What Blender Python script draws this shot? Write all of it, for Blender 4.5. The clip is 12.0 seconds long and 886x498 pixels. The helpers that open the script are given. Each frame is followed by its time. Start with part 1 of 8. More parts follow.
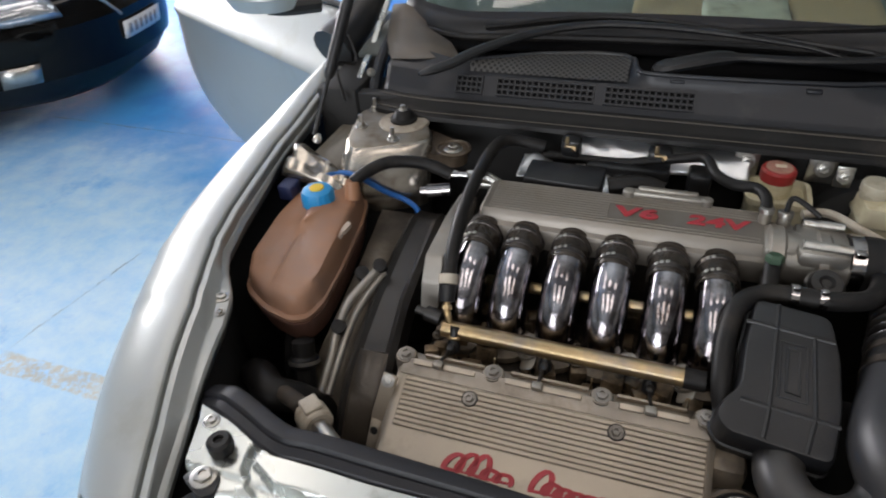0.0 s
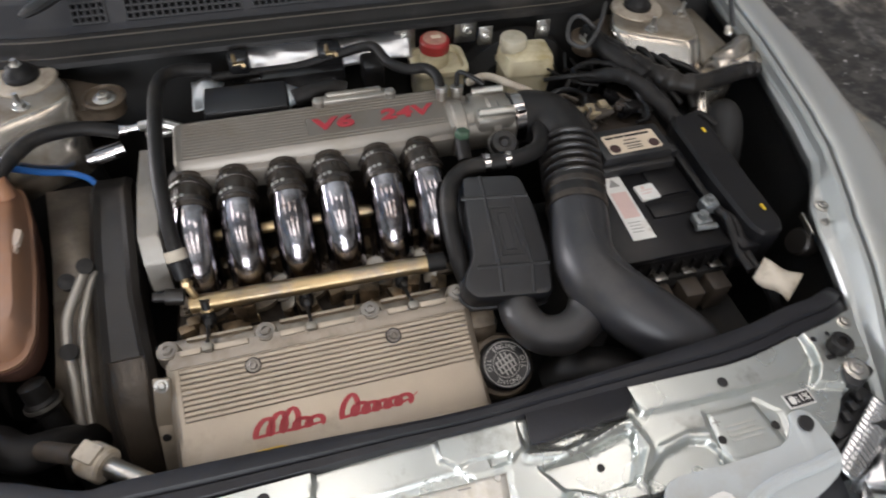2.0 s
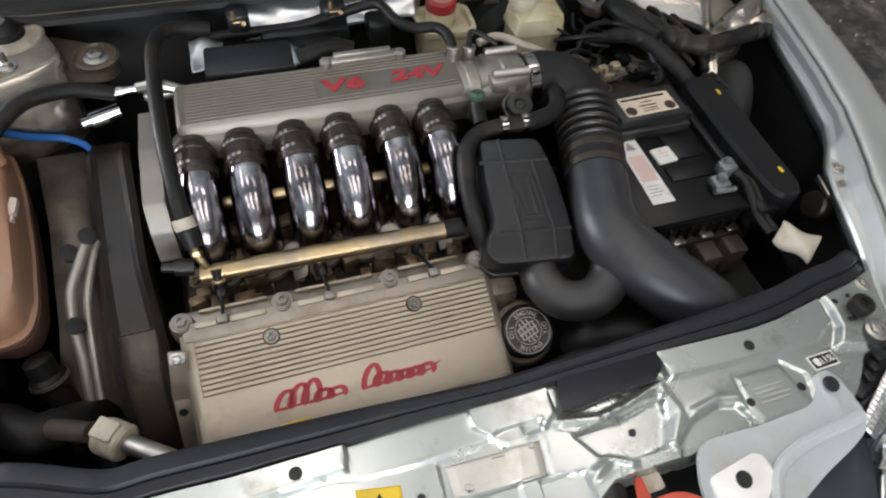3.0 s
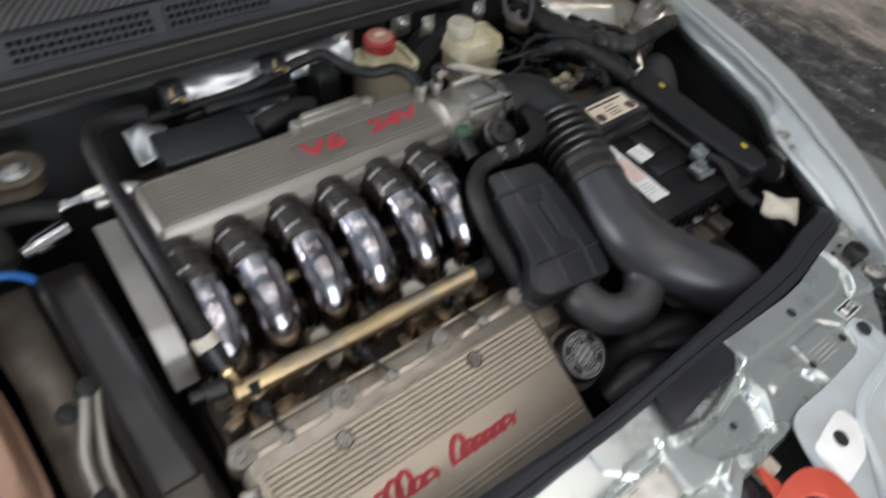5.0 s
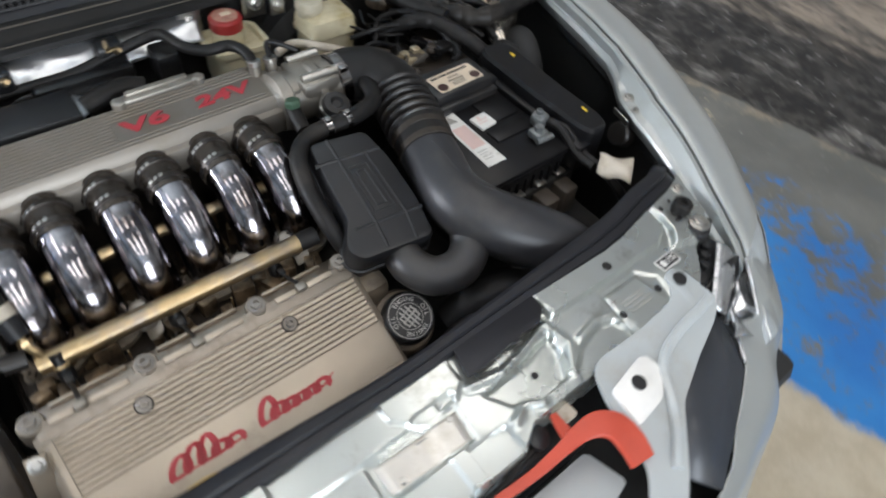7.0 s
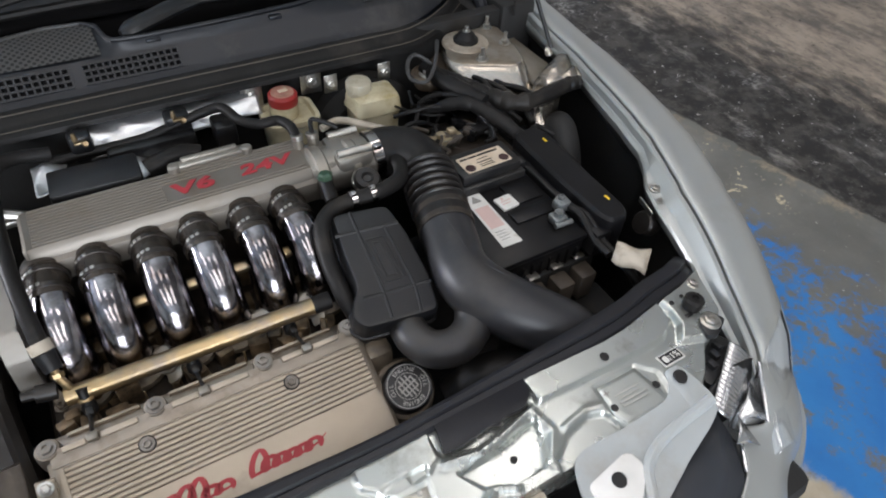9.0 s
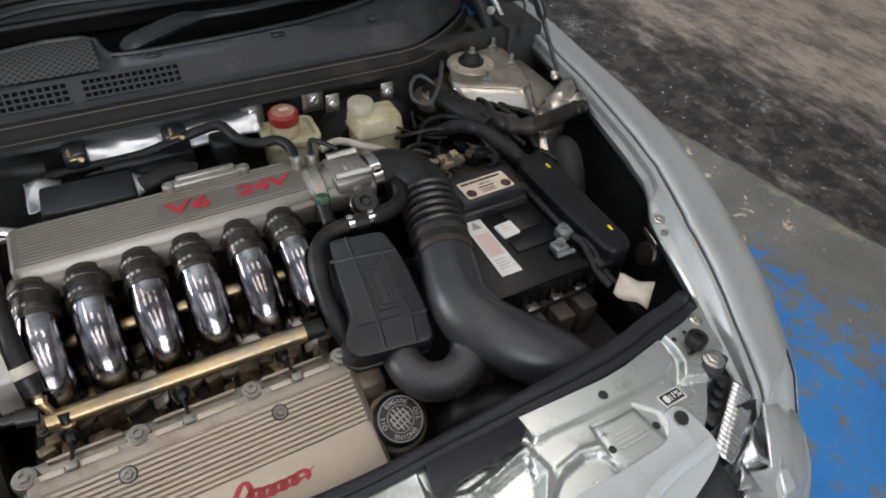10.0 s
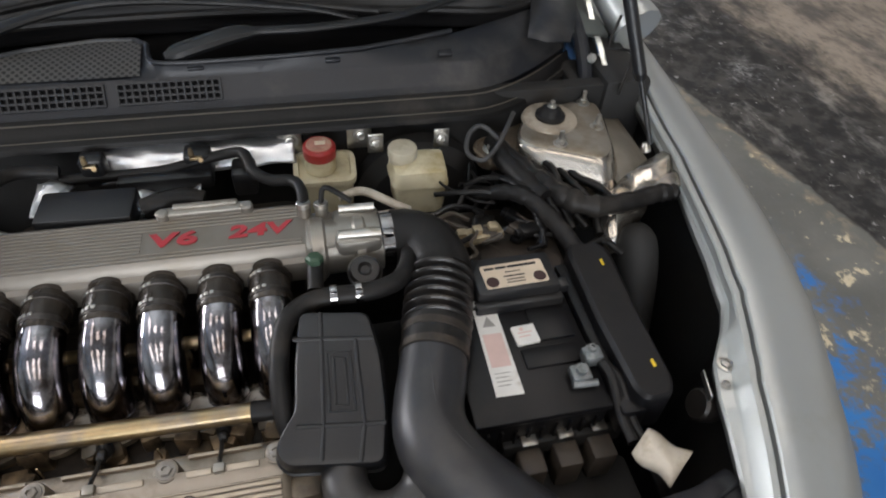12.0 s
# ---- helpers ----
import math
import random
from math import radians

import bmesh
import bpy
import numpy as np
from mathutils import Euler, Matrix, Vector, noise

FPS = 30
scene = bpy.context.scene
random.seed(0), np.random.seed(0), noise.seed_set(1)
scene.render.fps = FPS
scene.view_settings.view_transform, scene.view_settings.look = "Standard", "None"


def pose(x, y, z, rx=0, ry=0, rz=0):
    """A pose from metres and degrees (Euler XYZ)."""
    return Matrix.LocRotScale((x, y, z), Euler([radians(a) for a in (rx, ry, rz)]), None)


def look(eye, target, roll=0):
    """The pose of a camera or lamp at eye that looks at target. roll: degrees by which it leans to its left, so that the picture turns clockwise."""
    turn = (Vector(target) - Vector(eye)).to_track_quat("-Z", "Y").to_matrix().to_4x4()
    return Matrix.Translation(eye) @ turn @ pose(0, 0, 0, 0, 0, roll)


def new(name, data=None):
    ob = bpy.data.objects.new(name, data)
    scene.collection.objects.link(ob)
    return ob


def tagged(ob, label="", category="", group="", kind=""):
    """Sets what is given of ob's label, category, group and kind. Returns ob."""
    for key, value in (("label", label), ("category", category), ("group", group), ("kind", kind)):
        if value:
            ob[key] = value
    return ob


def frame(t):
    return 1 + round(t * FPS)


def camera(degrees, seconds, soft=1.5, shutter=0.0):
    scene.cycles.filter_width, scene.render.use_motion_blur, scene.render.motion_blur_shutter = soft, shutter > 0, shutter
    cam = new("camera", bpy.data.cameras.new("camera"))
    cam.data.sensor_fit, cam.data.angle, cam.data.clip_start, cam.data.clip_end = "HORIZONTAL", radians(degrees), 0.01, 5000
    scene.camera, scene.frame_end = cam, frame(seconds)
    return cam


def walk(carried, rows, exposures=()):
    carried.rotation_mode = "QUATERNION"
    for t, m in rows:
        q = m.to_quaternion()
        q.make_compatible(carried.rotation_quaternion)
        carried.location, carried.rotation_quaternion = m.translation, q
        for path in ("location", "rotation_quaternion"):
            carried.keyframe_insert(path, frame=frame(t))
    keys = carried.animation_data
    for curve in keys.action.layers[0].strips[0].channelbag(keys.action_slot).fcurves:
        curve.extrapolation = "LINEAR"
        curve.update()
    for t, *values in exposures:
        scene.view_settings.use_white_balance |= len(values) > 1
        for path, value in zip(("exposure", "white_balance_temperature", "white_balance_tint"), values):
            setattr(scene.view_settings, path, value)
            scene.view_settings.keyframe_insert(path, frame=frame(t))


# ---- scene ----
# ---------------------------------------------------------------- the camera and its walk
cam = camera(70.4, 12.0, soft=1.9, shutter=0.5)
PATH = [
    (0, (-0.078, -0.541, 1.421), (-0.644, 0.952, 0.217), -3.7),
    (0.5, (-0.072, -0.486, 1.45), (-0.483, 0.978, 0.151), -5.0),
    (1, (-0.1, -0.44, 1.488), (-0.161, 0.97, 0.071), -3.0),
    (1.5, (-0.121, -0.467, 1.525), (0.004, 0.914, 0.084), -2.6),
    (2, (-0.145, -0.476, 1.51), (0.258, 0.72, -0.041), 4.0),
    (2.5, (-0.194, -0.478, 1.498), (0.325, 0.698, -0.033), 7.5),
    (3, (-0.201, -0.449, 1.485), (0.266, 0.65, -0.12), 6.9),
    (3.2, (-0.211, -0.438, 1.484), (0.229, 0.651, -0.134), 6.4),
    (4.8, (-0.415, -0.31, 1.443), (0.413, 0.624, -0.12), 9.6),
    (5, (-0.384, -0.289, 1.45), (0.521, 0.639, -0.073), 10.0),
    (5.5, (-0.294, -0.272, 1.462), (0.765, 0.622, 0.02), 9.9),
    (6, (-0.25, -0.306, 1.46), (0.859, 0.55, 0.033), 8.9),
    (6.5, (-0.291, -0.377, 1.442), (0.783, 0.349, -0.081), 7.1),
    (7, (-0.235, -0.456, 1.457), (0.693, 0.445, -0.068), 8.7),
    (7.2, (-0.204, -0.502, 1.459), (0.67, 0.513, -0.026), 9.5),
    (8.8, (-0.161, -0.526, 1.511), (0.619, 0.641, 0.086), 4.7),
    (9, (-0.157, -0.519, 1.51), (0.628, 0.648, 0.088), 4.7),
    (9.5, (-0.144, -0.493, 1.508), (0.66, 0.67, 0.094), 5.4),
    (10, (-0.132, -0.495, 1.513), (0.651, 0.701, 0.114), 5.7),
    (10.5, (-0.091, -0.471, 1.505), (0.601, 0.74, 0.072), 7.4),
    (11, (-0.029, -0.39, 1.495), (0.657, 0.825, 0.061), 5.8),
    (11.5, (0.029, -0.37, 1.489), (0.584, 0.899, 0.046), 5.8),
    (12, (0.115, -0.38, 1.495), (0.494, 0.98, 0.078), 4.4),
]
EXPOSURES = [(0.0, -0.34, 6620, 15), (0.5, -0.05, 6720, 16), (1.0, 0.0, 6820, 18), (1.5, 0.02, 6700, 17), (2.5, 0.07, 6560, 14), (5.0, 0.15, 6260, 12), (6.5, 0.28, 6230, 11), (7.2, 0.12, 6280, 12), (9.0, 0.04, 6330, 14), (12.0, -0.05, 6560, 14)]
walk(cam, [(t, look(eye, target, roll)) for t, eye, target, roll in PATH], EXPOSURES)

# ---------------------------------------------------------------- sky, sun, openings
SKY_STRENGTH = 0.12
world = bpy.data.worlds.new("sky")
scene.world = world
world.use_nodes = True
wn = world.node_tree.nodes
sky = wn.new("ShaderNodeTexSky")
sky.sky_type, sky.sun_disc = "NISHITA", False
sky.sun_elevation, sky.sun_rotation = radians(47), radians(-8)
world.node_tree.links.new(sky.outputs[0], wn["Background"].inputs[0])
wn["Background"].inputs[1].default_value = SKY_STRENGTH

sun = new("sun", bpy.data.lights.new("sun", "SUN"))
sun.data.energy, sun.data.angle, sun.data.color = 2.5, radians(0.5), (1.0, 0.95, 0.87)
sun.matrix_world = look((-1.5, 10, 11), (0, 0, 0))


def opening_lamp(name, eye, target, sx, sy, watts, colour):
    """Daylight that falls in through one opening of the hall."""
    lamp = bpy.data.lights.new(name, "AREA")
    lamp.shape, lamp.size, lamp.size_y, lamp.energy, lamp.color = "RECTANGLE", sx, sy, watts, colour
    ob = new(name, lamp)
    ob.matrix_world = look(eye, target)
    return ob


DAY, TOPLIGHT, FRONTLIGHT = (0.97, 0.985, 1.0), (1.0, 0.925, 0.82), (0.93, 0.975, 1.0)
opening_lamp("side_door_daylight", (-7.9, 4.6, 2.0), (0, 3.2, 0.9), 5.6, 3.6, 1350, DAY)
opening_lamp("front_door_daylight", (-1.5, -7.9, 2.3), (0, 0, 0.9), 4.4, 3.8, 430, FRONTLIGHT)
# unseen skylights, added and placed for the highlights on chrome and front panel
SKYLIGHTS = [(x, y) for x in (-2.7, -0.45, 1.7) for y in (-2.8, 1.6)]
for sx_, sy_ in SKYLIGHTS:
    opening_lamp("added_skylight_lamp", (sx_, sy_, 4.93), (sx_, sy_ + 0.001, 0), 0.7, 3.2, 37, TOPLIGHT)


# ---------------------------------------------------------------- materials
def mat(name, colour, rough=0.5, metal=0.0, spread=0.12, scale=14.0, dirt=None, dirt_amount=0.35, dirt_scale=5.0,
        bump=0.08, bump_scale=220.0, coat=0.0, stretch=(1, 1, 1), trans=0.0, spec=0.5):
    """A procedural surface: base colour with variation at two scales, stains of a second colour, fine relief."""
    m = bpy.data.materials.new(name)
    m.use_nodes = True
    n, ln = m.node_tree.nodes, m.node_tree.links
    bs = n["Principled BSDF"]
    tc = n.new("ShaderNodeTexCoord")
    mp = n.new("ShaderNodeMapping")
    mp.inputs["Scale"].default_value = stretch
    ln.new(tc.outputs["Object"], mp.inputs[0])
    big, fine = n.new("ShaderNodeTexNoise"), n.new("ShaderNodeTexNoise")
    big.inputs["Scale"].default_value, big.inputs["Detail"].default_value = scale, 6
    fine.inputs["Scale"].default_value, fine.inputs["Detail"].default_value = bump_scale, 4
    ln.new(mp.outputs[0], big.inputs[0])
    ln.new(mp.outputs[0], fine.inputs[0])
    ramp = n.new("ShaderNodeMapRange")
    ramp.inputs[1].default_value, ramp.inputs[2].default_value = 0.3, 0.7
    ramp.inputs[3].default_value, ramp.inputs[4].default_value = 1 - spread, 1 + spread
    ln.new(big.outputs[0], ramp.inputs[0])
    mul = n.new("ShaderNodeMix")
    mul.data_type, mul.blend_type = "RGBA", "MULTIPLY"
    mul.inputs[0].default_value = 1.0
    mul.inputs[6].default_value = (*colour, 1)
    ln.new(ramp.outputs[0], mul.inputs[7])
    out = mul.outputs[2]
    if dirt:
        dn = n.new("ShaderNodeTexNoise")
        dn.inputs["Scale"].default_value, dn.inputs["Detail"].default_value, dn.inputs["Roughness"].default_value = dirt_scale, 8, 0.65
        ln.new(tc.outputs["Object"], dn.inputs[0])
        dr = n.new("ShaderNodeMapRange")
        dr.inputs[1].default_value, dr.inputs[2].default_value = 0.62 - 0.35 * dirt_amount, 0.75 - 0.2 * dirt_amount
        ln.new(dn.outputs[0], dr.inputs[0])
        dm = n.new("ShaderNodeMix")
        dm.data_type = "RGBA"
        dm.inputs[7].default_value = (*dirt, 1)
        ln.new(dr.outputs[0], dm.inputs[0])
        ln.new(out, dm.inputs[6])
        out = dm.outputs[2]
    ln.new(out, bs.inputs["Base Color"])
    rr = n.new("ShaderNodeMapRange")
    rr.inputs[3].default_value, rr.inputs[4].default_value = max(0.02, rough * 0.8), min(1, rough * 1.2)
    ln.new(big.outputs[0], rr.inputs[0])
    ln.new(rr.outputs[0], bs.inputs["Roughness"])
    bs.inputs["Metallic"].default_value = metal
    bs.inputs["Specular IOR Level"].default_value = spec
    bs.inputs["Coat Weight"].default_value = coat
    bs.inputs["Coat Roughness"].default_value = 0.08
    bs.inputs["Transmission Weight"].default_value = trans
    if bump:
        bp = n.new("ShaderNodeBump")
        bp.inputs["Strength"].default_value, bp.inputs["Distance"].default_value = bump, 0.002
        ln.new(fine.outputs[0], bp.inputs["Height"])
        ln.new(bp.outputs[0], bs.inputs["Normal"])
    return m


PAINT = mat("silver_paint", (0.40, 0.42, 0.41), 0.42, 0.50, 0.05, 3, (0.37, 0.38, 0.35), 0.12, 7, 0.02, 900, coat=0.45)
PANEL = mat("sage_silver_panel", (0.54, 0.568, 0.542), 0.28, 0.82, 0.08, 9, (0.34, 0.34, 0.31), 0.14, 16, 0.05, 300, coat=0.25)
TOWER = mat("bare_silver_tower", (0.47, 0.435, 0.385), 0.22, 0.93, 0.16, 9, (0.22, 0.175, 0.125), 0.36, 12, 0.05, 200)
TOWERTOP = mat("dusty_tower_top", (0.30, 0.272, 0.228), 0.42, 0.55, 0.18, 14, (0.19, 0.15, 0.105), 0.45, 16, 0.12, 200)
EAR = mat("brown_oily_mount", (0.13, 0.100, 0.072), 0.38, 0.35, 0.25, 20, (0.06, 0.048, 0.036), 0.4, 14, 0.2, 180)
FOIL = mat("crumpled_foil", (0.72, 0.74, 0.76), 0.34, 0.85, 0.12, 20, None, 0, 5, 0.9, 60)
CAST = mat("cast_aluminium", (0.345, 0.325, 0.29), 0.40, 0.75, 0.10, 16, (0.22, 0.19, 0.15), 0.35, 9, 0.18, 420)
COVER = mat("painted_cam_cover", (0.430, 0.372, 0.300), 0.40, 0.66, 0.10, 10, (0.30, 0.26, 0.20), 0.22, 11, 0.12, 520)
COVER_DARK = mat("grey_cover_flange", (0.305, 0.27, 0.228), 0.38, 0.80, 0.14, 18, (0.15, 0.12, 0.09), 0.42, 14, 0.15, 420)
GROOVE = mat("darker_groove", (0.215, 0.183, 0.144), 0.55, 0.4, 0.25, 30, (0.06, 0.05, 0.04), 0.4, 20)
PLENUM = mat("grey_plenum", (0.248, 0.226, 0.198), 0.44, 0.7, 0.08, 12, (0.22, 0.19, 0.15), 0.25, 8, 0.1, 420)
CHROME = mat("chrome", (0.50, 0.48, 0.48), 0.10, 1.0, 0.12, 26, (0.30, 0.26, 0.24), 0.2, 24, 0.1, 90)
# uneven dark reflections put into the chrome as blotches and relief
BLOTCHED = mat("chrome_with_blotched_reflections", (0.40, 0.385, 0.41), 0.15, 1.0, 0.42, 24, (0.12, 0.10, 0.095), 0.52, 19, 0.75, 30)
REFLECT = mat("lamp_reflector", (0.60, 0.61, 0.62), 0.24, 0.90, 0.06, 20, None, 0, 5, 0.3, 60)
DARKSTEEL = mat("dark_band_steel", (0.09, 0.08, 0.075), 0.32, 0.85, 0.3, 40, (0.03, 0.026, 0.022), 0.4, 30, 0.2, 300)
STEEL = mat("zinc_steel", (0.50, 0.49, 0.46), 0.3, 0.95, 0.12, 40, (0.32, 0.27, 0.2), 0.25, 40, 0.1, 500)
BRASS = mat("gold_passivated_steel", (0.45, 0.335, 0.185), 0.30, 0.9, 0.2, 24, (0.27, 0.23, 0.19), 0.4, 14, 0.08, 300)
BOOT = mat("oily_black_boot", (0.036, 0.029, 0.023), 0.24, 0.25, 0.3, 26, (0.06, 0.05, 0.042), 0.3, 20, 0.2, 200)
TRUNK = mat("deep_black_plastic", (0.006, 0.006, 0.007), 0.38, 0, 0.25, 14, (0.014, 0.013, 0.012), 0.3, 9, 0.12, 360, spec=0.28)
HOUSING = mat("dull_cast_housing", (0.27, 0.25, 0.225), 0.45, 0.5, 0.18, 14, (0.14, 0.12, 0.10), 0.4, 10, 0.2, 300)
RUBBER = mat("black_rubber", (0.011, 0.0105, 0.0105), 0.46, 0, 0.25, 18, (0.032, 0.028, 0.024), 0.22, 9, 0.15, 260, spec=0.26)
SEAL = mat("dusty_rubber_seal", (0.0115, 0.012, 0.0155), 0.46, 0, 0.2, 8, (0.027, 0.026, 0.028), 0.3, 6, 0.12, 300, spec=0.36)
RIBBED = mat("oily_ribbed_rubber", (0.014, 0.013, 0.013), 0.30, 0, 0.3, 20, (0.045, 0.037, 0.030), 0.25, 16, 0.1, 260, spec=0.55)
PLASTIC = mat("black_plastic", (0.010, 0.0105, 0.012), 0.38, 0, 0.2, 12, (0.026, 0.024, 0.022), 0.22, 8, 0.12, 420)
COWLP = mat("grey_black_cowl_plastic", (0.0105, 0.0122, 0.0165), 0.43, 0, 0.15, 7, (0.05, 0.047, 0.044), 0.3, 5, 0.12, 520)
DUCT = mat("dusty_black_duct", (0.021, 0.0215, 0.0245), 0.42, 0, 0.15, 9, (0.040, 0.038, 0.036), 0.3, 7, 0.06, 300)
DUSTY = mat("dusty_brown_plastic", (0.065, 0.052, 0.040), 0.6, 0, 0.25, 20, (0.04, 0.035, 0.03), 0.4, 12, 0.2, 260)
GRIME = mat("oily_dark_metal", (0.05, 0.04, 0.032), 0.5, 0.4, 0.4, 30, (0.02, 0.018, 0.016), 0.45, 18, 0.4, 160)
OILY = mat("oily_brown_casting", (0.23, 0.168, 0.105), 0.40, 0.5, 0.45, 34, (0.018, 0.015, 0.013), 0.5, 22, 0.45, 140)
GRIME2 = mat("brown_dusty_metal", (0.20, 0.165, 0.125), 0.55, 0.4, 0.3, 24, (0.06, 0.05, 0.04), 0.4, 14, 0.35, 160)
PALECAST = mat("pale_cast_housing", (0.31, 0.29, 0.26), 0.42, 0.45, 0.14, 14, (0.30, 0.25, 0.19), 0.3, 10, 0.2, 300)
BELT = mat("dusty_black_belt_cover", (0.019, 0.017, 0.0155), 0.36, 0, 0.25, 12, (0.040, 0.033, 0.027), 0.35, 8, 0.15, 300)
BELTFRONT = mat("belt_cover_brown_highlight", (0.060, 0.049, 0.038), 0.30, 0.3, 0.25, 18, (0.030, 0.025, 0.020), 0.45, 12, 0.25, 180)
ARCH = mat("dusty_beige_arch", (0.22, 0.20, 0.165), 0.55, 0.2, 0.2, 12, (0.16, 0.135, 0.10), 0.4, 9, 0.2, 200)
# near-black base: the deep shade inside the bay is put into the colour
SHADE = mat("shade_darkened_surface", (0.018, 0.018, 0.018), 0.7, 0.1, 0.3, 10, (0.03, 0.026, 0.022), 0.3, 8, 0.2, 160)
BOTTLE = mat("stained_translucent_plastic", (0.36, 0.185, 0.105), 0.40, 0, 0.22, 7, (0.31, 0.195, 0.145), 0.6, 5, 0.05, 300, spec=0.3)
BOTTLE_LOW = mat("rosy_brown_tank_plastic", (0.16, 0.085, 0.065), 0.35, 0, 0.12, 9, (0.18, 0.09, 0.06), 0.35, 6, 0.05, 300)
BLUECAP = mat("blue_plastic", (0.02, 0.30, 0.66), 0.38, 0, 0.1, 30, None, 0, 5, 0.05, 300)
YELLOW = mat("yellow_plastic", (0.75, 0.52, 0.03), 0.45, 0, 0.1, 30, None, 0, 5, 0.05, 300)
CREAM = mat("aged_cream_plastic", (0.66, 0.60, 0.42), 0.4, 0, 0.08, 18, (0.40, 0.32, 0.16), 0.42, 14, 0.05, 300)
REDCAP = mat("red_plastic", (0.36, 0.028, 0.026), 0.42, 0, 0.1, 40, (0.3, 0.05, 0.04), 0.3, 30, 0.06, 300)
REDPAINT = mat("red_lettering", (0.42, 0.036, 0.048), 0.45, 0, 0.12, 40, None, 0, 5, 0.05, 300)
ORANGE = mat("orange_red_lever", (0.47, 0.062, 0.033), 0.42, 0, 0.08, 30, None, 0, 5, 0.05, 300)
GREYPL = mat("pale_grey_plastic", (0.41, 0.438, 0.442), 0.5, 0, 0.05, 9, (0.36, 0.35, 0.32), 0.2, 8, 0.05, 500)
PAPER = mat("white_label", (0.74, 0.73, 0.70), 0.5, 0, 0.06, 40, (0.5, 0.46, 0.4), 0.12, 25, 0.03, 300)
CREAMLAB = mat("cream_sticker", (0.68, 0.57, 0.44), 0.45, 0, 0.06, 30, None, 0, 5, 0.03, 300)
PINK = mat("faded_pink_print", (0.68, 0.50, 0.46), 0.5, 0, 0.06, 40, None, 0, 5, 0.03, 300)
BLACKINK = mat("black_print", (0.009, 0.009, 0.010), 0.5, 0, 0.1, 40, None, 0, 5, 0.03, 300)
GREYINK = mat("grey_print", (0.30, 0.29, 0.27), 0.5, 0, 0.1, 40, None, 0, 5, 0.03, 300)
BLUEHOSE = mat("blue_hose", (0.02, 0.13, 0.42), 0.4, 0, 0.1, 30, None, 0, 5, 0.05, 300)
TAPE = mat("dirty_white_tape", (0.50, 0.45, 0.37), 0.6, 0, 0.1, 40, (0.3, 0.24, 0.17), 0.35, 30, 0.3, 200)
BLACKPAINT = mat("black_car_paint", (0.003, 0.003, 0.003), 0.07, 0, 0.1, 4, None, 0, 5, 0.0, 300, spec=0.22)
TYRE = mat("tyre_rubber", (0.02, 0.02, 0.02), 0.75, 0, 0.2, 30, None, 0, 5, 0.3, 120)
HEADBLACK = mat("dark_headlamp_lens", (0.03, 0.034, 0.042), 0.42, 0, 0.1, 8, None, 0, 5, 0.0, 300, coat=0.08)
PLATE = mat("number_plate_white", (0.7, 0.7, 0.68), 0.4, 0, 0.05, 30, None, 0, 5, 0.02, 300)
WALL = mat("painted_block_wall", (0.46, 0.45, 0.42), 0.8, 0, 0.12, 1.2, (0.30, 0.28, 0.25), 0.3, 0.8, 0.3, 30)
CEIL = mat("dull_sheet_ceiling", (0.33, 0.33, 0.32), 0.75, 0, 0.12, 1.0, (0.22, 0.21, 0.2), 0.3, 0.7, 0.2, 30)
# lightened grey-green: the windscreen's hazy reflection is put into the dash colour
DASH = mat("grey_dash_with_glass_haze", (0.09, 0.10, 0.094), 0.6, 0, 0.15, 9, (0.08, 0.085, 0.08), 0.3, 6)
TANSHEET = mat("tan_brown_sheet", (0.42, 0.27, 0.14), 0.7, 0, 0.2, 2.0, (0.25, 0.15, 0.08), 0.3, 3, 0.2, 40, stretch=(1, 1, 8))


def glass(name, tint, gloss):
    """Thin clear sheet: tinted see-through with a polished reflection."""
    m = bpy.data.materials.new(name)
    m.use_nodes = True
    n, ln = m.node_tree.nodes, m.node_tree.links
    clear, shine, mix = n.new("ShaderNodeBsdfTransparent"), n.new("ShaderNodeBsdfGlossy"), n.new("ShaderNodeMixShader")
    clear.inputs[0].default_value = (*tint, 1)
    shine.inputs["Roughness"].default_value = 0.03
    mix.inputs[0].default_value = gloss
    ln.new(clear.outputs[0], mix.inputs[1])
    ln.new(shine.outputs[0], mix.inputs[2])
    ln.new(mix.outputs[0], n["Material Output"].inputs[0])
    return m


GLASS = glass("green_tinted_glass", (0.70, 0.80, 0.76), 0.10)
CLEAR = glass("clear_lamp_plastic", (0.95, 0.96, 0.97), 0.12)


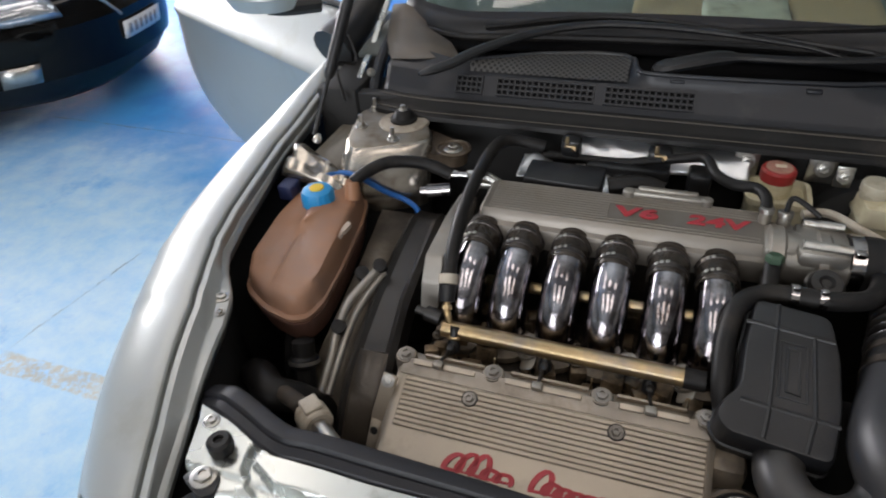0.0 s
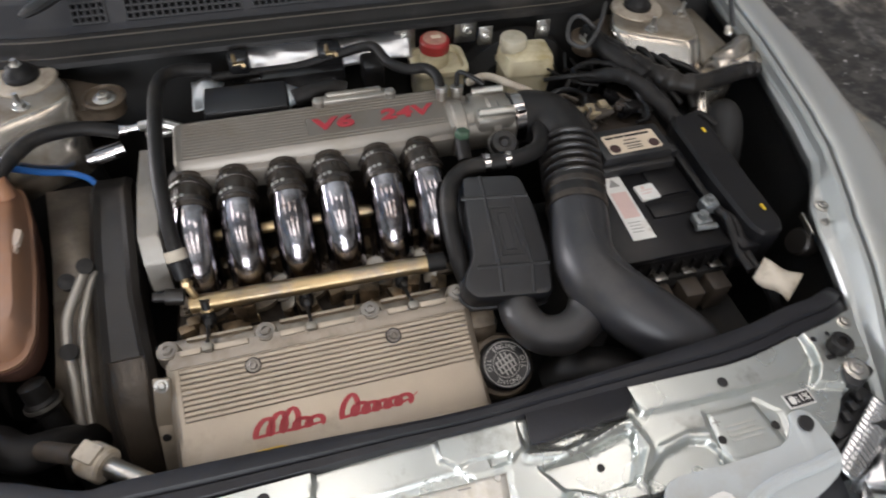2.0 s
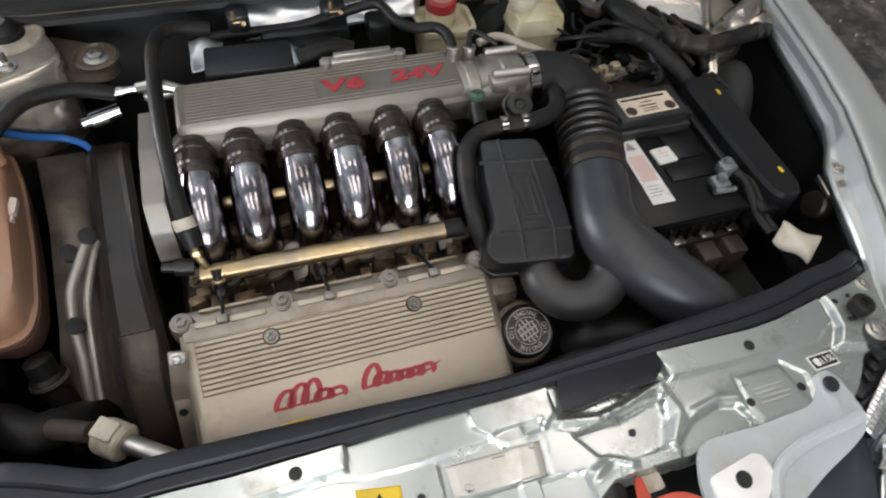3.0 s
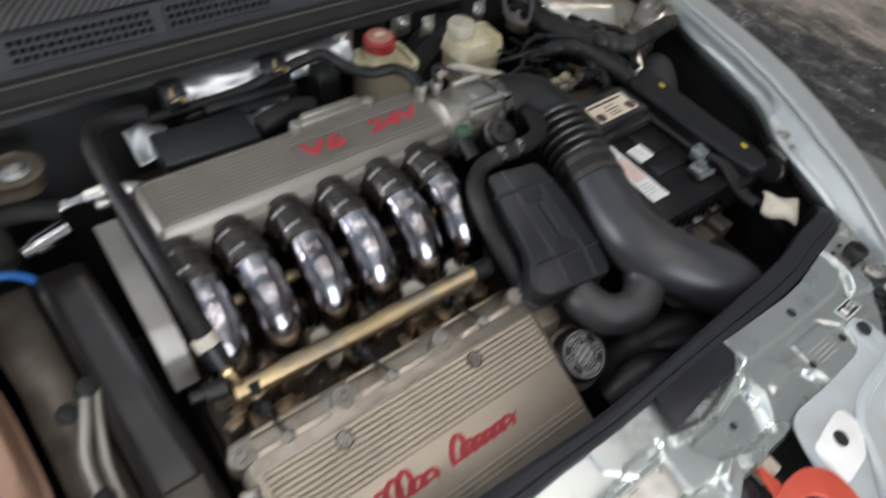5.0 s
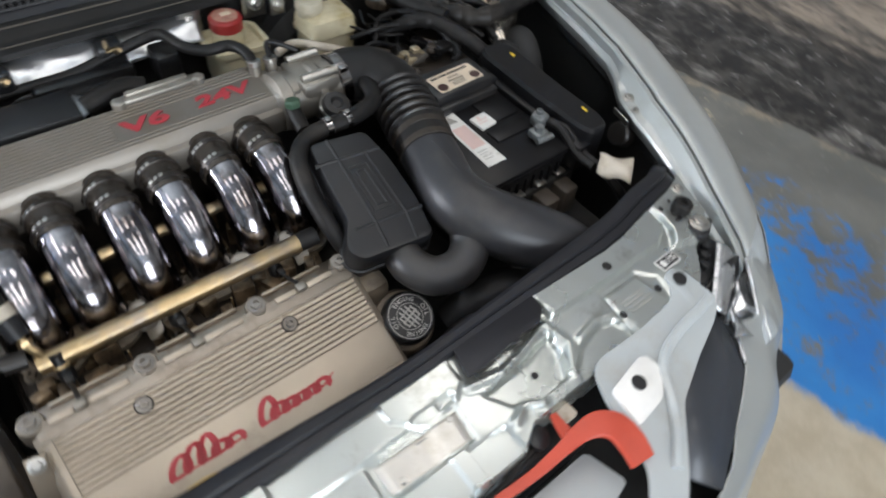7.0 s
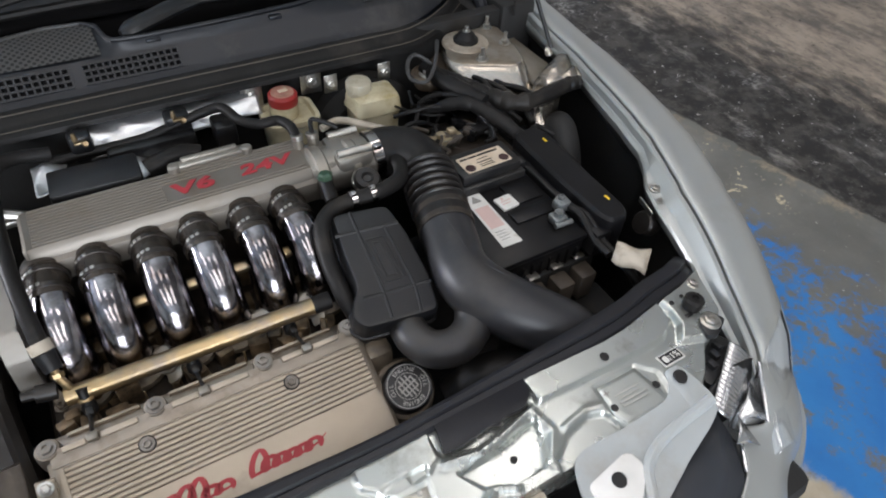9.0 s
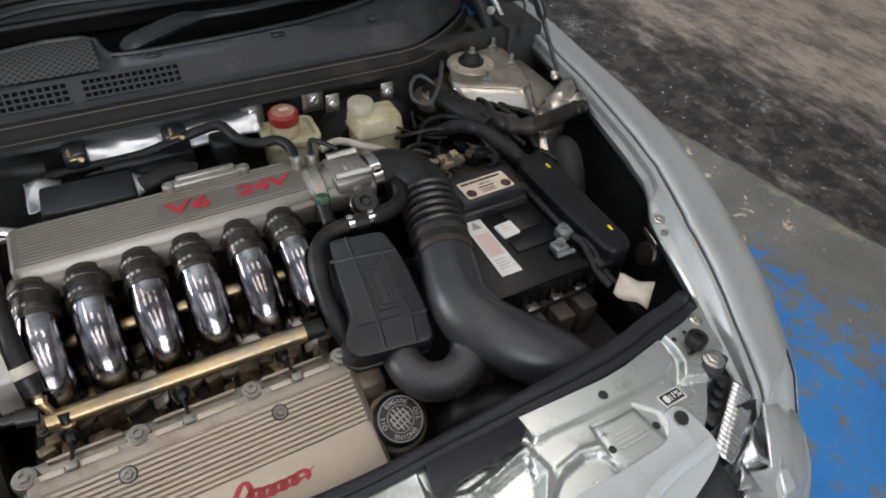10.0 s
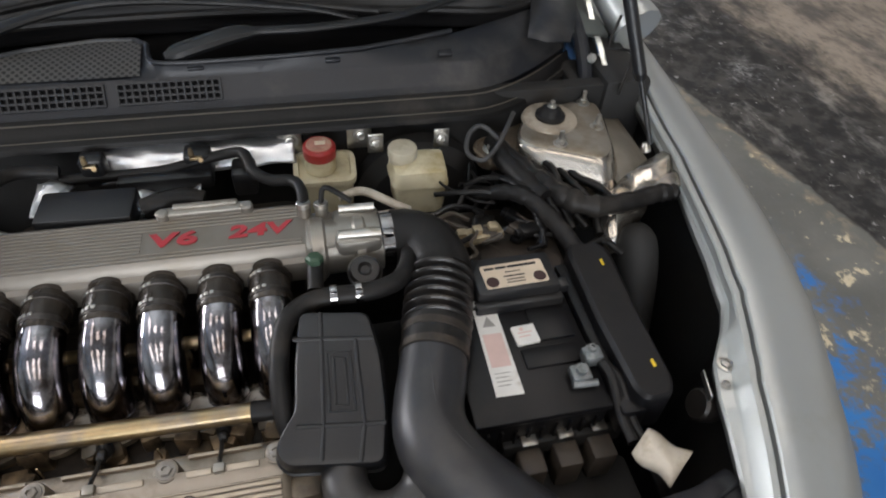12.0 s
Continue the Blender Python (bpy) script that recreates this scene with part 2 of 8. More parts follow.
def floor_material():
    """Blue floor paint, worn through in places, with a bare grey lane, tan concrete and a black-stained slab; pale
    glare is painted in on the left.
    """
    m = bpy.data.materials.new("workshop_floor_paint")
    m.use_nodes = True
    n, ln = m.node_tree.nodes, m.node_tree.links
    bs = n["Principled BSDF"]
    tc = n.new("ShaderNodeTexCoord")
    sep = n.new("ShaderNodeSeparateXYZ")
    ln.new(tc.outputs["Object"], sep.inputs[0])

    def noise_(scale, detail=6, rough=0.6, coord=None):
        t = n.new("ShaderNodeTexNoise")
        t.inputs["Scale"].default_value, t.inputs["Detail"].default_value, t.inputs["Roughness"].default_value = scale, detail, rough
        ln.new(coord or tc.outputs["Object"], t.inputs[0])
        return t.outputs[0]

    def math_(op, a, b=None, c=None):
        t = n.new("ShaderNodeMath")
        t.operation = op
        for k, v in enumerate((a, b, c)):
            if v is None:
                continue
            if isinstance(v, (int, float)):
                t.inputs[k].default_value = v
            else:
                ln.new(v, t.inputs[k])
        return t.outputs[0]

    def step_(v, lo, hi):
        t = n.new("ShaderNodeMapRange")
        t.interpolation_type = "SMOOTHSTEP"
        t.inputs[1].default_value, t.inputs[2].default_value = lo, hi
        ln.new(v, t.inputs[0])
        return t.outputs[0]

    def blend_(f, a, b):
        t = n.new("ShaderNodeMix")
        t.data_type = "RGBA"
        for k, v in ((0, f), (6, a), (7, b)):
            if isinstance(v, tuple):
                t.inputs[k].default_value = (*v, 1)
            else:
                ln.new(v, t.inputs[k])
        return t.outputs[2]

    x, y = sep.outputs[0], sep.outputs[1]
    # distance across the lanes, which run slightly askew to the car
    lane = math_("ADD", x, math_("MULTIPLY", math_("SUBTRACT", y, 0.6), 0.20))
    n1, n2, n3, n4 = noise_(2.2), noise_(9, 8, 0.7), noise_(38, 6, 0.7), noise_(0.7)
    wob = math_("MULTIPLY", math_("SUBTRACT", n2, 0.5), 0.12)
    lane_w = math_("ADD", lane, wob)
    grey = blend_(step_(n1, 0.35, 0.7), (0.12, 0.122, 0.11), (0.185, 0.185, 0.165))
    grey = blend_(step_(n3, 0.62, 0.72), grey, (0.42, 0.41, 0.38))
    blue = blend_(step_(n1, 0.3, 0.7), (0.022, 0.15, 0.46), (0.035, 0.22, 0.56))
    wear = math_("ADD", math_("MULTIPLY", n2, 0.75), math_("MULTIPLY", n3, 0.25))
    blue = blend_(step_(n2, 0.62, 0.74), blue, (0.10, 0.25, 0.45))
    tan = blend_(step_(n2, 0.35, 0.65), (0.43, 0.37, 0.27), (0.52, 0.46, 0.35))
    dark = blend_(step_(n2, 0.42, 0.62), (0.013, 0.0125, 0.012), (0.060, 0.057, 0.052))
    streak_map = n.new("ShaderNodeMapping")
    streak_map.inputs["Scale"].default_value = (2.0, 0.9, 1)
    streak_map.inputs["Rotation"].default_value = (0, 0, radians(-11))
    ln.new(tc.outputs["Object"], streak_map.inputs[0])
    stk = noise_(2.4, 9, 0.75, streak_map.outputs[0])
    dark = blend_(step_(stk, 0.53, 0.72), dark, (0.235, 0.225, 0.205))
    dark = blend_(step_(noise_(11, 9, 0.8), 0.60, 0.68), dark, (0.52, 0.51, 0.48))
    fleck = math_("MULTIPLY", step_(noise_(30, 5, 0.6), 0.655, 0.70), step_(n1, 0.36, 0.52))
    dark = blend_(fleck, dark, (0.55, 0.54, 0.52))
    haze = math_("MULTIPLY", step_(noise_(1.6, 8, 0.7), 0.55, 0.72), step_(n3, 0.42, 0.6))
    dark = blend_(math_("MULTIPLY", haze, 0.85), dark, (0.42, 0.42, 0.41))
    far = blend_(step_(stk, 0.38, 0.6), (0.12, 0.106, 0.092), (0.34, 0.285, 0.225))
    far = blend_(step_(noise_(26, 7, 0.75), 0.58, 0.66), far, (0.03, 0.028, 0.027))
    dark = blend_(step_(math_("ADD", lane, math_("MULTIPLY", math_("SUBTRACT", stk, 0.5), 1.1)), 2.75, 3.25), dark, far)
    # worn paint on the lane beside the car
    ragged = math_("ADD", lane, math_("MULTIPLY", math_("SUBTRACT", n2, 0.5), 0.9))
    blue_r = blend_(step_(math_("ADD", wear, math_("MULTIPLY", step_(lane, 1.15, 1.7), 0.10)), 0.51, 0.62), blue, grey)
    right = blend_(step_(ragged, 1.55, 1.75), blue_r, grey)
    flake = step_(math_("ADD", n2, math_("MULTIPLY", n3, 0.35)), 0.775, 0.81)
    right = blend_(math_("MULTIPLY", flake, math_("MULTIPLY", step_(lane, 1.25, 1.5), step_(y, 0.2, 0.4))), right, (0.60, 0.52, 0.36))
    tanzone = math_("MULTIPLY", step_(math_("MULTIPLY", lane_w, -1.0), -0.93, -0.89), step_(math_("MULTIPLY", y, -1.0), 0.30, 0.42))
    right = blend_(tanzone, right, tan)
    edge_line = math_("MULTIPLY", step_(lane_w, 2.03, 2.08), step_(n2, 0.45, 0.6))
    right = blend_(math_("MULTIPLY", edge_line, 0.6), right, (0.34, 0.28, 0.19))
    right = blend_(step_(lane_w, 2.10, 2.125), right, dark)
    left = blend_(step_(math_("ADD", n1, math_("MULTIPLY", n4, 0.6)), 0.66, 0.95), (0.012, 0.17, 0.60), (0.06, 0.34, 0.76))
    # daylight glare painted into the colour: paler blue towards low y
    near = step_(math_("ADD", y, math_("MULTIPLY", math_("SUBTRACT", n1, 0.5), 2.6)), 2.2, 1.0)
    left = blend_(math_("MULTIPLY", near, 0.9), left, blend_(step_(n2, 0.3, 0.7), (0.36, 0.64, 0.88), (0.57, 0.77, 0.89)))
    left = blend_(math_("MULTIPLY", step_(noise_(3.4, 8, 0.7), 0.55, 0.72), 0.6), left, (0.07, 0.35, 0.76))

    def crack(x0, y0, x1, y1, width):
        """A thin wandering line between two points of the floor."""
        length = math.hypot(x1 - x0, y1 - y0)
        ux, uy = (x1 - x0) / length, (y1 - y0) / length
        along = math_("ADD", math_("MULTIPLY", math_("SUBTRACT", x, x0), ux), math_("MULTIPLY", math_("SUBTRACT", y, y0), uy))
        off = math_("ADD", math_("MULTIPLY", math_("SUBTRACT", x, x0), -uy), math_("MULTIPLY", math_("SUBTRACT", y, y0), ux))
        off = math_("ABSOLUTE", math_("ADD", off, math_("MULTIPLY", wob, 0.35)))
        return math_("MULTIPLY", step_(off, width, width * 0.4), math_("MULTIPLY", step_(along, 0.0, 0.1), step_(along, length, length - 0.1)))

    for line_ in ((-1.87, 0.95, -1.96, 0.30, 0.006), (-3.3, 1.84, -1.2, 1.80, 0.007)):
        left = blend_(math_("MULTIPLY", math_("MULTIPLY", crack(*line_), step_(n2, 0.36, 0.6)), 0.6), left, (0.12, 0.17, 0.26))
    stripe = math_("MULTIPLY", step_(math_("ABSOLUTE", math_("SUBTRACT", math_("ADD", y, math_("MULTIPLY", wob, 0.3)), 0.30)), 0.045, 0.035),
                   step_(math_("ADD", x, math_("MULTIPLY", wob, 2.0)), -2.0, -1.9))
    left = blend_(math_("MULTIPLY", math_("MULTIPLY", stripe, step_(n3, 0.36, 0.60)), 0.75), left, tan)
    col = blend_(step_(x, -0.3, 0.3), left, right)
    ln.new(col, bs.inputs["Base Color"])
    ro = n.new("ShaderNodeMapRange")
    ro.inputs[3].default_value, ro.inputs[4].default_value = 0.36, 0.56
    ln.new(n2, ro.inputs[0])
    rough = math_("ADD", ro.outputs[0], math_("MULTIPLY", step_(lane_w, 1.9, 2.15), 0.35))
    ln.new(rough, bs.inputs["Roughness"])
    bp = n.new("ShaderNodeBump")
    bp.inputs["Strength"].default_value, bp.inputs["Distance"].default_value = 0.25, 0.004
    ln.new(math_("ADD", n2, math_("MULTIPLY", n3, 0.4)), bp.inputs["Height"])
    ln.new(bp.outputs[0], bs.inputs["Normal"])
    return m


# flat black without gloss: the dark of unlit depths put into the colour
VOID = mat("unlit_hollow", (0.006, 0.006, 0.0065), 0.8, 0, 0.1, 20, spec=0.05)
GRID = mat("grey_grille_plastic", (0.017, 0.0175, 0.020), 0.55, 0, 0.15, 20, None, 0, 5, 0.1, 400)
FLOOR = floor_material()


def mesh_material():
    """Black plastic with rows of small round holes."""
    m = mat("perforated_black_plastic", (0.075, 0.072, 0.068), 0.55, 0, 0.12, 8, None, 0, 5, 0.05, 300)
    n, ln = m.node_tree.nodes, m.node_tree.links
    bs = n["Principled BSDF"]
    v = n.new("ShaderNodeTexVoronoi")
    v.inputs["Scale"].default_value, v.inputs["Randomness"].default_value = 118, 0.0
    tc = n.new("ShaderNodeTexCoord")
    mp = n.new("ShaderNodeMapping")
    mp.inputs["Rotation"].default_value = (0, 0, radians(45))
    mp.inputs["Scale"].default_value = (1, 1, 0.001)
    ln.new(tc.outputs["Object"], mp.inputs[0])
    ln.new(mp.outputs[0], v.inputs[0])
    r = n.new("ShaderNodeMapRange")
    r.inputs[1].default_value, r.inputs[2].default_value = 0.30, 0.40
    ln.new(v.outputs["Distance"], r.inputs[0])
    mx = n.new("ShaderNodeMix")
    mx.data_type = "RGBA"
    mx.inputs[6].default_value = (0.006, 0.006, 0.006, 1)
    src = bs.inputs["Base Color"].links[0].from_socket
    ln.new(src, mx.inputs[7])
    ln.new(r.outputs[0], mx.inputs[0])
    ln.new(mx.outputs[2], bs.inputs["Base Color"])
    return m


PERF = mesh_material()


# ---------------------------------------------------------------- building blocks
BASE = {}


def thing(name, base, label, category, group="", kind=""):
    """A top-level Empty at its base, which parents its parts."""
    ob = new(name)
    ob.location = base
    ob.empty_display_size = 0.05
    BASE[ob.name] = Vector(base)
    return tagged(ob, label, category, group, kind)


def part(name, bm, material, parent=None, label="", smooth=True, flat_angle=32):
    """One mesh object out of a bmesh in world metres, under a thing or a part."""
    me = bpy.data.meshes.new(name)
    bmesh.ops.recalc_face_normals(bm, faces=bm.faces[:])
    if smooth:
        lim = radians(flat_angle)
        for f in bm.faces:
            f.smooth = True
        for e in bm.edges:
            e.smooth = not (len(e.link_faces) == 2 and e.calc_face_angle(0) > lim)
    bm.to_mesh(me)
    bm.free()
    me.materials.append(material)
    ob = new(name, me)
    if parent:
        ob.parent = parent
        if parent.name in BASE:
            ob.matrix_parent_inverse = Matrix.Translation(-BASE[parent.name])
    if label:
        ob["label"] = label
    return ob


def pieces(name, bm, material, parent, label="", **kw):
    """Like part(), but every loose piece (or cluster of touching ones) becomes a part of its own."""
    bm.verts.ensure_lookup_table()
    bm.verts.index_update()
    seen, groups = set(), []
    for v in bm.verts:
        if v.index in seen:
            continue
        stack, isle = [v], []
        seen.add(v.index)
        while stack:
            w = stack.pop()
            isle.append(w)
            for e in w.link_edges:
                o = e.other_vert(w)
                if o.index not in seen:
                    seen.add(o.index)
                    stack.append(o)
        lo = Vector([min(w.co[i] for w in isle) - 0.0004 for i in range(3)])
        hi = Vector([max(w.co[i] for w in isle) + 0.0004 for i in range(3)])
        groups.append([lo, hi, isle])
    merged = True
    while merged:
        merged = False
        for a in range(len(groups)):
            for b in range(a + 1, len(groups)):
                p, q = groups[a], groups[b]
                if all(p[0][i] <= q[1][i] and q[0][i] <= p[1][i] for i in range(3)):
                    lo = Vector([min(p[0][i], q[0][i]) for i in range(3)])
                    hi = Vector([max(p[1][i], q[1][i]) for i in range(3)])
                    groups[a] = [lo, hi, p[2] + q[2]]
                    del groups[b]
                    merged = True
                    break
            if merged:
                break
    made = []
    for _, _, isle in groups:
        small = bmesh.new()
        twin = {w.index: small.verts.new(w.co) for w in isle}
        for f in {f for w in isle for f in w.link_faces}:
            small.faces.new([twin[w.index] for w in f.verts])
        made.append(part(name, small, material, parent, label, **kw))
    bm.free()
    return made


def solo(name, bm, material, label, category, group="", kind="", **kw):
    return tagged(part(name, bm, material, None, "", **kw), label, category, group, kind)


def thick(ob, t, offset=-1.0):
    md = ob.modifiers.new("thickness", "SOLIDIFY")
    md.thickness, md.offset = t, offset
    return ob


def box(bm, c, s, bev=0.0, m=None, seg=2):
    r = bmesh.ops.create_cube(bm, size=1.0, matrix=(m or Matrix.Identity(4)) @ Matrix.Translation(c) @ Matrix.Diagonal((*s, 1)))
    if bev:
        es = list({e for v in r["verts"] for e in v.link_edges})
        bmesh.ops.bevel(bm, geom=es, offset=bev, segments=seg, profile=0.5, affect="EDGES", clamp_overlap=True)
    return bm


def cyl(bm, p0, p1, r0, r1=None, seg=20):
    p0, p1 = Vector(p0), Vector(p1)
    d = p1 - p0
    m = Matrix.Translation((p0 + p1) / 2) @ d.to_track_quat("Z", "Y").to_matrix().to_4x4()
    bmesh.ops.create_cone(bm, cap_ends=True, segments=seg, radius1=r0, radius2=r0 if r1 is None else r1, depth=d.length, matrix=m)
    return bm


def spline(pts, n=6):
    """Points along a smooth curve through the given ones."""
    p = [Vector(q) for q in pts]
    p = [2 * p[0] - p[1]] + p + [2 * p[-1] - p[-2]]
    out = []
    for i in range(1, len(p) - 2):
        a, b, c, d = p[i - 1 : i + 3]
        for k in range(n):
            t = k / n
            out.append(0.5 * (2 * b + (c - a) * t + (2 * a - 5 * b + 4 * c - d) * t * t + (3 * b - a - 3 * c + d) * t**3))
    return out + [p[-2]]


def rings(bm, loops, caps=True, closed=True):
    vs = [[bm.verts.new(q) for q in loop] for loop in loops]
    k = len(vs[0])
    for a, b in zip(vs, vs[1:]):
        for i in range(k if closed else k - 1):
            j = (i + 1) % k
            bm.faces.new((a[i], a[j], b[j], b[i]))
    if caps and closed:
        bm.faces.new(vs[0])
        bm.faces.new(vs[-1])
    return bm


def tube(bm, pts, r, n=6, seg=12, radii=None, smooth=True):
    """A round hose or pipe along a smooth curve. r: one radius, or one for each given point."""
    line = spline(pts, n) if smooth else [Vector(q) for q in pts]
    if isinstance(r, (int, float)):
        rad = [r] * len(line)
    else:
        rad = [float(v) for v in np.interp(np.linspace(0, len(pts) - 1, len(line)), range(len(pts)), r)]
    if radii:
        rad = radii(line, rad)
    tang = [(line[min(i + 1, len(line) - 1)] - line[max(i - 1, 0)]).normalized() for i in range(len(line))]
    up = Vector((0, 0, 1)) if abs(tang[0].z) < 0.9 else Vector((1, 0, 0))
    nrm = (up - tang[0] * up.dot(tang[0])).normalized()
    loops = []
    for p, t, q in zip(line, tang, rad):
        nrm = (nrm - t * nrm.dot(t)).normalized()
        bi = t.cross(nrm)
        loops.append([p + q * (math.cos(a) * nrm + math.sin(a) * bi) for a in (2 * math.pi * k / seg for k in range(seg))])
    return rings(bm, loops)


def lathe(bm, profile, m, seg=28):
    """A turned shape: (radius, height) pairs about the z axis of m."""
    loops = [[m @ Vector((r * math.cos(a), r * math.sin(a), z)) for a in (2 * math.pi * k / seg for k in range(seg))] for r, z in profile]
    return rings(bm, loops)


def plate(bm, outline, z0, z1, m=None, bev=0.0):
    """A flat piece with the given outline, between two heights of m."""
    m = m or Matrix.Identity(4)
    lo = [bm.verts.new(m @ Vector((x, y, z0))) for x, y in outline]
    hi = [bm.verts.new(m @ Vector((x, y, z1))) for x, y in outline]
    fs = [bm.faces.new(lo[::-1]), bm.faces.new(hi)]
    k = len(outline)
    for i in range(k):
        fs.append(bm.faces.new((lo[i], lo[(i + 1) % k], hi[(i + 1) % k], hi[i])))
    if bev:
        es = list(fs[1].edges)
        bmesh.ops.bevel(bm, geom=es, offset=bev, segments=2, profile=0.5, affect="EDGES", clamp_overlap=True)
    return bm


def rounded(outline, r, n=4):
    """The same outline with rounded corners."""
    out, k = [], len(outline)
    for i in range(k):
        a, b, c = (Vector(outline[j % k]) for j in (i - 1, i, i + 1))
        u, w = a - b, c - b
        d = min(r, u.length * 0.45, w.length * 0.45)
        p, q = b + u.normalized() * d, b + w.normalized() * d
        for s in range(n + 1):
            t = s / n
            v = p * (1 - t) ** 2 + b * 2 * t * (1 - t) + q * t * t
            out.append((v.x, v.y))
    return out


def grid(bm, rows):
    vs = [[bm.verts.new(q) for q in row] for row in rows]
    for a, b in zip(vs, vs[1:]):
        for i in range(len(a) - 1):
            bm.faces.new((a[i], a[i + 1], b[i + 1], b[i]))
    return bm


def smooth_grid(bm, rows, n=4):
    """A sheet through the given rows of points, curved in both directions."""
    fine = [spline(r, n) for r in rows]
    cols = [spline([r[i] for r in fine], n) for i in range(len(fine[0]))]
    return grid(bm, cols)


def frame_at(p, normal, xdir=(1, 0, 0)):
    """A matrix at p whose z axis is the normal and whose x axis leans to xdir."""
    z = Vector(normal).normalized()
    x = Vector(xdir)
    if abs(x.normalized().dot(z)) > 0.98:
        x = Vector((0, 1, 0)) if abs(z.y) < 0.9 else Vector((1, 0, 0))
    x = (x - z * x.dot(z)).normalized()
    y = z.cross(x)
    m = Matrix((x, y, z)).transposed().to_4x4()
    m.translation = Vector(p)
    return m


def letters(bm, text, size, m, depth=0.0006, shear=0.0, widen=1.0, bold=0.012):
    """Readable writing in the built-in font, standing proud of the z = 0 plane of m."""
    cu = bpy.data.curves.new("writing", "FONT")
    cu.body, cu.size, cu.extrude, cu.shear, cu.align_x, cu.align_y = text, size, depth / 2, shear, "CENTER", "CENTER"
    cu.resolution_u, cu.offset = 3, size * bold
    ob = bpy.data.objects.new("writing", cu)
    scene.collection.objects.link(ob)
    me = bpy.data.meshes.new_from_object(ob.evaluated_get(bpy.context.evaluated_depsgraph_get()))
    me.transform(m @ Matrix.Translation((0, 0, depth / 2)) @ Matrix.Diagonal((widen, 1, 1, 1)))
    bm.from_mesh(me)
    bpy.data.objects.remove(ob)
    bpy.data.curves.remove(cu)
    bpy.data.meshes.remove(me)
    return bm


def bars(bm, m, rows, z=0.0004):
    """Plain bars in place of writing: (x, y, length, height) each."""
    for x, y, ln_, h in rows:
        plate(bm, [(x, y), (x + ln_, y), (x + ln_, y + h), (x, y + h)], 0.0, z, m)
    return bm


def B():
    return bmesh.new()


def swell(v, lo, hi):
    t = min(1.0, max(0.0, (v - lo) / (hi - lo)))
    return t * t * (3 - 2 * t)


def bolt(bm, p, normal, r=0.008, h=0.006, flange=1.5):
    m = frame_at(p, normal)
    lathe(bm, [(r * flange, 0), (r * flange, h * 0.25), (r * flange * 0.94, h * 0.32)], m, 16)
    lathe(bm, [(r, h * 0.2), (r, h), (r * 0.8, h * 1.12), (r * 0.5, h * 1.12), (r * 0.45, h * 0.7)], m, 6)
    return bm
# ---------------------------------------------------------------- the hall
bm = grid(B(), [[(x, y, 0) for x in (-60, -8, 8, 60)] for y in (-60, -8, 9, 60)])
solo("floor", bm, FLOOR, "worn blue painted concrete workshop floor with bare patches and painted-in pale glare", "floor", kind="structure", smooth=False)


def wall(name, a, b, h, t, holes, label):
    """A wall from a to b, of height h and thickness t, with openings (from, to, sill, head) along it."""
    a, b = Vector((*a, 0)), Vector((*b, 0))
    d = (b - a).normalized()
    m = Matrix.Translation(a) @ Matrix.Rotation(math.atan2(d.y, d.x), 4, "Z")
    bm = B()
    length, at = (b - a).length, 0.0

    def block(x0, x1, z0, z1):
        if x1 - x0 > 0.01 and z1 - z0 > 0.01:
            box(bm, ((x0 + x1) / 2, 0, (z0 + z1) / 2), (x1 - x0, t, z1 - z0), 0, m)

    for x0, x1, z0, z1 in holes:
        block(at, x0, 0, h)
        block(x0, x1, 0, z0)
        block(x0, x1, z1, h)
        at = x1
    block(at, length, 0, h)
    solo(name, bm, WALL, label, "wall", kind="structure", smooth=False)


wall("wall_west", (-8, -8), (-8, 9), 5, 0.2, [(9.8, 15.4, 0, 3.8)], "painted block wall with a wide open doorway")
wall("wall_east", (8, -8), (8, 9), 5, 0.2, [], "plain painted block wall of the workshop")
wall("wall_south", (-7.9, -8), (7.9, -8), 5, 0.2, [(4.2, 8.6, 0, 4.2)], "painted block wall with an open vehicle doorway")
wall("wall_north", (-7.9, 9), (7.9, 9), 5, 0.2, [], "plain painted block wall of the workshop")
# unseen ceiling, cut open where the added skylight lamps hang
bm = B()
xs, ys = sorted({-8.1, 8.1, *(x + s * 0.35 for x, _ in SKYLIGHTS for s in (-1, 1))}), sorted({-8.1, 9.1, *(y + s * 1.7 for _, y in SKYLIGHTS for s in (-1, 1))})
for x0, x1 in zip(xs, xs[1:]):
    for y0, y1 in zip(ys, ys[1:]):
        if not any(abs((x0 + x1) / 2 - x) < 0.34 and abs((y0 + y1) / 2 - y) < 1.69 for x, y in SKYLIGHTS):
            box(bm, ((x0 + x1) / 2, (y0 + y1) / 2, 5.06), (x1 - x0, y1 - y0, 0.12))
solo("ceiling", bm, CEIL, "unseen dull sheet ceiling with added skylight openings", "ceiling", kind="structure", smooth=False)

# ---------------------------------------------------------------- the silver car: body
car = thing("car", (0, 0.4, 0), "silver saloon car with its engine bay open", "car")

FY = [1.02, 0.80, 0.52, 0.34, 0.25, 0.14, 0.065, 0.04, 0.015, -0.015, -0.06, -0.145, -0.22, -0.31, -0.37, -0.43]
F_XI = [0.745, 0.735, 0.712, 0.697, 0.676, 0.655, 0.636, 0.624, 0.606, 0.580, 0.567, 0.547, 0.530, 0.512, 0.485, 0.440]
F_XR = [0.770, 0.758, 0.728, 0.709, 0.695, 0.675, 0.657, 0.648, 0.640, 0.629, 0.613, 0.585, 0.563, 0.534, 0.505, 0.460]
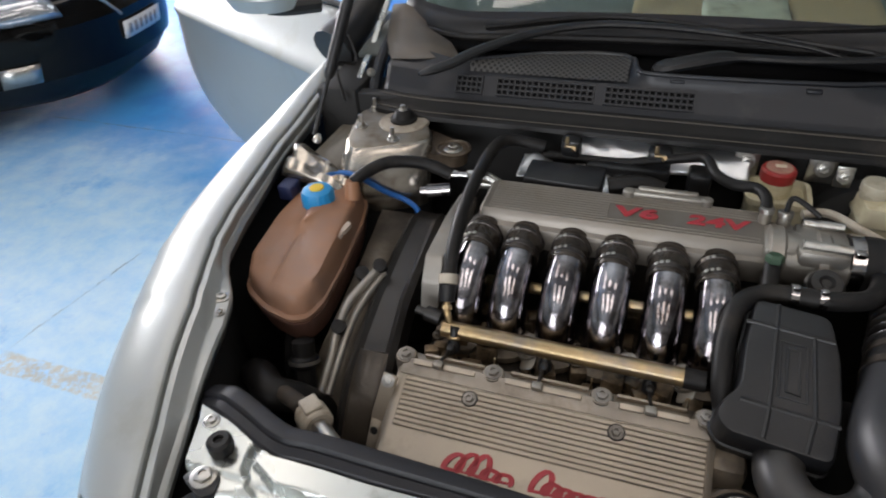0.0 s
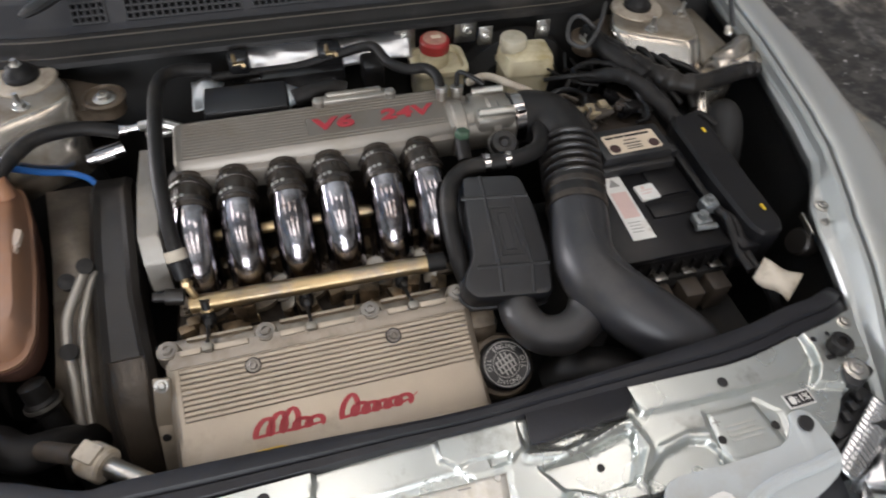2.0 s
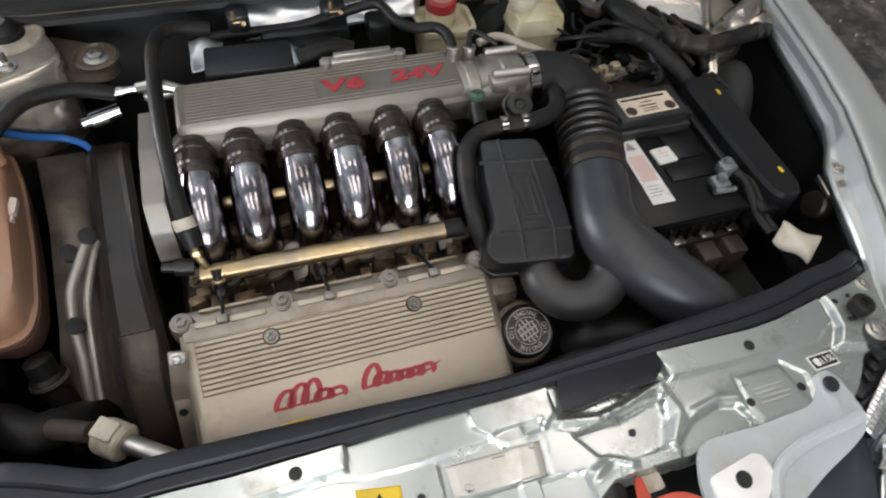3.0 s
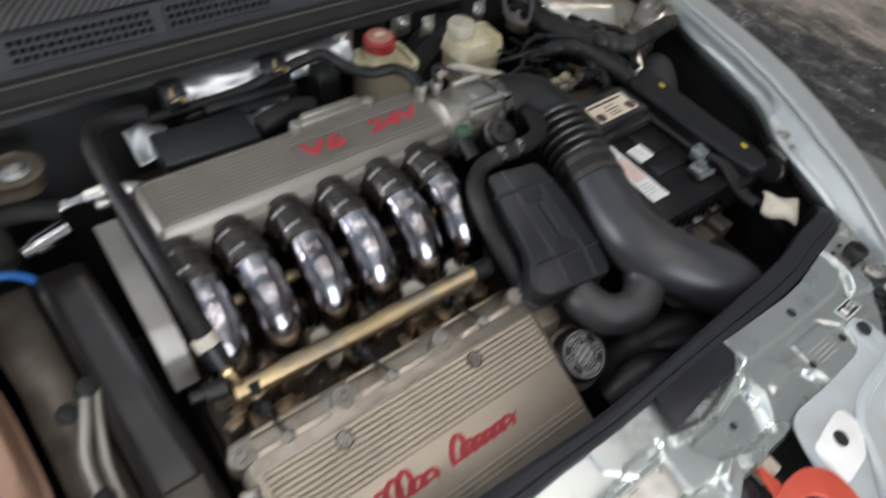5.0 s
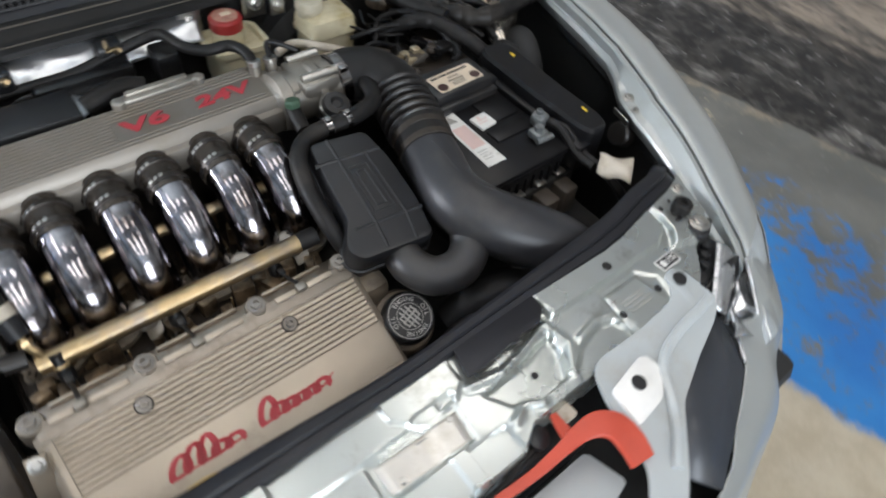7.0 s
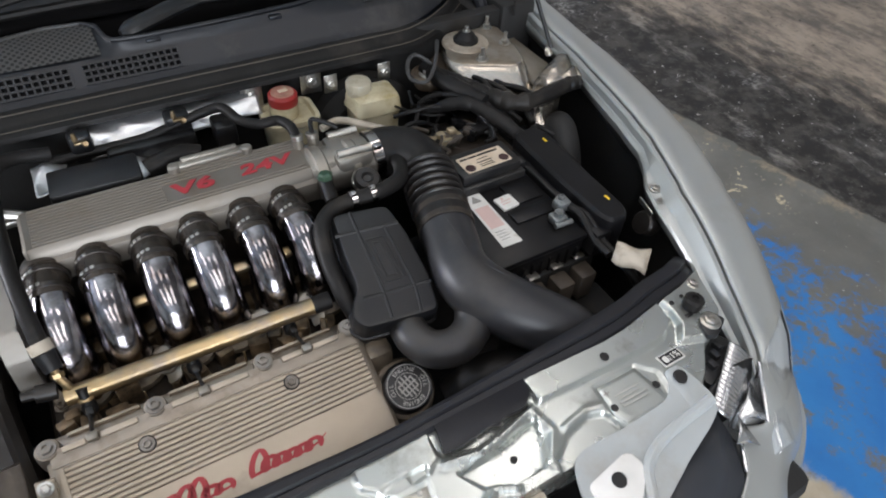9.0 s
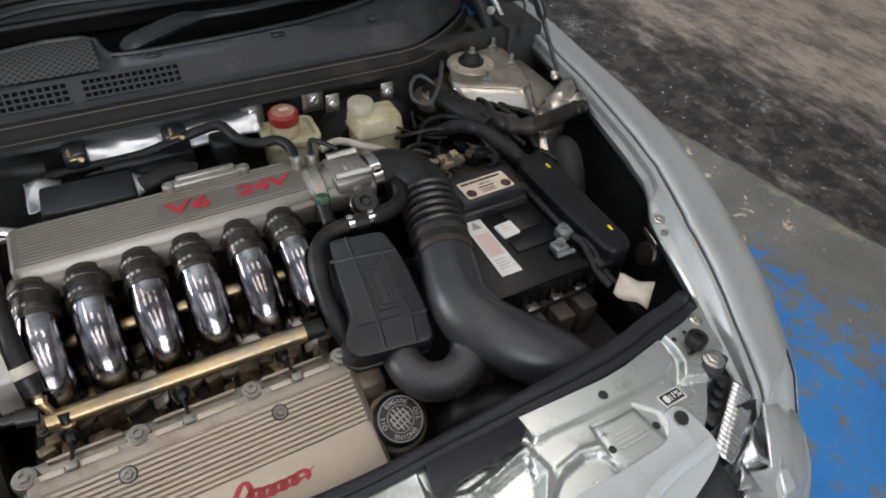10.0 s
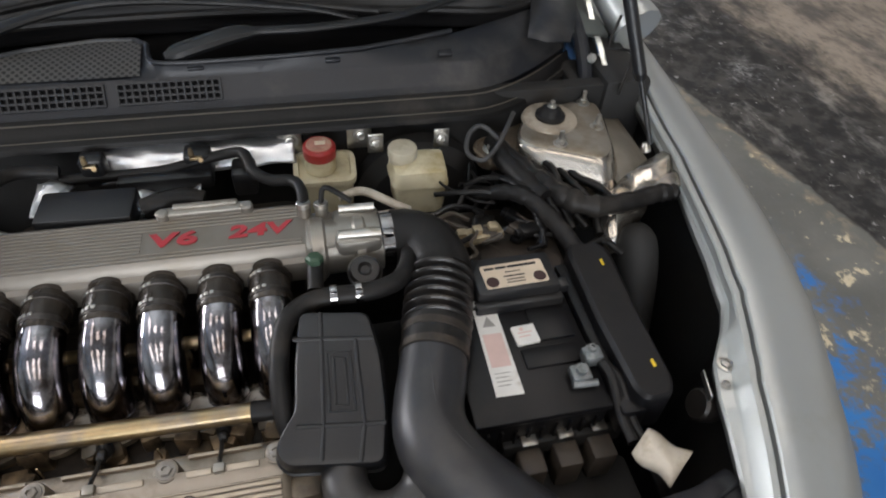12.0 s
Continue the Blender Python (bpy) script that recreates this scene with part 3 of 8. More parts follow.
F_Z = [0.935, 0.920, 0.902, 0.894, 0.892, 0.886, 0.8815, 0.880, 0.878, 0.8755, 0.871, 0.858, 0.835, 0.803, 0.776, 0.742]
F_W = [0.880, 0.882, 0.884, 0.884, 0.880, 0.864, 0.845, 0.838, 0.829, 0.819, 0.804, 0.771, 0.744, 0.691, 0.634, 0.556]


def along(y, column):
    """One of the wing's measures at a place along the car."""
    return float(np.interp(-y, [-v for v in FY], column))


def wing_shift(side, y):
    """The left wing stands a little further out."""
    return 0.0 if side > 0 else float(np.interp(y, [-0.40, -0.15, 0.1], [0.006, 0.013, 0.019]))


def fender(side):
    def section(y, xi, xr, z, w):
        d = wing_shift(side, y)
        xi, xr = xi + d, xr + d
        xs = min(max(xi + 0.006, xr - 0.028), xr - 0.0165)
        pts = [(xi + 0.005, z - 0.045), (xi, z - 0.027), (xi + 0.0025, z - 0.0225), (xs, z - 0.020), (xs + 0.003, z - 0.018), (xr - 0.0145, z - 0.003), (xr - 0.0125, z - 0.0008),
               (xr - 0.005, z), (xr - 0.0032, z - 0.0016), (xr - 0.0028, z - 0.015), (xr + 0.0022, z - 0.015), (xr + 0.0026, z - 0.0016), (xr + 0.005, z + 0.0012), (xr + 0.010, z + 0.003)]
        p0, p1, p2, p3 = Vector((xr + 0.010, z + 0.003)), Vector((xr + 0.45 * (w - xr), z + 0.010)), Vector((w - 0.004, z - 0.05)), Vector((w, z - 0.22))
        for k in range(1, 15):
            t = k / 14
            q = p0 * (1 - t) ** 3 + p1 * 3 * t * (1 - t) ** 2 + p2 * 3 * t * t * (1 - t) + p3 * t**3
            pts.append((q.x, q.y))
        pts += [(w + 0.004, z - 0.30), (w - 0.01, z - 0.40), (w - 0.03, max(0.30, z - 0.55))]
        return [Vector((side * x, y, zz)) for x, zz in pts]

    stations = np.linspace(0, len(FY) - 1, 150)
    cols = [np.interp(stations, range(len(FY)), c) for c in (FY, F_XI, F_XR, F_Z, F_W)]
    cols = [c if k == 0 else np.convolve(np.pad(c, 6, "edge"), np.ones(13) / 13, "valid") for k, c in enumerate(cols)]
    rows_ = [section(*map(float, v)) for v in zip(*cols)]
    # the wheel arch is cut out of the lower rows, and the lamp's corner out of the front end
    bm = B()
    vs = [[bm.verts.new(q) for q in r] for r in rows_]
    for a, b in zip(vs, vs[1:]):
        for i in range(len(a) - 1):
            m = (a[i].co + b[i + 1].co) / 2
            if not ((m.y - 0.33) ** 2 + (m.z - 0.30) ** 2 < 0.34**2 and m.z < 0.62):
                bm.faces.new((a[i], a[i + 1], b[i + 1], b[i]))
    for at, way in (((side * 0.535, CUT_Y[side], 0), (-side * 0.46, 1, 0)), ((0, -0.31, 0.760), (0, -0.40, 1))):
        bmesh.ops.bisect_plane(bm, geom=bm.verts[:] + bm.edges[:] + bm.faces[:], plane_co=at, plane_no=way)
    corner = bm.copy()

    def lamp_side(f):
        m = f.calc_center_median()
        return m.y < CUT_Y[side] + 0.46 * (abs(m.x) - 0.535) and m.z > float(np.interp(-m.y, [0.27, 0.31, 0.37, 0.43], [0.775, 0.760, 0.735, 0.700]))

    bmesh.ops.delete(bm, geom=[f for f in bm.faces if lamp_side(f)], context="FACES")
    bmesh.ops.delete(corner, geom=[f for f in corner.faces if not lamp_side(f) or abs(f.calc_center_median().x) < along(f.calc_center_median().y, F_XR) + 0.004], context="FACES")
    for g in (bm, corner):
        bmesh.ops.delete(g, geom=[v for v in g.verts if not v.link_faces], context="VERTS")
    ob = part("fender", bm, PAINT, car, "silver painted front wing with a folded inner flange", flat_angle=24)
    thick(ob, 0.0012)
    LENS_CORNER[side] = corner
    bm = B()
    for y, dx, r in ((-0.022, 0.016, 0.0075), (-0.048, 0.010, 0.0045), (0.345, 0.006, 0.007), (0.47, 0.008, 0.006)):
        bolt(bm, (side * (along(y, F_XI) + wing_shift(side, y) + dx), y, along(y, F_Z) - 0.0215), (0, 0, 1), r, 0.005)
    pieces("fender_bolt", bm, STEEL, ob)
    return ob


LENS_CORNER, CUT_Y = {}, {1: -0.326, -1: -0.345}
fender(1), fender(-1)

# wheels in the arches
for side in (1, -1):
    bm = B()
    m = frame_at((side * 0.66, 0.33, 0.31), (side, 0, 0))
    lathe(bm, [(0.20, 0), (0.29, 0.005), (0.31, 0.03), (0.31, 0.16), (0.29, 0.19), (0.20, 0.195)], m, 40)
    wheel = part("wheel", bm, TYRE, car)
    bm = B()
    lathe(bm, [(0.02, 0.15), (0.06, 0.165), (0.19, 0.15), (0.205, 0.19), (0.21, 0.19), (0.21, 0.02)], m, 32)
    part("rim", bm, STEEL, wheel)

# walls of the engine bay, its shade put into their near-black colour
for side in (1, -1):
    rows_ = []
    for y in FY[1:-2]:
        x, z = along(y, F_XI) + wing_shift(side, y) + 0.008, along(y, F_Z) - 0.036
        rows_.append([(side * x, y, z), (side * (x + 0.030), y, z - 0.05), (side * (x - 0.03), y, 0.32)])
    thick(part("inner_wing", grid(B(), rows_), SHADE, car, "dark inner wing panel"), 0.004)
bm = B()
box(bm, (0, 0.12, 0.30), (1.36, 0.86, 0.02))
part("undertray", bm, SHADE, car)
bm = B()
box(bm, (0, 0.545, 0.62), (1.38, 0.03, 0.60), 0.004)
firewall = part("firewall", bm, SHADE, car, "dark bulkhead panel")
bm = B()
grid(bm, [[(x, 0.527 - 0.052 * t + 0.0012 * math.sin(31 * x + 5 * t) + 0.0008 * math.sin(87 * x - 9 * t), 0.887 - 0.022 * t - 0.04 * max(0.0, t - 0.6) + 0.0012 * math.sin(40 * x + 6 * t) + 0.0008 * math.sin(95 * x - 11 * t)) for x in np.linspace(-0.215, 0.092, 60)] for t in np.linspace(0, 1, 14)])
thick(part("heat_shield", bm, FOIL, firewall, "bright foil heat shield"), 0.002)
for x0, x1, y0, y1, z0 in ((-0.285, -0.235, 0.385, 0.452, 0.862), (-0.170, -0.055, 0.388, 0.436, 0.846)):
    bm = grid(B(), [[(x, y, z0 + 0.004 * math.sin(61 * x + 83 * y) + 0.004 * math.sin(140 * x - 97 * y) + 0.10 * (y - y0)) for x in np.linspace(x0, x1, 16)] for y in np.linspace(y0, y1, 12)])
    thick(part("foil_scrap", bm, FOIL, firewall, "crumpled grey foil", flat_angle=12), 0.0015)

# strut towers
T_TOP = [(0.456, 0.440), (0.480, 0.487), (0.527, 0.513), (0.575, 0.529), (0.630, 0.526), (0.632, 0.498), (0.618, 0.430), (0.606, 0.380), (0.583, 0.354), (0.553, 0.366), (0.519, 0.384), (0.486, 0.399), (0.461, 0.416)]


def tower(side):
    c = Vector((0.548, 0.450))
    corners = [Vector(p) for p in T_TOP]
    for _ in range(4):
        corners = [p.lerp(corners[(i + 1) % len(corners)], f) for i, p in enumerate(corners) for f in (0.25, 0.75)]
    mid = sum(corners, Vector((0, 0))) / len(corners)
    top = [mid + (p - mid) * 1.03 for p in corners]

    def ring(scale, z, push=(0, 0)):
        return [Vector((side * (c.x + (p.x - c.x) * scale + push[0]), c.y + (p.y - c.y) * scale + push[1], z)) for p in top]

    bm = rings(B(), [ring(0.05, 0.8915), ring(0.70, 0.892), ring(0.90, 0.8918), ring(0.955, 0.8905), ring(0.99, 0.8865, (0, -0.001)), ring(1.015, 0.880, (0.001, -0.004)), ring(1.035, 0.872, (0.002, -0.008)), ring(1.055, 0.862, (0.003, -0.014)),
                     ring(1.075, 0.850, (0.004, -0.019)), ring(1.095, 0.838, (0.006, -0.024)), ring(1.12, 0.826, (0.008, -0.028)), ring(1.15, 0.814, (0.010, -0.031)), ring(1.17, 0.800, (0.012, -0.033)), ring(1.17, 0.780, (0.012, -0.033))], caps=True)
    tw = part("strut_tower", bm, TOWER, car, "bare silver suspension strut tower", flat_angle=75)
    bm = rings(B(), [ring(0.05, 0.8936), ring(0.60, 0.8938), ring(0.885, 0.8934), ring(0.925, 0.8920), ring(0.93, 0.8895)], caps=True)
    part("tower_top", bm, TOWERTOP, tw, "dull dusty top of the tower", flat_angle=75)
    # brown lobe with a bolt on the inboard side of the top
    lobe = [(0.500, 0.512), (0.470, 0.500), (0.436, 0.482), (0.402, 0.462), (0.388, 0.442), (0.390, 0.420), (0.404, 0.408), (0.424, 0.408), (0.450, 0.414), (0.478, 0.402), (0.510, 0.40)]
    bm = plate(B(), rounded([(side * x, y) for x, y in lobe], 0.010), 0.848, 0.868, None, 0.006)
    ear = part("mounting_ear", bm, EAR, tw, "oily brown mounting ear")
    bm = B()
    lathe(bm, [(0.030, 0.0), (0.033, 0.002), (0.033, 0.006), (0.029, 0.008), (0.027, 0.004)], Matrix.Translation((side * 0.416, 0.438, 0.866)), 26)
    part("ear_rim", bm, EAR, ear)
    part("ear_bolt", bolt(B(), (side * 0.416, 0.438, 0.868), (0, 0, 1), 0.011, 0.009, 1.6), STEEL, ear)
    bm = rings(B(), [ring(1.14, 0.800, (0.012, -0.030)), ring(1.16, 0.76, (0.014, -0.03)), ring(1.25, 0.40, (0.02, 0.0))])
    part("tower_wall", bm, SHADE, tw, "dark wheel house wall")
    # domed top of the wheel arch between the tower and the wing
    bm = B()
    grid(bm, [[(side * (0.60 + 0.085 * u), y, 0.852 + 0.018 * math.sin(math.pi * min(1.0, 0.25 + 0.85 * u)) * math.sin(math.pi * (0.54 - y) / 0.25) - 0.03 * max(0.0, 0.36 - y)) for u in np.linspace(0, 1, 9)] for y in np.linspace(0.53, 0.325, 12)])
    thick(part("arch_top", bm, ARCH, tw, "dusty beige wheel arch panel"), 0.002)
    bm = B()
    m = frame_at((side * 0.527, 0.478, 0.893), (0, 0, 1))
    lathe(bm, [(0.012, 0.004), (0.040, 0.006), (0.047, 0.003), (0.049, -0.002)], m, 28)
    part("strut_ring", bm, mat("pale_dusty_ring", (0.44, 0.385, 0.31), 0.5, 0.35, 0.2, 20, (0.25, 0.2, 0.15), 0.4, 22) if side > 0 else bpy.data.materials["pale_dusty_ring"], tw, "dusty pale mounting ring")
    bm = B()
    lathe(bm, [(0.026, 0.004), (0.026, 0.010), (0.021, 0.013), (0.017, 0.021), (0.011, 0.025), (0.004, 0.026)], m, 20)
    part("strut_mount", bm, RUBBER, tw, "black rubber mount")
    bm = B()
    cyl(bm, (side * 0.527, 0.478, 0.915), (side * 0.527, 0.478, 0.928), 0.005, 0.0045, 10)
    lathe(bm, [(0.009, 0.022), (0.009, 0.027), (0.006, 0.028)], m, 6)
    for x, y in ((0.604, 0.517), (0.600, 0.442), (0.520, 0.405)):
        bolt(bm, (side * x, y, 0.893), (0, 0, 1), 0.008, 0.009)
        cyl(bm, (side * x, y, 0.90), (side * x, y, 0.918), 0.0042, 0.004, 10)
    pieces("tower_stud", bm, STEEL, tw)
    # folded stay from the wing down to the tower's foot
    bm = B()
    rows_ = []
    for k in range(13):
        t = k / 12
        p = Vector((0.694, 0.337, 0.880)).lerp(Vector((0.566, 0.304, 0.842)), t)
        w = 0.046 - 0.026 * t
        bow = 0.006 * math.sin(math.pi * t)
        rows_.append([(side * (p.x + 0.10 * v * w), p.y + v * w, p.z + bow + dz) for v, dz in ((-1.15, -0.016), (-0.95, -0.002), (-0.5, 0.004 + 0.006 * math.sin(11 * t)), (-0.1, -0.006 + 0.004 * math.sin(14 * t + 2)), (0.35, 0.006 + 0.006 * math.sin(9 * t + 1)), (0.8, 0.003 + 0.003 * math.sin(13 * t)), (1.0, -0.004), (1.08, -0.018))])
    grid(bm, rows_)
    thick(part("wing_stay", bm, TOWER, tw, "bright folded metal stay", flat_angle=26), 0.002)
    bm = grid(B(), [[(side * x, y, z) for x, y, z in row] for row in (((0.548, 0.318, 0.840), (0.585, 0.306, 0.846), (0.618, 0.300, 0.848), (0.648, 0.300, 0.850)), ((0.552, 0.285, 0.828), (0.582, 0.282, 0.838), (0.610, 0.282, 0.836), (0.636, 0.286, 0.832)),
                                                                        ((0.552, 0.258, 0.812), (0.578, 0.258, 0.820), (0.600, 0.264, 0.812), (0.618, 0.272, 0.804)), ((0.556, 0.236, 0.795), (0.570, 0.238, 0.796), (0.584, 0.246, 0.790), (0.596, 0.256, 0.782)))])
    thick(part("stay_flap", bm, TOWER, tw, "bright folded metal flap", flat_angle=26), 0.002)
    return tw


tower(1), tower(-1)


# gas struts that hold the bonnet
def gas_strut(side):
    foot, head = Vector((side * 0.662, 0.362, 0.898)), Vector((side * 0.535, 0.60, 1.400))
    u = (head - foot).normalized()
    ob = thing("gas_strut", foot, "black gas strut on the wing that holds the bonnet up", "gas strut", "bonnet struts")
    bm = B()
    cyl(bm, foot + u * 0.01, foot + u * 0.16, 0.0042, None, 12)
    part("rod", bm, PLASTIC, ob)
    bm = B()
    cyl(bm, foot + u * 0.125, head, 0.0105, None, 16)
    cyl(bm, foot + u * 0.115, foot + u * 0.125, 0.007, 0.0105, 16)
    part("cylinder", bm, PLASTIC, ob)
    bm = B()
    lathe(bm, [(0.002, 0.0), (0.007, 0.002), (0.008, 0.008), (0.006, 0.014), (0.004, 0.018)], frame_at(foot - Vector((side * 0.006, 0, 0.006)), u), 14)
    part("ball_joint", bm, STEEL, ob)


gas_strut(1), gas_strut(-1)

# the raised bonnet, seen only by its shade and its reflection
bm = B()
rows_ = []
for k in range(13):
    t = k / 12
    y, z = 0.775 - 0.50 * t, 1.135 + 0.93 * t
    w = 0.66 - 0.22 * t ** 2.2
    rows_.append([(w * s, y + 0.035 * (1 - s * s), z + 0.03 * (1 - s * s)) for s in np.linspace(-1, 1, 17)])
bonnet = part("bonnet", grid(bm, rows_), PAINT, car, "raised silver bonnet")
thick(bonnet, 0.025)

# ---------------------------------------------------------------- cowl, wipers, windscreen
def cowl_y(x):
    if x < 0:
        return 0.537 + 0.5 * max(0.0, -x - 0.48) ** 1.6
    return 0.537 + 1.5 * max(0.0, x - 0.40) ** 1.6


def cowl_line(x, off, z):
    return (x, cowl_y(x) + off, z)


XS = [float(v) for v in np.linspace(-0.600, 0.622, 123)]
bm = B()
prof = [(-0.034, 0.888), (-0.046, 0.894), (-0.044, 0.902), (-0.034, 0.906), (-0.028, 0.907), (-0.022, 0.911), (-0.016, 0.918), (-0.010, 0.921), (-0.007, 0.918), (-0.005, 0.908), (-0.004, 0.886)]
rings(bm, [[cowl_line(x, o, z) for o, z in prof] for x in XS])
bseal = part("bulkhead_seal", bm, RUBBER, car, "long black rubber bulkhead seal")
for o, z, r in ((-0.010, 0.9212, 0.0014), (-0.034, 0.9065, 0.0011)):
    part("seal_lip", tube(B(), [cowl_line(x, o, z) for x in XS[::3]], r, 1, 6, smooth=False), mat("worn_tan_rubber", (0.085, 0.074, 0.060), 0.5), bseal, "worn tan edge of the seal")


CREST_X = [-0.66, -0.52, -0.46, -0.42, -0.30, -0.20, -0.142, -0.124, -0.112, -0.085, 0.0, 0.217, 0.384, 0.50, 0.616]
CREST_Y = [0.72, 0.63, 0.600, 0.600, 0.652, 0.673, 0.670, 0.650, 0.595, 0.580, 0.578, 0.592, 0.638, 0.69, 0.750]


def cowl_top(x):
    """(offset, height) pairs from the front face of the cowl back to the glass."""
    c = max(0.045, float(np.interp(x, CREST_X, CREST_Y)) - cowl_y(x))
    back = 0.715 - 0.09 * (x / 0.65) ** 2 - cowl_y(x)
    up = 0.004 * math.sin(math.pi * min(1, max(0, (x - 0.0) / 0.6)))
    return [(0.005, 0.905), (0.006, 0.921), (0.014, 0.927), (0.017, 0.930), (0.036, 0.956), (0.040, 0.960), (0.5 * (c + 0.040), 0.970 + up), (c - 0.002, 0.978), (c + 0.001, 0.977), (c + 0.003, 0.972),
            (c + 0.006, 0.930), (max(c + 0.012, 0.55 * back), 0.885), (max(c + 0.022, 0.9 * back), 0.885), (max(c + 0.03, back), 0.940), (max(c + 0.04, back + 0.03), 0.974)]


bm = B()
grid(bm, [[(x, cowl_y(x) + o, z) for o, z in cowl_top(x)[:10]] for x in XS])
cowl = part("cowl", bm, COWLP, car, "dark grey plastic scuttle panel with grilles")
thick(cowl, 0.003)
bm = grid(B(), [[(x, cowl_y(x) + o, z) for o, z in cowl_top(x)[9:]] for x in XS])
thick(part("scuttle_well", bm, VOID, cowl, "well under the wipers, coloured black for unlit depth"), 0.003)


# raised panel with round holes, left of the middle, and its rolled rim
rim_x = [float(v) for v in np.linspace(-0.425, -0.13, 40)]
rim = [(x, float(np.interp(x, CREST_X, CREST_Y)) - 0.004) for x in rim_x]
bm = B()
grid(bm, [[(x, 0.580 + (yc - 0.580) * k / 5, 0.9635 + 0.0175 * k / 5 + 0.003 * math.sin(math.pi * k / 5)) for k in range(6)] for x, yc in rim])
meshp = part("mesh_panel", bm, PERF, cowl, "raised perforated plastic panel")
bm = B()
tube(bm, [(x, y, 0.981) for x, y in rim + [(-0.122, 0.645), (-0.114, 0.598), (-0.09, 0.583), (0.0, 0.582), (0.217, 0.596), (0.384, 0.642)]], 0.004, 2, 8)
part("mesh_rim", bm, COWLP, meshp)


def grille(x0, x1, bars_across):
    """A grid of small bars before a black sheet that stands for the dark hollow in the cowl's front face."""
    bm = B()
    m = frame_at(((x0 + x1) / 2, 0.5625, 0.9435), (0, -0.81, 0.59))
    w, h = x1 - x0, 0.031
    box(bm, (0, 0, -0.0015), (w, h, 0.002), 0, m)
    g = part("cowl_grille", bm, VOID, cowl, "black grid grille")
    bm = B()
    for k in range(bars_across + 1):
        box(bm, (-w / 2 + w * k / bars_across, 0, 0.002), (0.0030, h, 0.005), 0, m)
    for k in range(4):
        box(bm, (0, -h / 2 + h * k / 3, 0.0022), (w + 0.0034, 0.0032, 0.004), 0, m)
    part("grille_grid", bm, GRID, g)


grille(-0.445, -0.395, 5), grille(-0.365, -0.185, 16), grille(-0.165, -0.012, 14)
bm = B()
for x in (-0.045, 0.17, 0.36):
    box(bm, (x, 0.583, 0.972), (0.024, 0.016, 0.006), 0.002)
pieces("cowl_clip", bm, COWLP, cowl)


def wiper(pts, r, blade, taper=(1, 0.85, 0.55, 0.40)):
    ob = thing("wiper", pts[0], "black windscreen wiper arm lying on the scuttle", "wiper", "windscreen wipers")
    bm = B()
    line = spline(pts, 6)
    loops = []
    for i, p in enumerate(line):
        t = (line[min(i + 1, len(line) - 1)] - line[max(i - 1, 0)]).normalized()
        s = t.cross(Vector((0, 0, 1))).normalized()
        w = float(np.interp(i / (len(line) - 1), [0, 0.02, 0.05, 0.30, 0.335, 0.36, 1], [r * 0.35, r * 0.75, r] + [r * v for v in taper]))
        loops.append([p + s * (w * math.cos(a)) + Vector((0, 0, w * 0.6 * math.sin(a))) for a in (math.pi * k / 5 for k in range(10))])
    rings(bm, loops)
    part("wiper_arm", bm, PLASTIC, ob)
    bm = B()
    tube(bm, [Vector(q) + Vector((0, 0.018, 0.004)) for q in blade], 0.005, 6, 8)
    tube(bm, [Vector(q) + Vector((0, 0.026, -0.004)) for q in blade], 0.003, 6, 6)
    part("wiper_blade", bm, RUBBER, ob)


wiper([(-0.090, 0.598, 0.984), (-0.03, 0.616, 0.994), (0.035, 0.636, 1.000), (0.15, 0.636, 1.002), (0.285, 0.660, 1.004), (0.387, 0.704, 1.008), (0.50, 0.760, 1.014)], 0.020, [(0.05, 0.69, 1.02), (0.30, 0.72, 1.03), (0.58, 0.79, 1.04)])
wiper([(-0.494, 0.492, 0.985), (-0.446, 0.539, 0.992), (-0.407, 0.596, 1.000), (-0.316, 0.680, 1.010), (-0.214, 0.726, 1.016), (-0.108, 0.723, 1.020), (-0.007, 0.707, 1.020), (0.088, 0.695, 1.015), (0.161, 0.682, 1.010), (0.222, 0.666, 1.000)], 0.0135,
      [(-0.42, 0.66, 1.012), (-0.15, 0.735, 1.020), (0.26, 0.650, 1.006)], (1, 1, 0.95, 0.45))


# the gutter behind the cowl, glass, pillars and dash
def glass_y(x):
    """Plan of the windscreen's lower edge, which turns back at its corners."""
    return 0.745 - 0.10 * (x / 0.72) ** 2 + 2.2 * max(0.0, abs(x) - 0.45) ** 1.7


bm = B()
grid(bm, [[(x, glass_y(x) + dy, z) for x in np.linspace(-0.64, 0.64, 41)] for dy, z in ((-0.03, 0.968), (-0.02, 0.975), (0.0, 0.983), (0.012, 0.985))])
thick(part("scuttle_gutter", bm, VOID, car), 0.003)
bm = B()
GL = [(0.0, 0.985), (0.28, 1.14), (0.56, 1.27), (0.80, 1.36)]
grid(bm, [[(x * (1 - 0.10 * k / 3), glass_y(x) + dy, z) for x in np.linspace(-0.66, 0.66, 41)] for k, (dy, z) in enumerate(GL)])
ws = part("windscreen", bm, GLASS, car, "green tinted windscreen glass")
thick(ws, 0.004)
ws.visible_shadow = False
bm = tube(B(), [(x, glass_y(x) - 0.004, 0.986) for x in np.linspace(-0.66, 0.66, 41)], 0.0075, 1, 8, smooth=False)
part("glass_seal", bm, RUBBER, ws, "black rubber along the glass")
bm = grid(B(), [[(x * (1 - 0.10 * dy / 0.8), glass_y(x) + dy, z + 0.005) for x in np.linspace(-0.655, 0.655, 41)] for dy, z in ((-0.004, 0.983), (0.03, 1.0016), (0.055, 1.0154))])
thick(part("glass_border", bm, BLACKINK, ws, "black printed border of the windscreen"), 0.001)
bm = B()
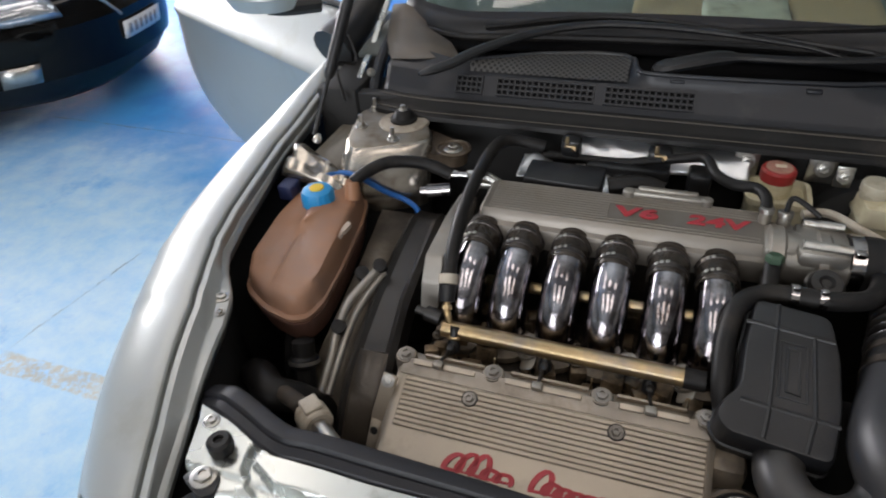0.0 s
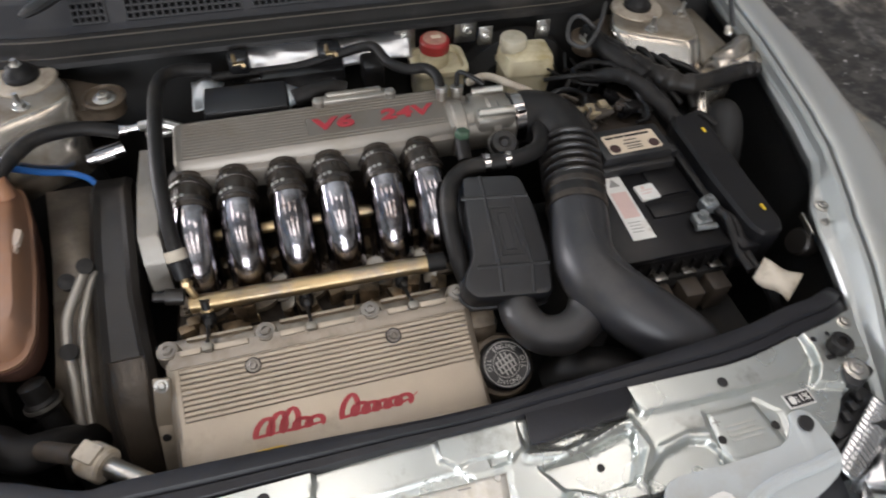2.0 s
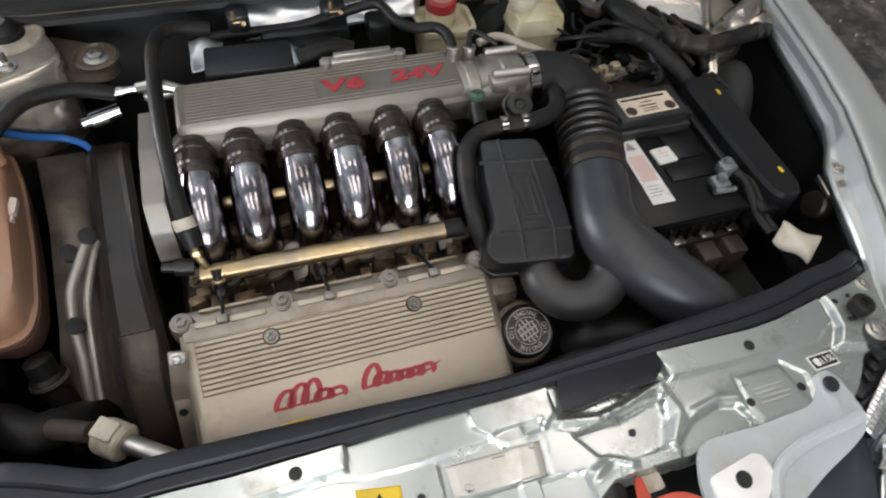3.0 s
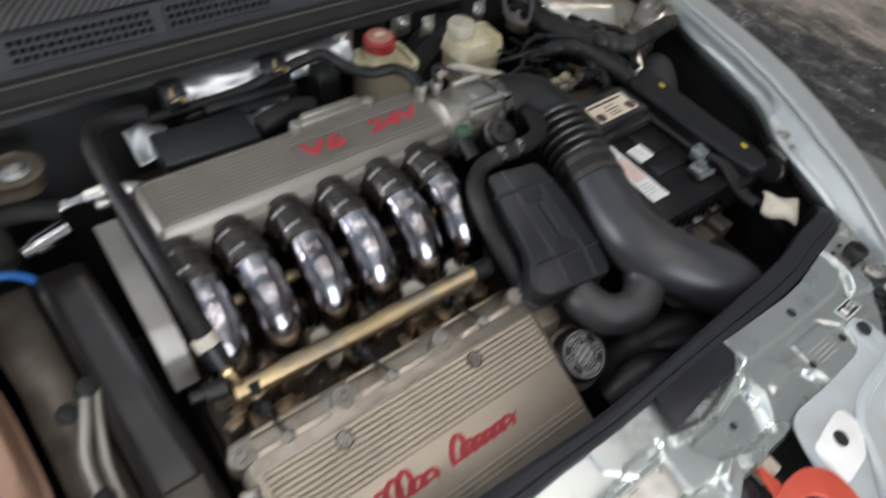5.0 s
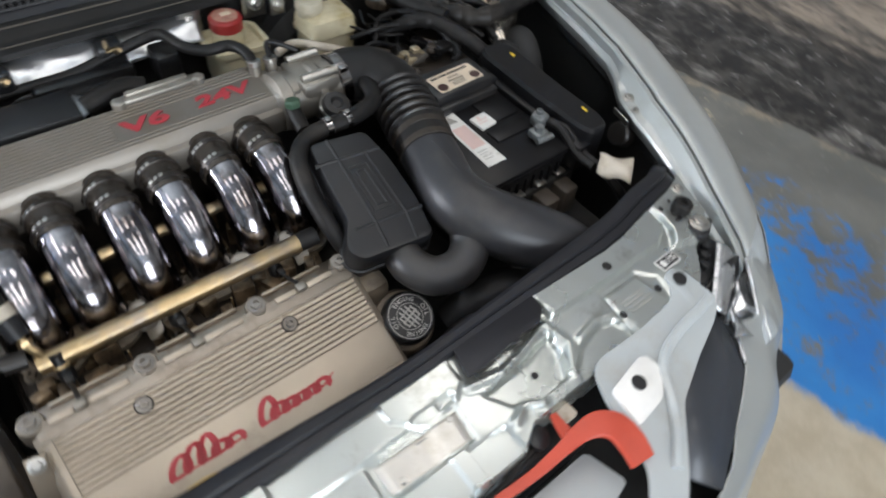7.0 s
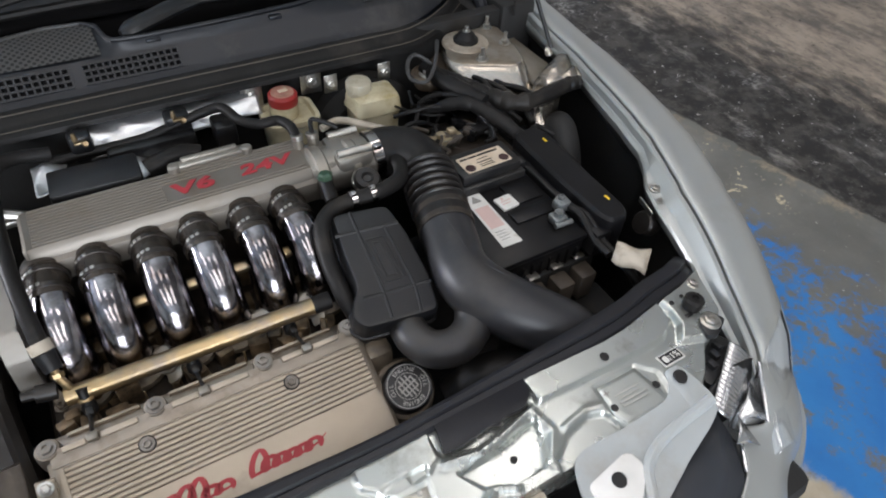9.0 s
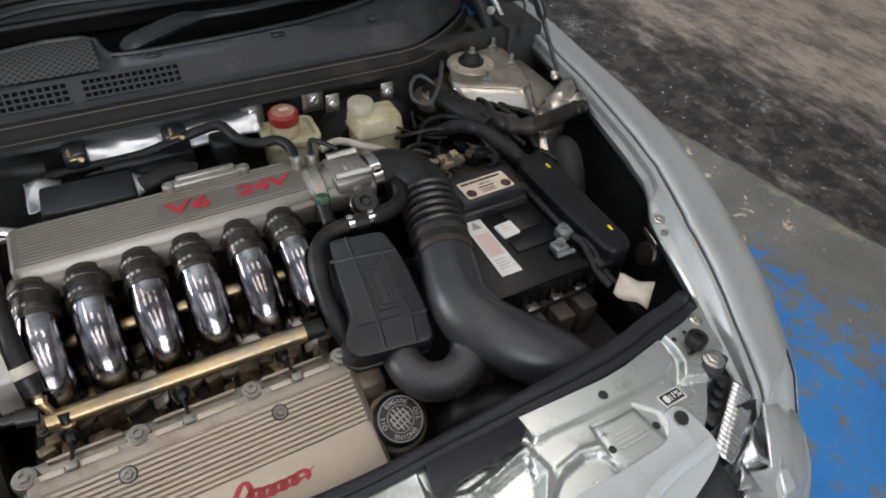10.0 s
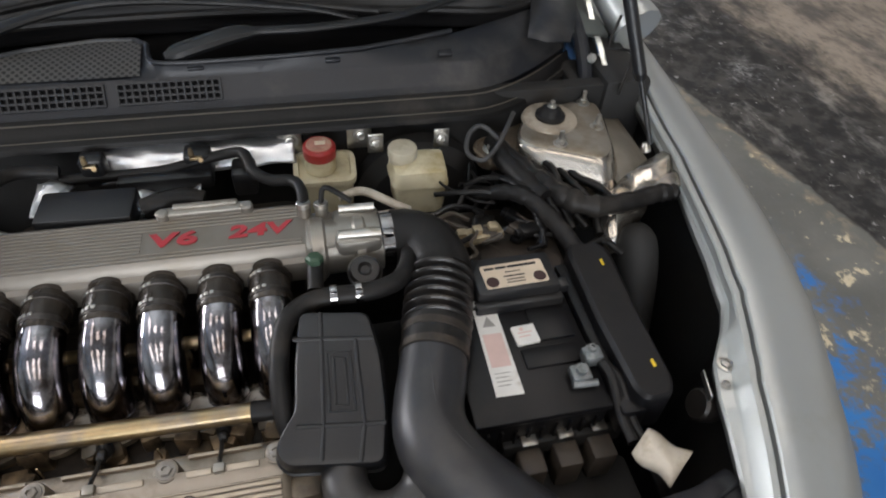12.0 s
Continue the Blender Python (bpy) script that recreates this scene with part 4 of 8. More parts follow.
grid(bm, [[(x, 0.79 - 0.10 * (x / 0.7) ** 2 + dy, z) for x in np.linspace(-0.69, 0.69, 20)] for dy, z in ((-0.05, 0.958), (0.0, 0.968), (0.2, 0.978), (0.45, 0.99), (0.55, 0.95), (0.56, 0.7))])
dash = part("dashboard", bm, DASH, car, "grey dashboard top with the windscreen's reflection in its colour")
thick(dash, 0.01)
# two tan sheets just above the dashboard
for x0, x1, y0, y1 in ((-0.155, -0.010, 0.86, 1.16), (0.165, 0.335, 0.84, 1.16)):
    bm = grid(B(), [[(x, y0 + (y1 - y0) * k / 5, 0.984 + 0.02 * k / 5 + 0.005 * math.sin(14 * x + k)) for x in np.linspace(x0, x1, 10)] for k in range(6)])
    thick(part("dash_tan_sheet", bm, TANSHEET, dash, "tan sheet on the dashboard"), 0.004)
bm = grid(B(), [[(x, 0.83 + 0.20 * k / 4, 0.982 + 0.018 * k / 4 + 0.004 * math.sin(9 * x + k)) for x in np.linspace(-0.012, 0.160, 10)] for k in range(5)])
thick(part("dash_cloth", bm, TAPE, dash, "pale cloth on the dashboard"), 0.004)
for side in (1, -1):
    bm = B()
    tube(bm, [(side * 0.76, 0.66, 0.955), (side * 0.735, 0.76, 1.0), (side * 0.68, 1.05, 1.165), (side * 0.605, 1.53, 1.36)], [0.05, 0.042, 0.034, 0.03], 6, 12)
    part("windscreen_pillar", bm, PAINT if side > 0 else PLASTIC, car)
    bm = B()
    # scuttle end below the windscreen's corner, lighter on the left, and the black end of the cowl before it
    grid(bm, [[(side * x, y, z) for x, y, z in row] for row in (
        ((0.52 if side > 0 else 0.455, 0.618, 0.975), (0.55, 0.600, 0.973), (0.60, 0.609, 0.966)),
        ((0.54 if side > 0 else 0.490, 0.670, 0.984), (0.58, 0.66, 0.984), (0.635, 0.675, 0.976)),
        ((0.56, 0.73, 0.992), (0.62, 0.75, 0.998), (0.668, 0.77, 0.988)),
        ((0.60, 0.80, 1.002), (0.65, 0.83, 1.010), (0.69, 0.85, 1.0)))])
    thick(part("scuttle_corner", bm, COWLP if side > 0 else mat("lighter_scuttle_grey", (0.135, 0.117, 0.097), 0.6, 0, 0.15, 9, (0.12, 0.11, 0.10), 0.3, 7), car, "grey scuttle end"), 0.003)
    # solid near-black blocks stand for the shade of the hinge pocket
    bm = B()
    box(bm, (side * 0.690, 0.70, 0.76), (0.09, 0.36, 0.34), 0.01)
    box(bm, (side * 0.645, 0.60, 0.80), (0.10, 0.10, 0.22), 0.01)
    part("hinge_pocket", bm, SHADE, car, "dark block for the shaded pocket under the bonnet hinge")
    bm = B()
    rows_ = []
    for x, y, z in spline([(0.650, 0.545, 0.905), (0.664, 0.580, 0.925), (0.666, 0.620, 0.945), (0.672, 0.670, 0.955), (0.676, 0.73, 0.985), (0.660, 0.80, 1.06)], 5):
        rows_.append([(side * (x + dx), y, z + dz) for dx, dz in ((-0.005, -0.004), (-0.005, 0.004), (0.005, 0.005), (0.006, -0.004))])
    rings(bm, rows_)
    hinge = part("bonnet_hinge", bm, PANEL, car, "painted steel bonnet hinge arm")
    bm = B()
    bolt(bm, (side * 0.684, 0.600, 0.912), (0, 0, 1), 0.007, 0.006)
    bolt(bm, (side * 0.690, 0.655, 0.915), (0, 0, 1), 0.007, 0.006)
    bolt(bm, (side * 0.640, 0.590, 0.940), (-side * 0.7, -0.5, 0.5), 0.006, 0.006)
    pieces("hinge_bolt", bm, STEEL, hinge)
    bm = B()
    box(bm, (side * 0.668, 0.640, 0.900), (0.05, 0.16, 0.030), 0.008)
    tube(bm, [(side * 0.625, 0.560, 0.90), (side * 0.632, 0.60, 0.925), (side * 0.640, 0.66, 0.950), (side * 0.645, 0.73, 0.97)], 0.014, 5, 10)
    part("hinge_cover", bm, COWLP, car, "black cover at the end of the scuttle")
    bm = B()
    tube(bm, [(side * 0.66, 0.50, 0.915), (side * 0.69, 0.545, 0.97), (side * 0.675, 0.60, 0.955), (side * 0.70, 0.63, 1.0)], 0.0028, 6, 6)
    part("washer_hose", bm, RUBBER, car)

# open front door with its mirror
hinge_p, tip_p = Vector((-0.945, 0.948)), Vector((-1.885, 1.483))
dv = (tip_p - hinge_p).normalized()
nv = Vector((dv.y, -dv.x))
if nv.y > 0:
    nv = -nv


def door_point(s, z, bulge):
    p = hinge_p + dv * s + nv * bulge
    return (p.x, p.y, z)


rows_ = []
for z, bulge in ((0.20, -0.075), (0.215, -0.062), (0.24, -0.052), (0.28, -0.044), (0.33, -0.036), (0.40, -0.028), (0.47, -0.020), (0.55, -0.014), (0.66, -0.006), (0.735, 0.004), (0.752, 0.012), (0.762, 0.010), (0.785, -0.010), (0.84, -0.040), (0.90, -0.068), (0.93, -0.080)):
    end = 1.09 + 0.09 * max(0.0, math.sin(math.pi * (z - 0.20) / 0.55)) - 4.0 * max(0.0, 0.40 - z) ** 2
    rows_.append([door_point(s * end, z, bulge - 0.012 * max(0, s - 0.93) / 0.07) for s in np.linspace(0.0, 1.0, 24)])
bm = grid(B(), rows_)
door = skin = part("door", bm, PAINT, car, "open silver front door")
thick(skin, 0.03, -1.0 if nv.y < 0 else 1.0)
bm = B()
mm = Matrix.Translation(door_point(0.13, 0.985, 0.09))
lathe(bm, [(0.01, -0.045), (0.075, -0.035), (0.095, 0.0), (0.075, 0.05), (0.02, 0.065)], mm @ Matrix.Diagonal((1.15, 0.75, 1, 1)), 24)
mirror = part("mirror", bm, PAINT, door, "silver wing mirror")
bm = B()
tube(bm, [door_point(0.10, 0.93, -0.06), door_point(0.11, 0.94, 0.03), door_point(0.13, 0.95, 0.08)], 0.022, 4, 10)
part("mirror_foot", bm, PLASTIC, door)
bm = B()
tube(bm, [door_point(s, 0.935, -0.085) for s in (0.0, 0.4, 0.8, 1.0)], 0.010, 3, 8)
part("window_seal", bm, RUBBER, door)

# ---------------------------------------------------------------- front panel, lamps, bumper
SLAM_REAR = [(0.545, -0.165), (0.50, -0.178), (0.44, -0.186), (0.36, -0.200), (0.18, -0.212), (0.0, -0.220), (-0.18, -0.212), (-0.36, -0.206), (-0.42, -0.206), (-0.49, -0.180), (-0.545, -0.165)]


# pressed fields of the panel: (outline, rise, width of the bevel)
FIELDS = [([(0.178, -0.15), (0.190, -0.2445), (0.300, -0.2475), (0.400, -0.248), (0.432, -0.232), (0.442, -0.15)], 0.011, 0.0045),
          ([(0.056, -0.272), (0.112, -0.270), (0.150, -0.262), (0.174, -0.259), (0.168, -0.285), (0.154, -0.312), (0.106, -0.314), (0.074, -0.300)], -0.010, 0.005),
          ([(0.155, -0.36), (0.170, -0.312), (0.198, -0.292), (0.236, -0.286), (0.258, -0.292), (0.274, -0.325), (0.27, -0.36)], -0.008, 0.004),
          ([(0.262, -0.325), (0.268, -0.2585), (0.338, -0.2585), (0.362, -0.281), (0.352, -0.325)], -0.0020, 0.0018),
          ([(-0.10, -0.306), (0.030, -0.309), (0.052, -0.313), (0.056, -0.36), (-0.10, -0.36)], -0.006, 0.003),
          ([(0.438, -0.15), (0.446, -0.215), (0.440, -0.240), (0.420, -0.262), (0.6, -0.32), (0.6, -0.15)], 0.008, 0.010)]
MIDDLE = [([(-0.097, -0.260), (0.021, -0.263), (0.017, -0.305), (-0.099, -0.302)], -0.0035, 0.003),
          ([(-0.60, -0.252), (-0.235, -0.247), (-0.215, -0.244), (-0.170, -0.254), (-0.120, -0.256), (-0.034, -0.253), (-0.020, -0.262), (-0.020, -0.40), (-0.60, -0.40)], -0.006, 0.004),
          ([(-0.050, -0.15), (-0.050, -0.238), (-0.034, -0.250), (-0.022, -0.247), (0.004, -0.246), (0.002, -0.256), (0.026, -0.258), (0.045, -0.246), (0.050, -0.15)], 0.005, 0.0035),
          ([(0.004, -0.2465), (0.002, -0.257), (0.024, -0.2575), (0.027, -0.2475)], -0.008, 0.003)]
RIDGES = [([(0.046, -0.256), (0.090, -0.264), (0.130, -0.258), (0.176, -0.246)], 0.006, 0.0045),
          ([(0.062, -0.317), (0.084, -0.308), (0.104, -0.318)], 0.006, 0.005),
          ([(0.176, -0.252), (0.184, -0.282), (0.160, -0.312)], 0.005, 0.0045),
          ([(0.200, -0.286), (0.238, -0.279), (0.262, -0.284)], 0.004, 0.0045)]


def edge_distance(px, py, line_):
    best = 9.0
    for (x0, y0), (x1, y1) in zip(line_, line_[1:]):
        dx, dy = x1 - x0, y1 - y0
        t = min(1.0, max(0.0, ((px - x0) * dx + (py - y0) * dy) / (dx * dx + dy * dy)))
        best = min(best, math.hypot(px - x0 - t * dx, py - y0 - t * dy))
    return best


def within(px, py, outline):
    hit = False
    for (x0, y0), (x1, y1) in zip(outline, outline[1:] + outline[:1]):
        if (y0 > py) != (y1 > py) and px < x0 + (py - y0) * (x1 - x0) / (y1 - y0):
            hit = not hit
    return hit


def slam_z(x, y):
    """Height of the pressed front panel: flat fields with short bevels, and a few rounded ridges."""
    ax = abs(x)
    z = 0.823 - 0.06 * max(0.0, -0.25 - y)
    todo = [(ax, *f) for f in FIELDS if x > 0 or max(p[0] for p in f[0]) > 0.27] + [(x, *f) for f in MIDDLE]
    for ux, outline, rise, w in todo:
        xs_, ys_ = [p[0] for p in outline], [p[1] for p in outline]
        if min(xs_) - w < ux < max(xs_) + w and min(ys_) - w < y < max(ys_) + w:
            d = edge_distance(ux, y, outline + outline[:1])
            t = min(1.0, max(0.0, 0.5 + (d if within(ux, y, outline) else -d) / w))
            z += rise * t * t * (3 - 2 * t)
    for line_, h, w in RIDGES if x > 0 else ():
        z += h * math.exp(-((edge_distance(ax, y, line_) / w) ** 2))
    return z


def rear_y(x):
    pts = sorted(SLAM_REAR)
    return float(np.interp(x, [p[0] for p in pts], [p[1] for p in pts]))


def lip_shift(x):
    """How far the middle of the seal's front edge stands back."""
    return float(np.interp(x, [-0.30, -0.18, -0.08, 0.08, 0.19, 0.32], [0, 0.006, 0.017, 0.019, 0.012, 0]))


def front_y(x):
    ax = abs(x)
    return float(np.interp(ax, [0, 0.05, 0.08, 0.24, 0.33, 0.395, 0.419, 0.444, 0.470, 0.505, 0.56], [-0.345, -0.345, -0.328, -0.326, -0.328, -0.327, -0.311, -0.287, -0.274, -0.268, -0.240]))


bm = B()
rows_ = []
for x in np.linspace(-0.545, 0.545, 400):
    x = float(x)
    a, b = rear_y(x) - 0.012 + lip_shift(x), front_y(x)
    row = [(x, a, slam_z(x, a) - 0.03)]
    for k in range(51):
        y = a + (b - a) * k / 50
        # the panel's ends taper to a rounded tip behind the lamp
        end = float(np.interp(y, [-0.275, -0.20, -0.172], [0.500, 0.527, 0.541]))
        xx = x if abs(x) < 0.44 else math.copysign(0.44 + (abs(x) - 0.44) * (end - 0.44) / 0.105, x)
        row.append((xx, y, slam_z(xx, y)))
    x = row[-1][0]
    row += [(x, b - 0.004, slam_z(x, b) - 0.008), (x, b - 0.005, slam_z(x, b) - 0.035)]
    rows_.append(row)
grid(bm, rows_)
slam = part("front_panel", bm, PANEL, car, "pale sage-silver pressed front panel", flat_angle=50)

# wide rubber seal along the rear edge
bm = B()
prof = [(0.002, -0.012), (0.0025, 0.003), (0.005, 0.0065), (0.0145, 0.0095), (0.0165, 0.0088), (0.0175, 0.0125), (0.0195, 0.0150), (0.032, 0.0150), (0.038, 0.0115), (0.0405, 0.002), (0.038, -0.03), (0.002, -0.03)]
line = spline([(x, y, 0) for x, y in [(0.552, -0.158)] + SLAM_REAR[1:-1] + [(-0.560, -0.158)]], 6)
loops = []
for i, p in enumerate(line):
    t = (line[min(i + 1, len(line) - 1)] - line[max(i - 1, 0)]).normalized()
    s = Vector((t.y, -t.x, 0))
    if s.y < 0:
        s = -s
    loops.append([p + s * (o - 0.012 + lip_shift(p.x) * max(0.0, 1 - (o + 0.006) / 0.040)) + Vector((0, 0, 0.829 + z - 0.6 * max(0, abs(p.x) - 0.515))) for o, z in prof])
rings(bm, loops)
part("front_seal", bm, SEAL, car, "wide black rubber seal on the front panel")
# air guide lip that laps over the panel
bm = B()
plate(bm, rounded([(0.060, -0.196), (0.190, -0.196), (0.186, -0.230), (0.170, -0.243), (0.152, -0.244), (0.136, -0.2425), (0.128, -0.249), (0.120, -0.2445), (0.074, -0.2495), (0.051, -0.2475), (0.056, -0.222)], 0.003), 0.8285, 0.8350, None, 0.0012)
part("air_guide", bm, SEAL, car, "flat black plastic air guide")

bm = B()
for x, y, r in ((0.304, -0.234, 0.0065), (0.125, -0.286, 0.0045), (-0.24, -0.234, 0.007), (0.274, -0.294, 0.0055), (0.346, -0.294, 0.0055), (-0.123, -0.288, 0.0045), (0.455, -0.208, 0.004), (0.478, -0.205, 0.003)):
    lathe(bm, [(r, 0.0012), (r * 0.9, 0.0018), (0.0005, 0.0018)], frame_at((x, y, slam_z(x, y)), (0, 0, 1)), 14)
pieces("panel_hole", bm, BLACKINK, slam)


def panel_sheet(outline, lift, n=10):
    """A thin sheet that lies on the panel between four corners."""
    a, b, c, d = (Vector(p) for p in outline)
    rows_ = []
    for i in range(n + 1):
        p, q = a.lerp(d, i / n), b.lerp(c, i / n)
        rows_.append([(v.x, v.y, slam_z(v.x, v.y) + lift) for v in (p.lerp(q, k / n) for k in range(n + 1))])
    return grid(B(), rows_)


dp = part("data_plate", panel_sheet([(0.271, -0.262), (0.336, -0.262), (0.350, -0.320), (0.266, -0.322)], 0.0012), PANEL, slam, "pale metal data plate with faint print")
thick(dp, 0.0008)
zp = slam_z(0.31, -0.29) + 0.0022
bm = B()
bars(bm, frame_at((0.306, -0.291, zp), (0, 0.06, 1)), [(-0.022, 0.014 - 0.0058 * k, 0.046 - 0.004 * (k % 3), 0.0026) for k in range(5)])
pieces("plate_print", bm, mat("faint_pale_print", (0.50, 0.51, 0.48), 0.4, 0.6), dp)
bm = B()
bars(bm, frame_at((0.277, -0.274, zp + 0.0006), (0, 0.06, 1)), [(-0.005, -0.0008, 0.010, 0.0016), (-0.0008, -0.005, 0.0016, 0.010)])
part("plate_cross", bm, GREYINK, dp)
zl = slam_z(0.3915, -0.273) + 0.0022
m = frame_at((0.3915, -0.273, zl), (0, 0.06, 1), (1, 0.02, 0))
bm = B()
plate(bm, [(-0.0185, -0.0095), (0.0185, -0.0095), (0.0185, 0.0095), (-0.0185, 0.0095)], -0.0010, 0.0, m)
lab = part("lamp_label", bm, PAPER, slam, "small black and white headlamp label")
bm = B()
plate(bm, [(-0.0166, -0.0078), (0.0166, -0.0078), (0.0166, 0.0078), (-0.0166, 0.0078)], 0, 0.0003, m)
part("label_ground", bm, BLACKINK, lab)
bm = B()
letters(bm, "1%", 0.0125, m @ Matrix.Translation((0.0075, 0, 0.0003)), 0.0003)
for k in range(3):
    plate(bm, [(-0.0045, -0.004 + 0.003 * k), (-0.001, -0.0045 + 0.003 * k), (-0.001, -0.0033 + 0.003 * k), (-0.0045, -0.0028 + 0.003 * k)], 0.0003, 0.0006, m)
plate(bm, rounded([(-0.0135, -0.005), (-0.0055, -0.0055), (-0.0055, 0.0055), (-0.0135, 0.005)], 0.004), 0.0003, 0.0006, m)
part("label_print", bm, PAPER, lab)
ysl = part("warning_sticker", panel_sheet([(-0.186, -0.262), (-0.140, -0.270), (-0.142, -0.289), (-0.188, -0.282)], 0.0015), YELLOW, slam, "yellow warning sticker")
thick(ysl, 0.0006)
bm = B()
zs_ = slam_z(-0.165, -0.276) + 0.003
plate(bm, [(-0.170, -0.281), (-0.159, -0.283), (-0.164, -0.272)], zs_ - 0.001, zs_)
part("sticker_print", bm, BLACKINK, ysl)
# faded maker's plate in the middle
mp_ = part("faded_plate", panel_sheet([(-0.090, -0.264), (0.017, -0.267), (0.012, -0.302), (-0.089, -0.297)], 0.0012), mat("faded_pale_plate", (0.64, 0.61, 0.55), 0.32, 0.35, 0.08, 30, (0.50, 0.46, 0.38), 0.3, 22), slam, "faded pale printed plate")
thick(mp_, 0.001)
bm = B()
zf = slam_z(-0.035, -0.272) + 0.0020
bars(bm, frame_at((-0.035, -0.272, zf), (0, 0.06, 1), (0.999, -0.03, 0)), [(-0.004, 0.001, 0.018, 0.0018), (0.020, 0.0005, 0.024, 0.0018), (0.016, -0.004, 0.012, 0.0016)])
pieces("plate_print", bm, GREYINK, mp_)
bm = B()
lathe(bm, [(0.005, 0.0), (0.0045, 0.0016), (0.001, 0.002)], frame_at((-0.072, -0.292, slam_z(-0.072, -0.292) + 0.002), (0, 0, 1)), 12)
lathe(bm, [(0.004, 0.0), (0.0035, 0.0016), (0.001, 0.002)], frame_at((0.006, -0.270, slam_z(0.006, -0.270) + 0.002), (0, 0, 1)), 12)
pieces("plate_rivet", bm, STEEL, mp_)


def corner_fittings(side):
    """Rubber stop, slotted hole, bolts and lamp bracket, at each end of the front panel."""
    bm = B()
    m = frame_at((side * 0.476, -0.226, slam_z(side * 0.476, -0.226)), (0, 0, 1))
    lathe(bm, [(0.013, 0), (0.0125, 0.003), (0.0145, 0.005), (0.0145, 0.017), (0.011, 0.020), (0.006, 0.020), (0.005, 0.016)], m, 14)
    part("rubber_stop", bm, RUBBER, car, "black rubber bonnet stop")
    bm = B()
    box(bm, (side * 0.461, -0.236, slam_z(side * 0.461, -0.236) + 0.001), (0.012, 0.006, 0.0016), 0.0005)
    part("panel_slot", bm, BLACKINK, slam)
    bm = B()
    z = slam_z(side * 0.478, -0.260)
    plate(bm, rounded([(side * x, y) for x, y in ((0.461, -0.254), (0.490, -0.243), (0.502, -0.266), (0.470, -0.282), (0.456, -0.274))], 0.004), z - 0.006, z + 0.0032, None, 0.0012)
    br = part("lamp_bracket", bm, PLASTIC, car, "black plastic headlamp bracket")
    bm = B()
    plate(bm, rounded([(side * x, y) for x, y in ((0.470, -0.276), (0.500, -0.262), (0.512, -0.286), (0.470, -0.312), (0.436, -0.330), (0.424, -0.318), (0.446, -0.288))], 0.006), 0.788, 0.797, None, 0.002)
    for k in range(3):
        p = Vector((side * (0.485 - 0.016 * k), -0.282 - 0.010 * k, 0.800))
        box(bm, p, (0.010, 0.014, 0.010), 0.002)
    part("lamp_backing", bm, PLASTIC, br, "black ribbed back of the headlamp")
    bm = B()
    bolt(bm, (side * 0.479, -0.259, z + 0.003), (0, 0, 1), 0.0105, 0.006, 1.45)
    bolt(bm, (side * 0.512, -0.195, slam_z(side * 0.512, -0.195)), (0, 0, 1), 0.0065, 0.005, 1.5)
    pieces("bracket_bolt", bm, STEEL, br)


corner_fittings(1), corner_fittings(-1)


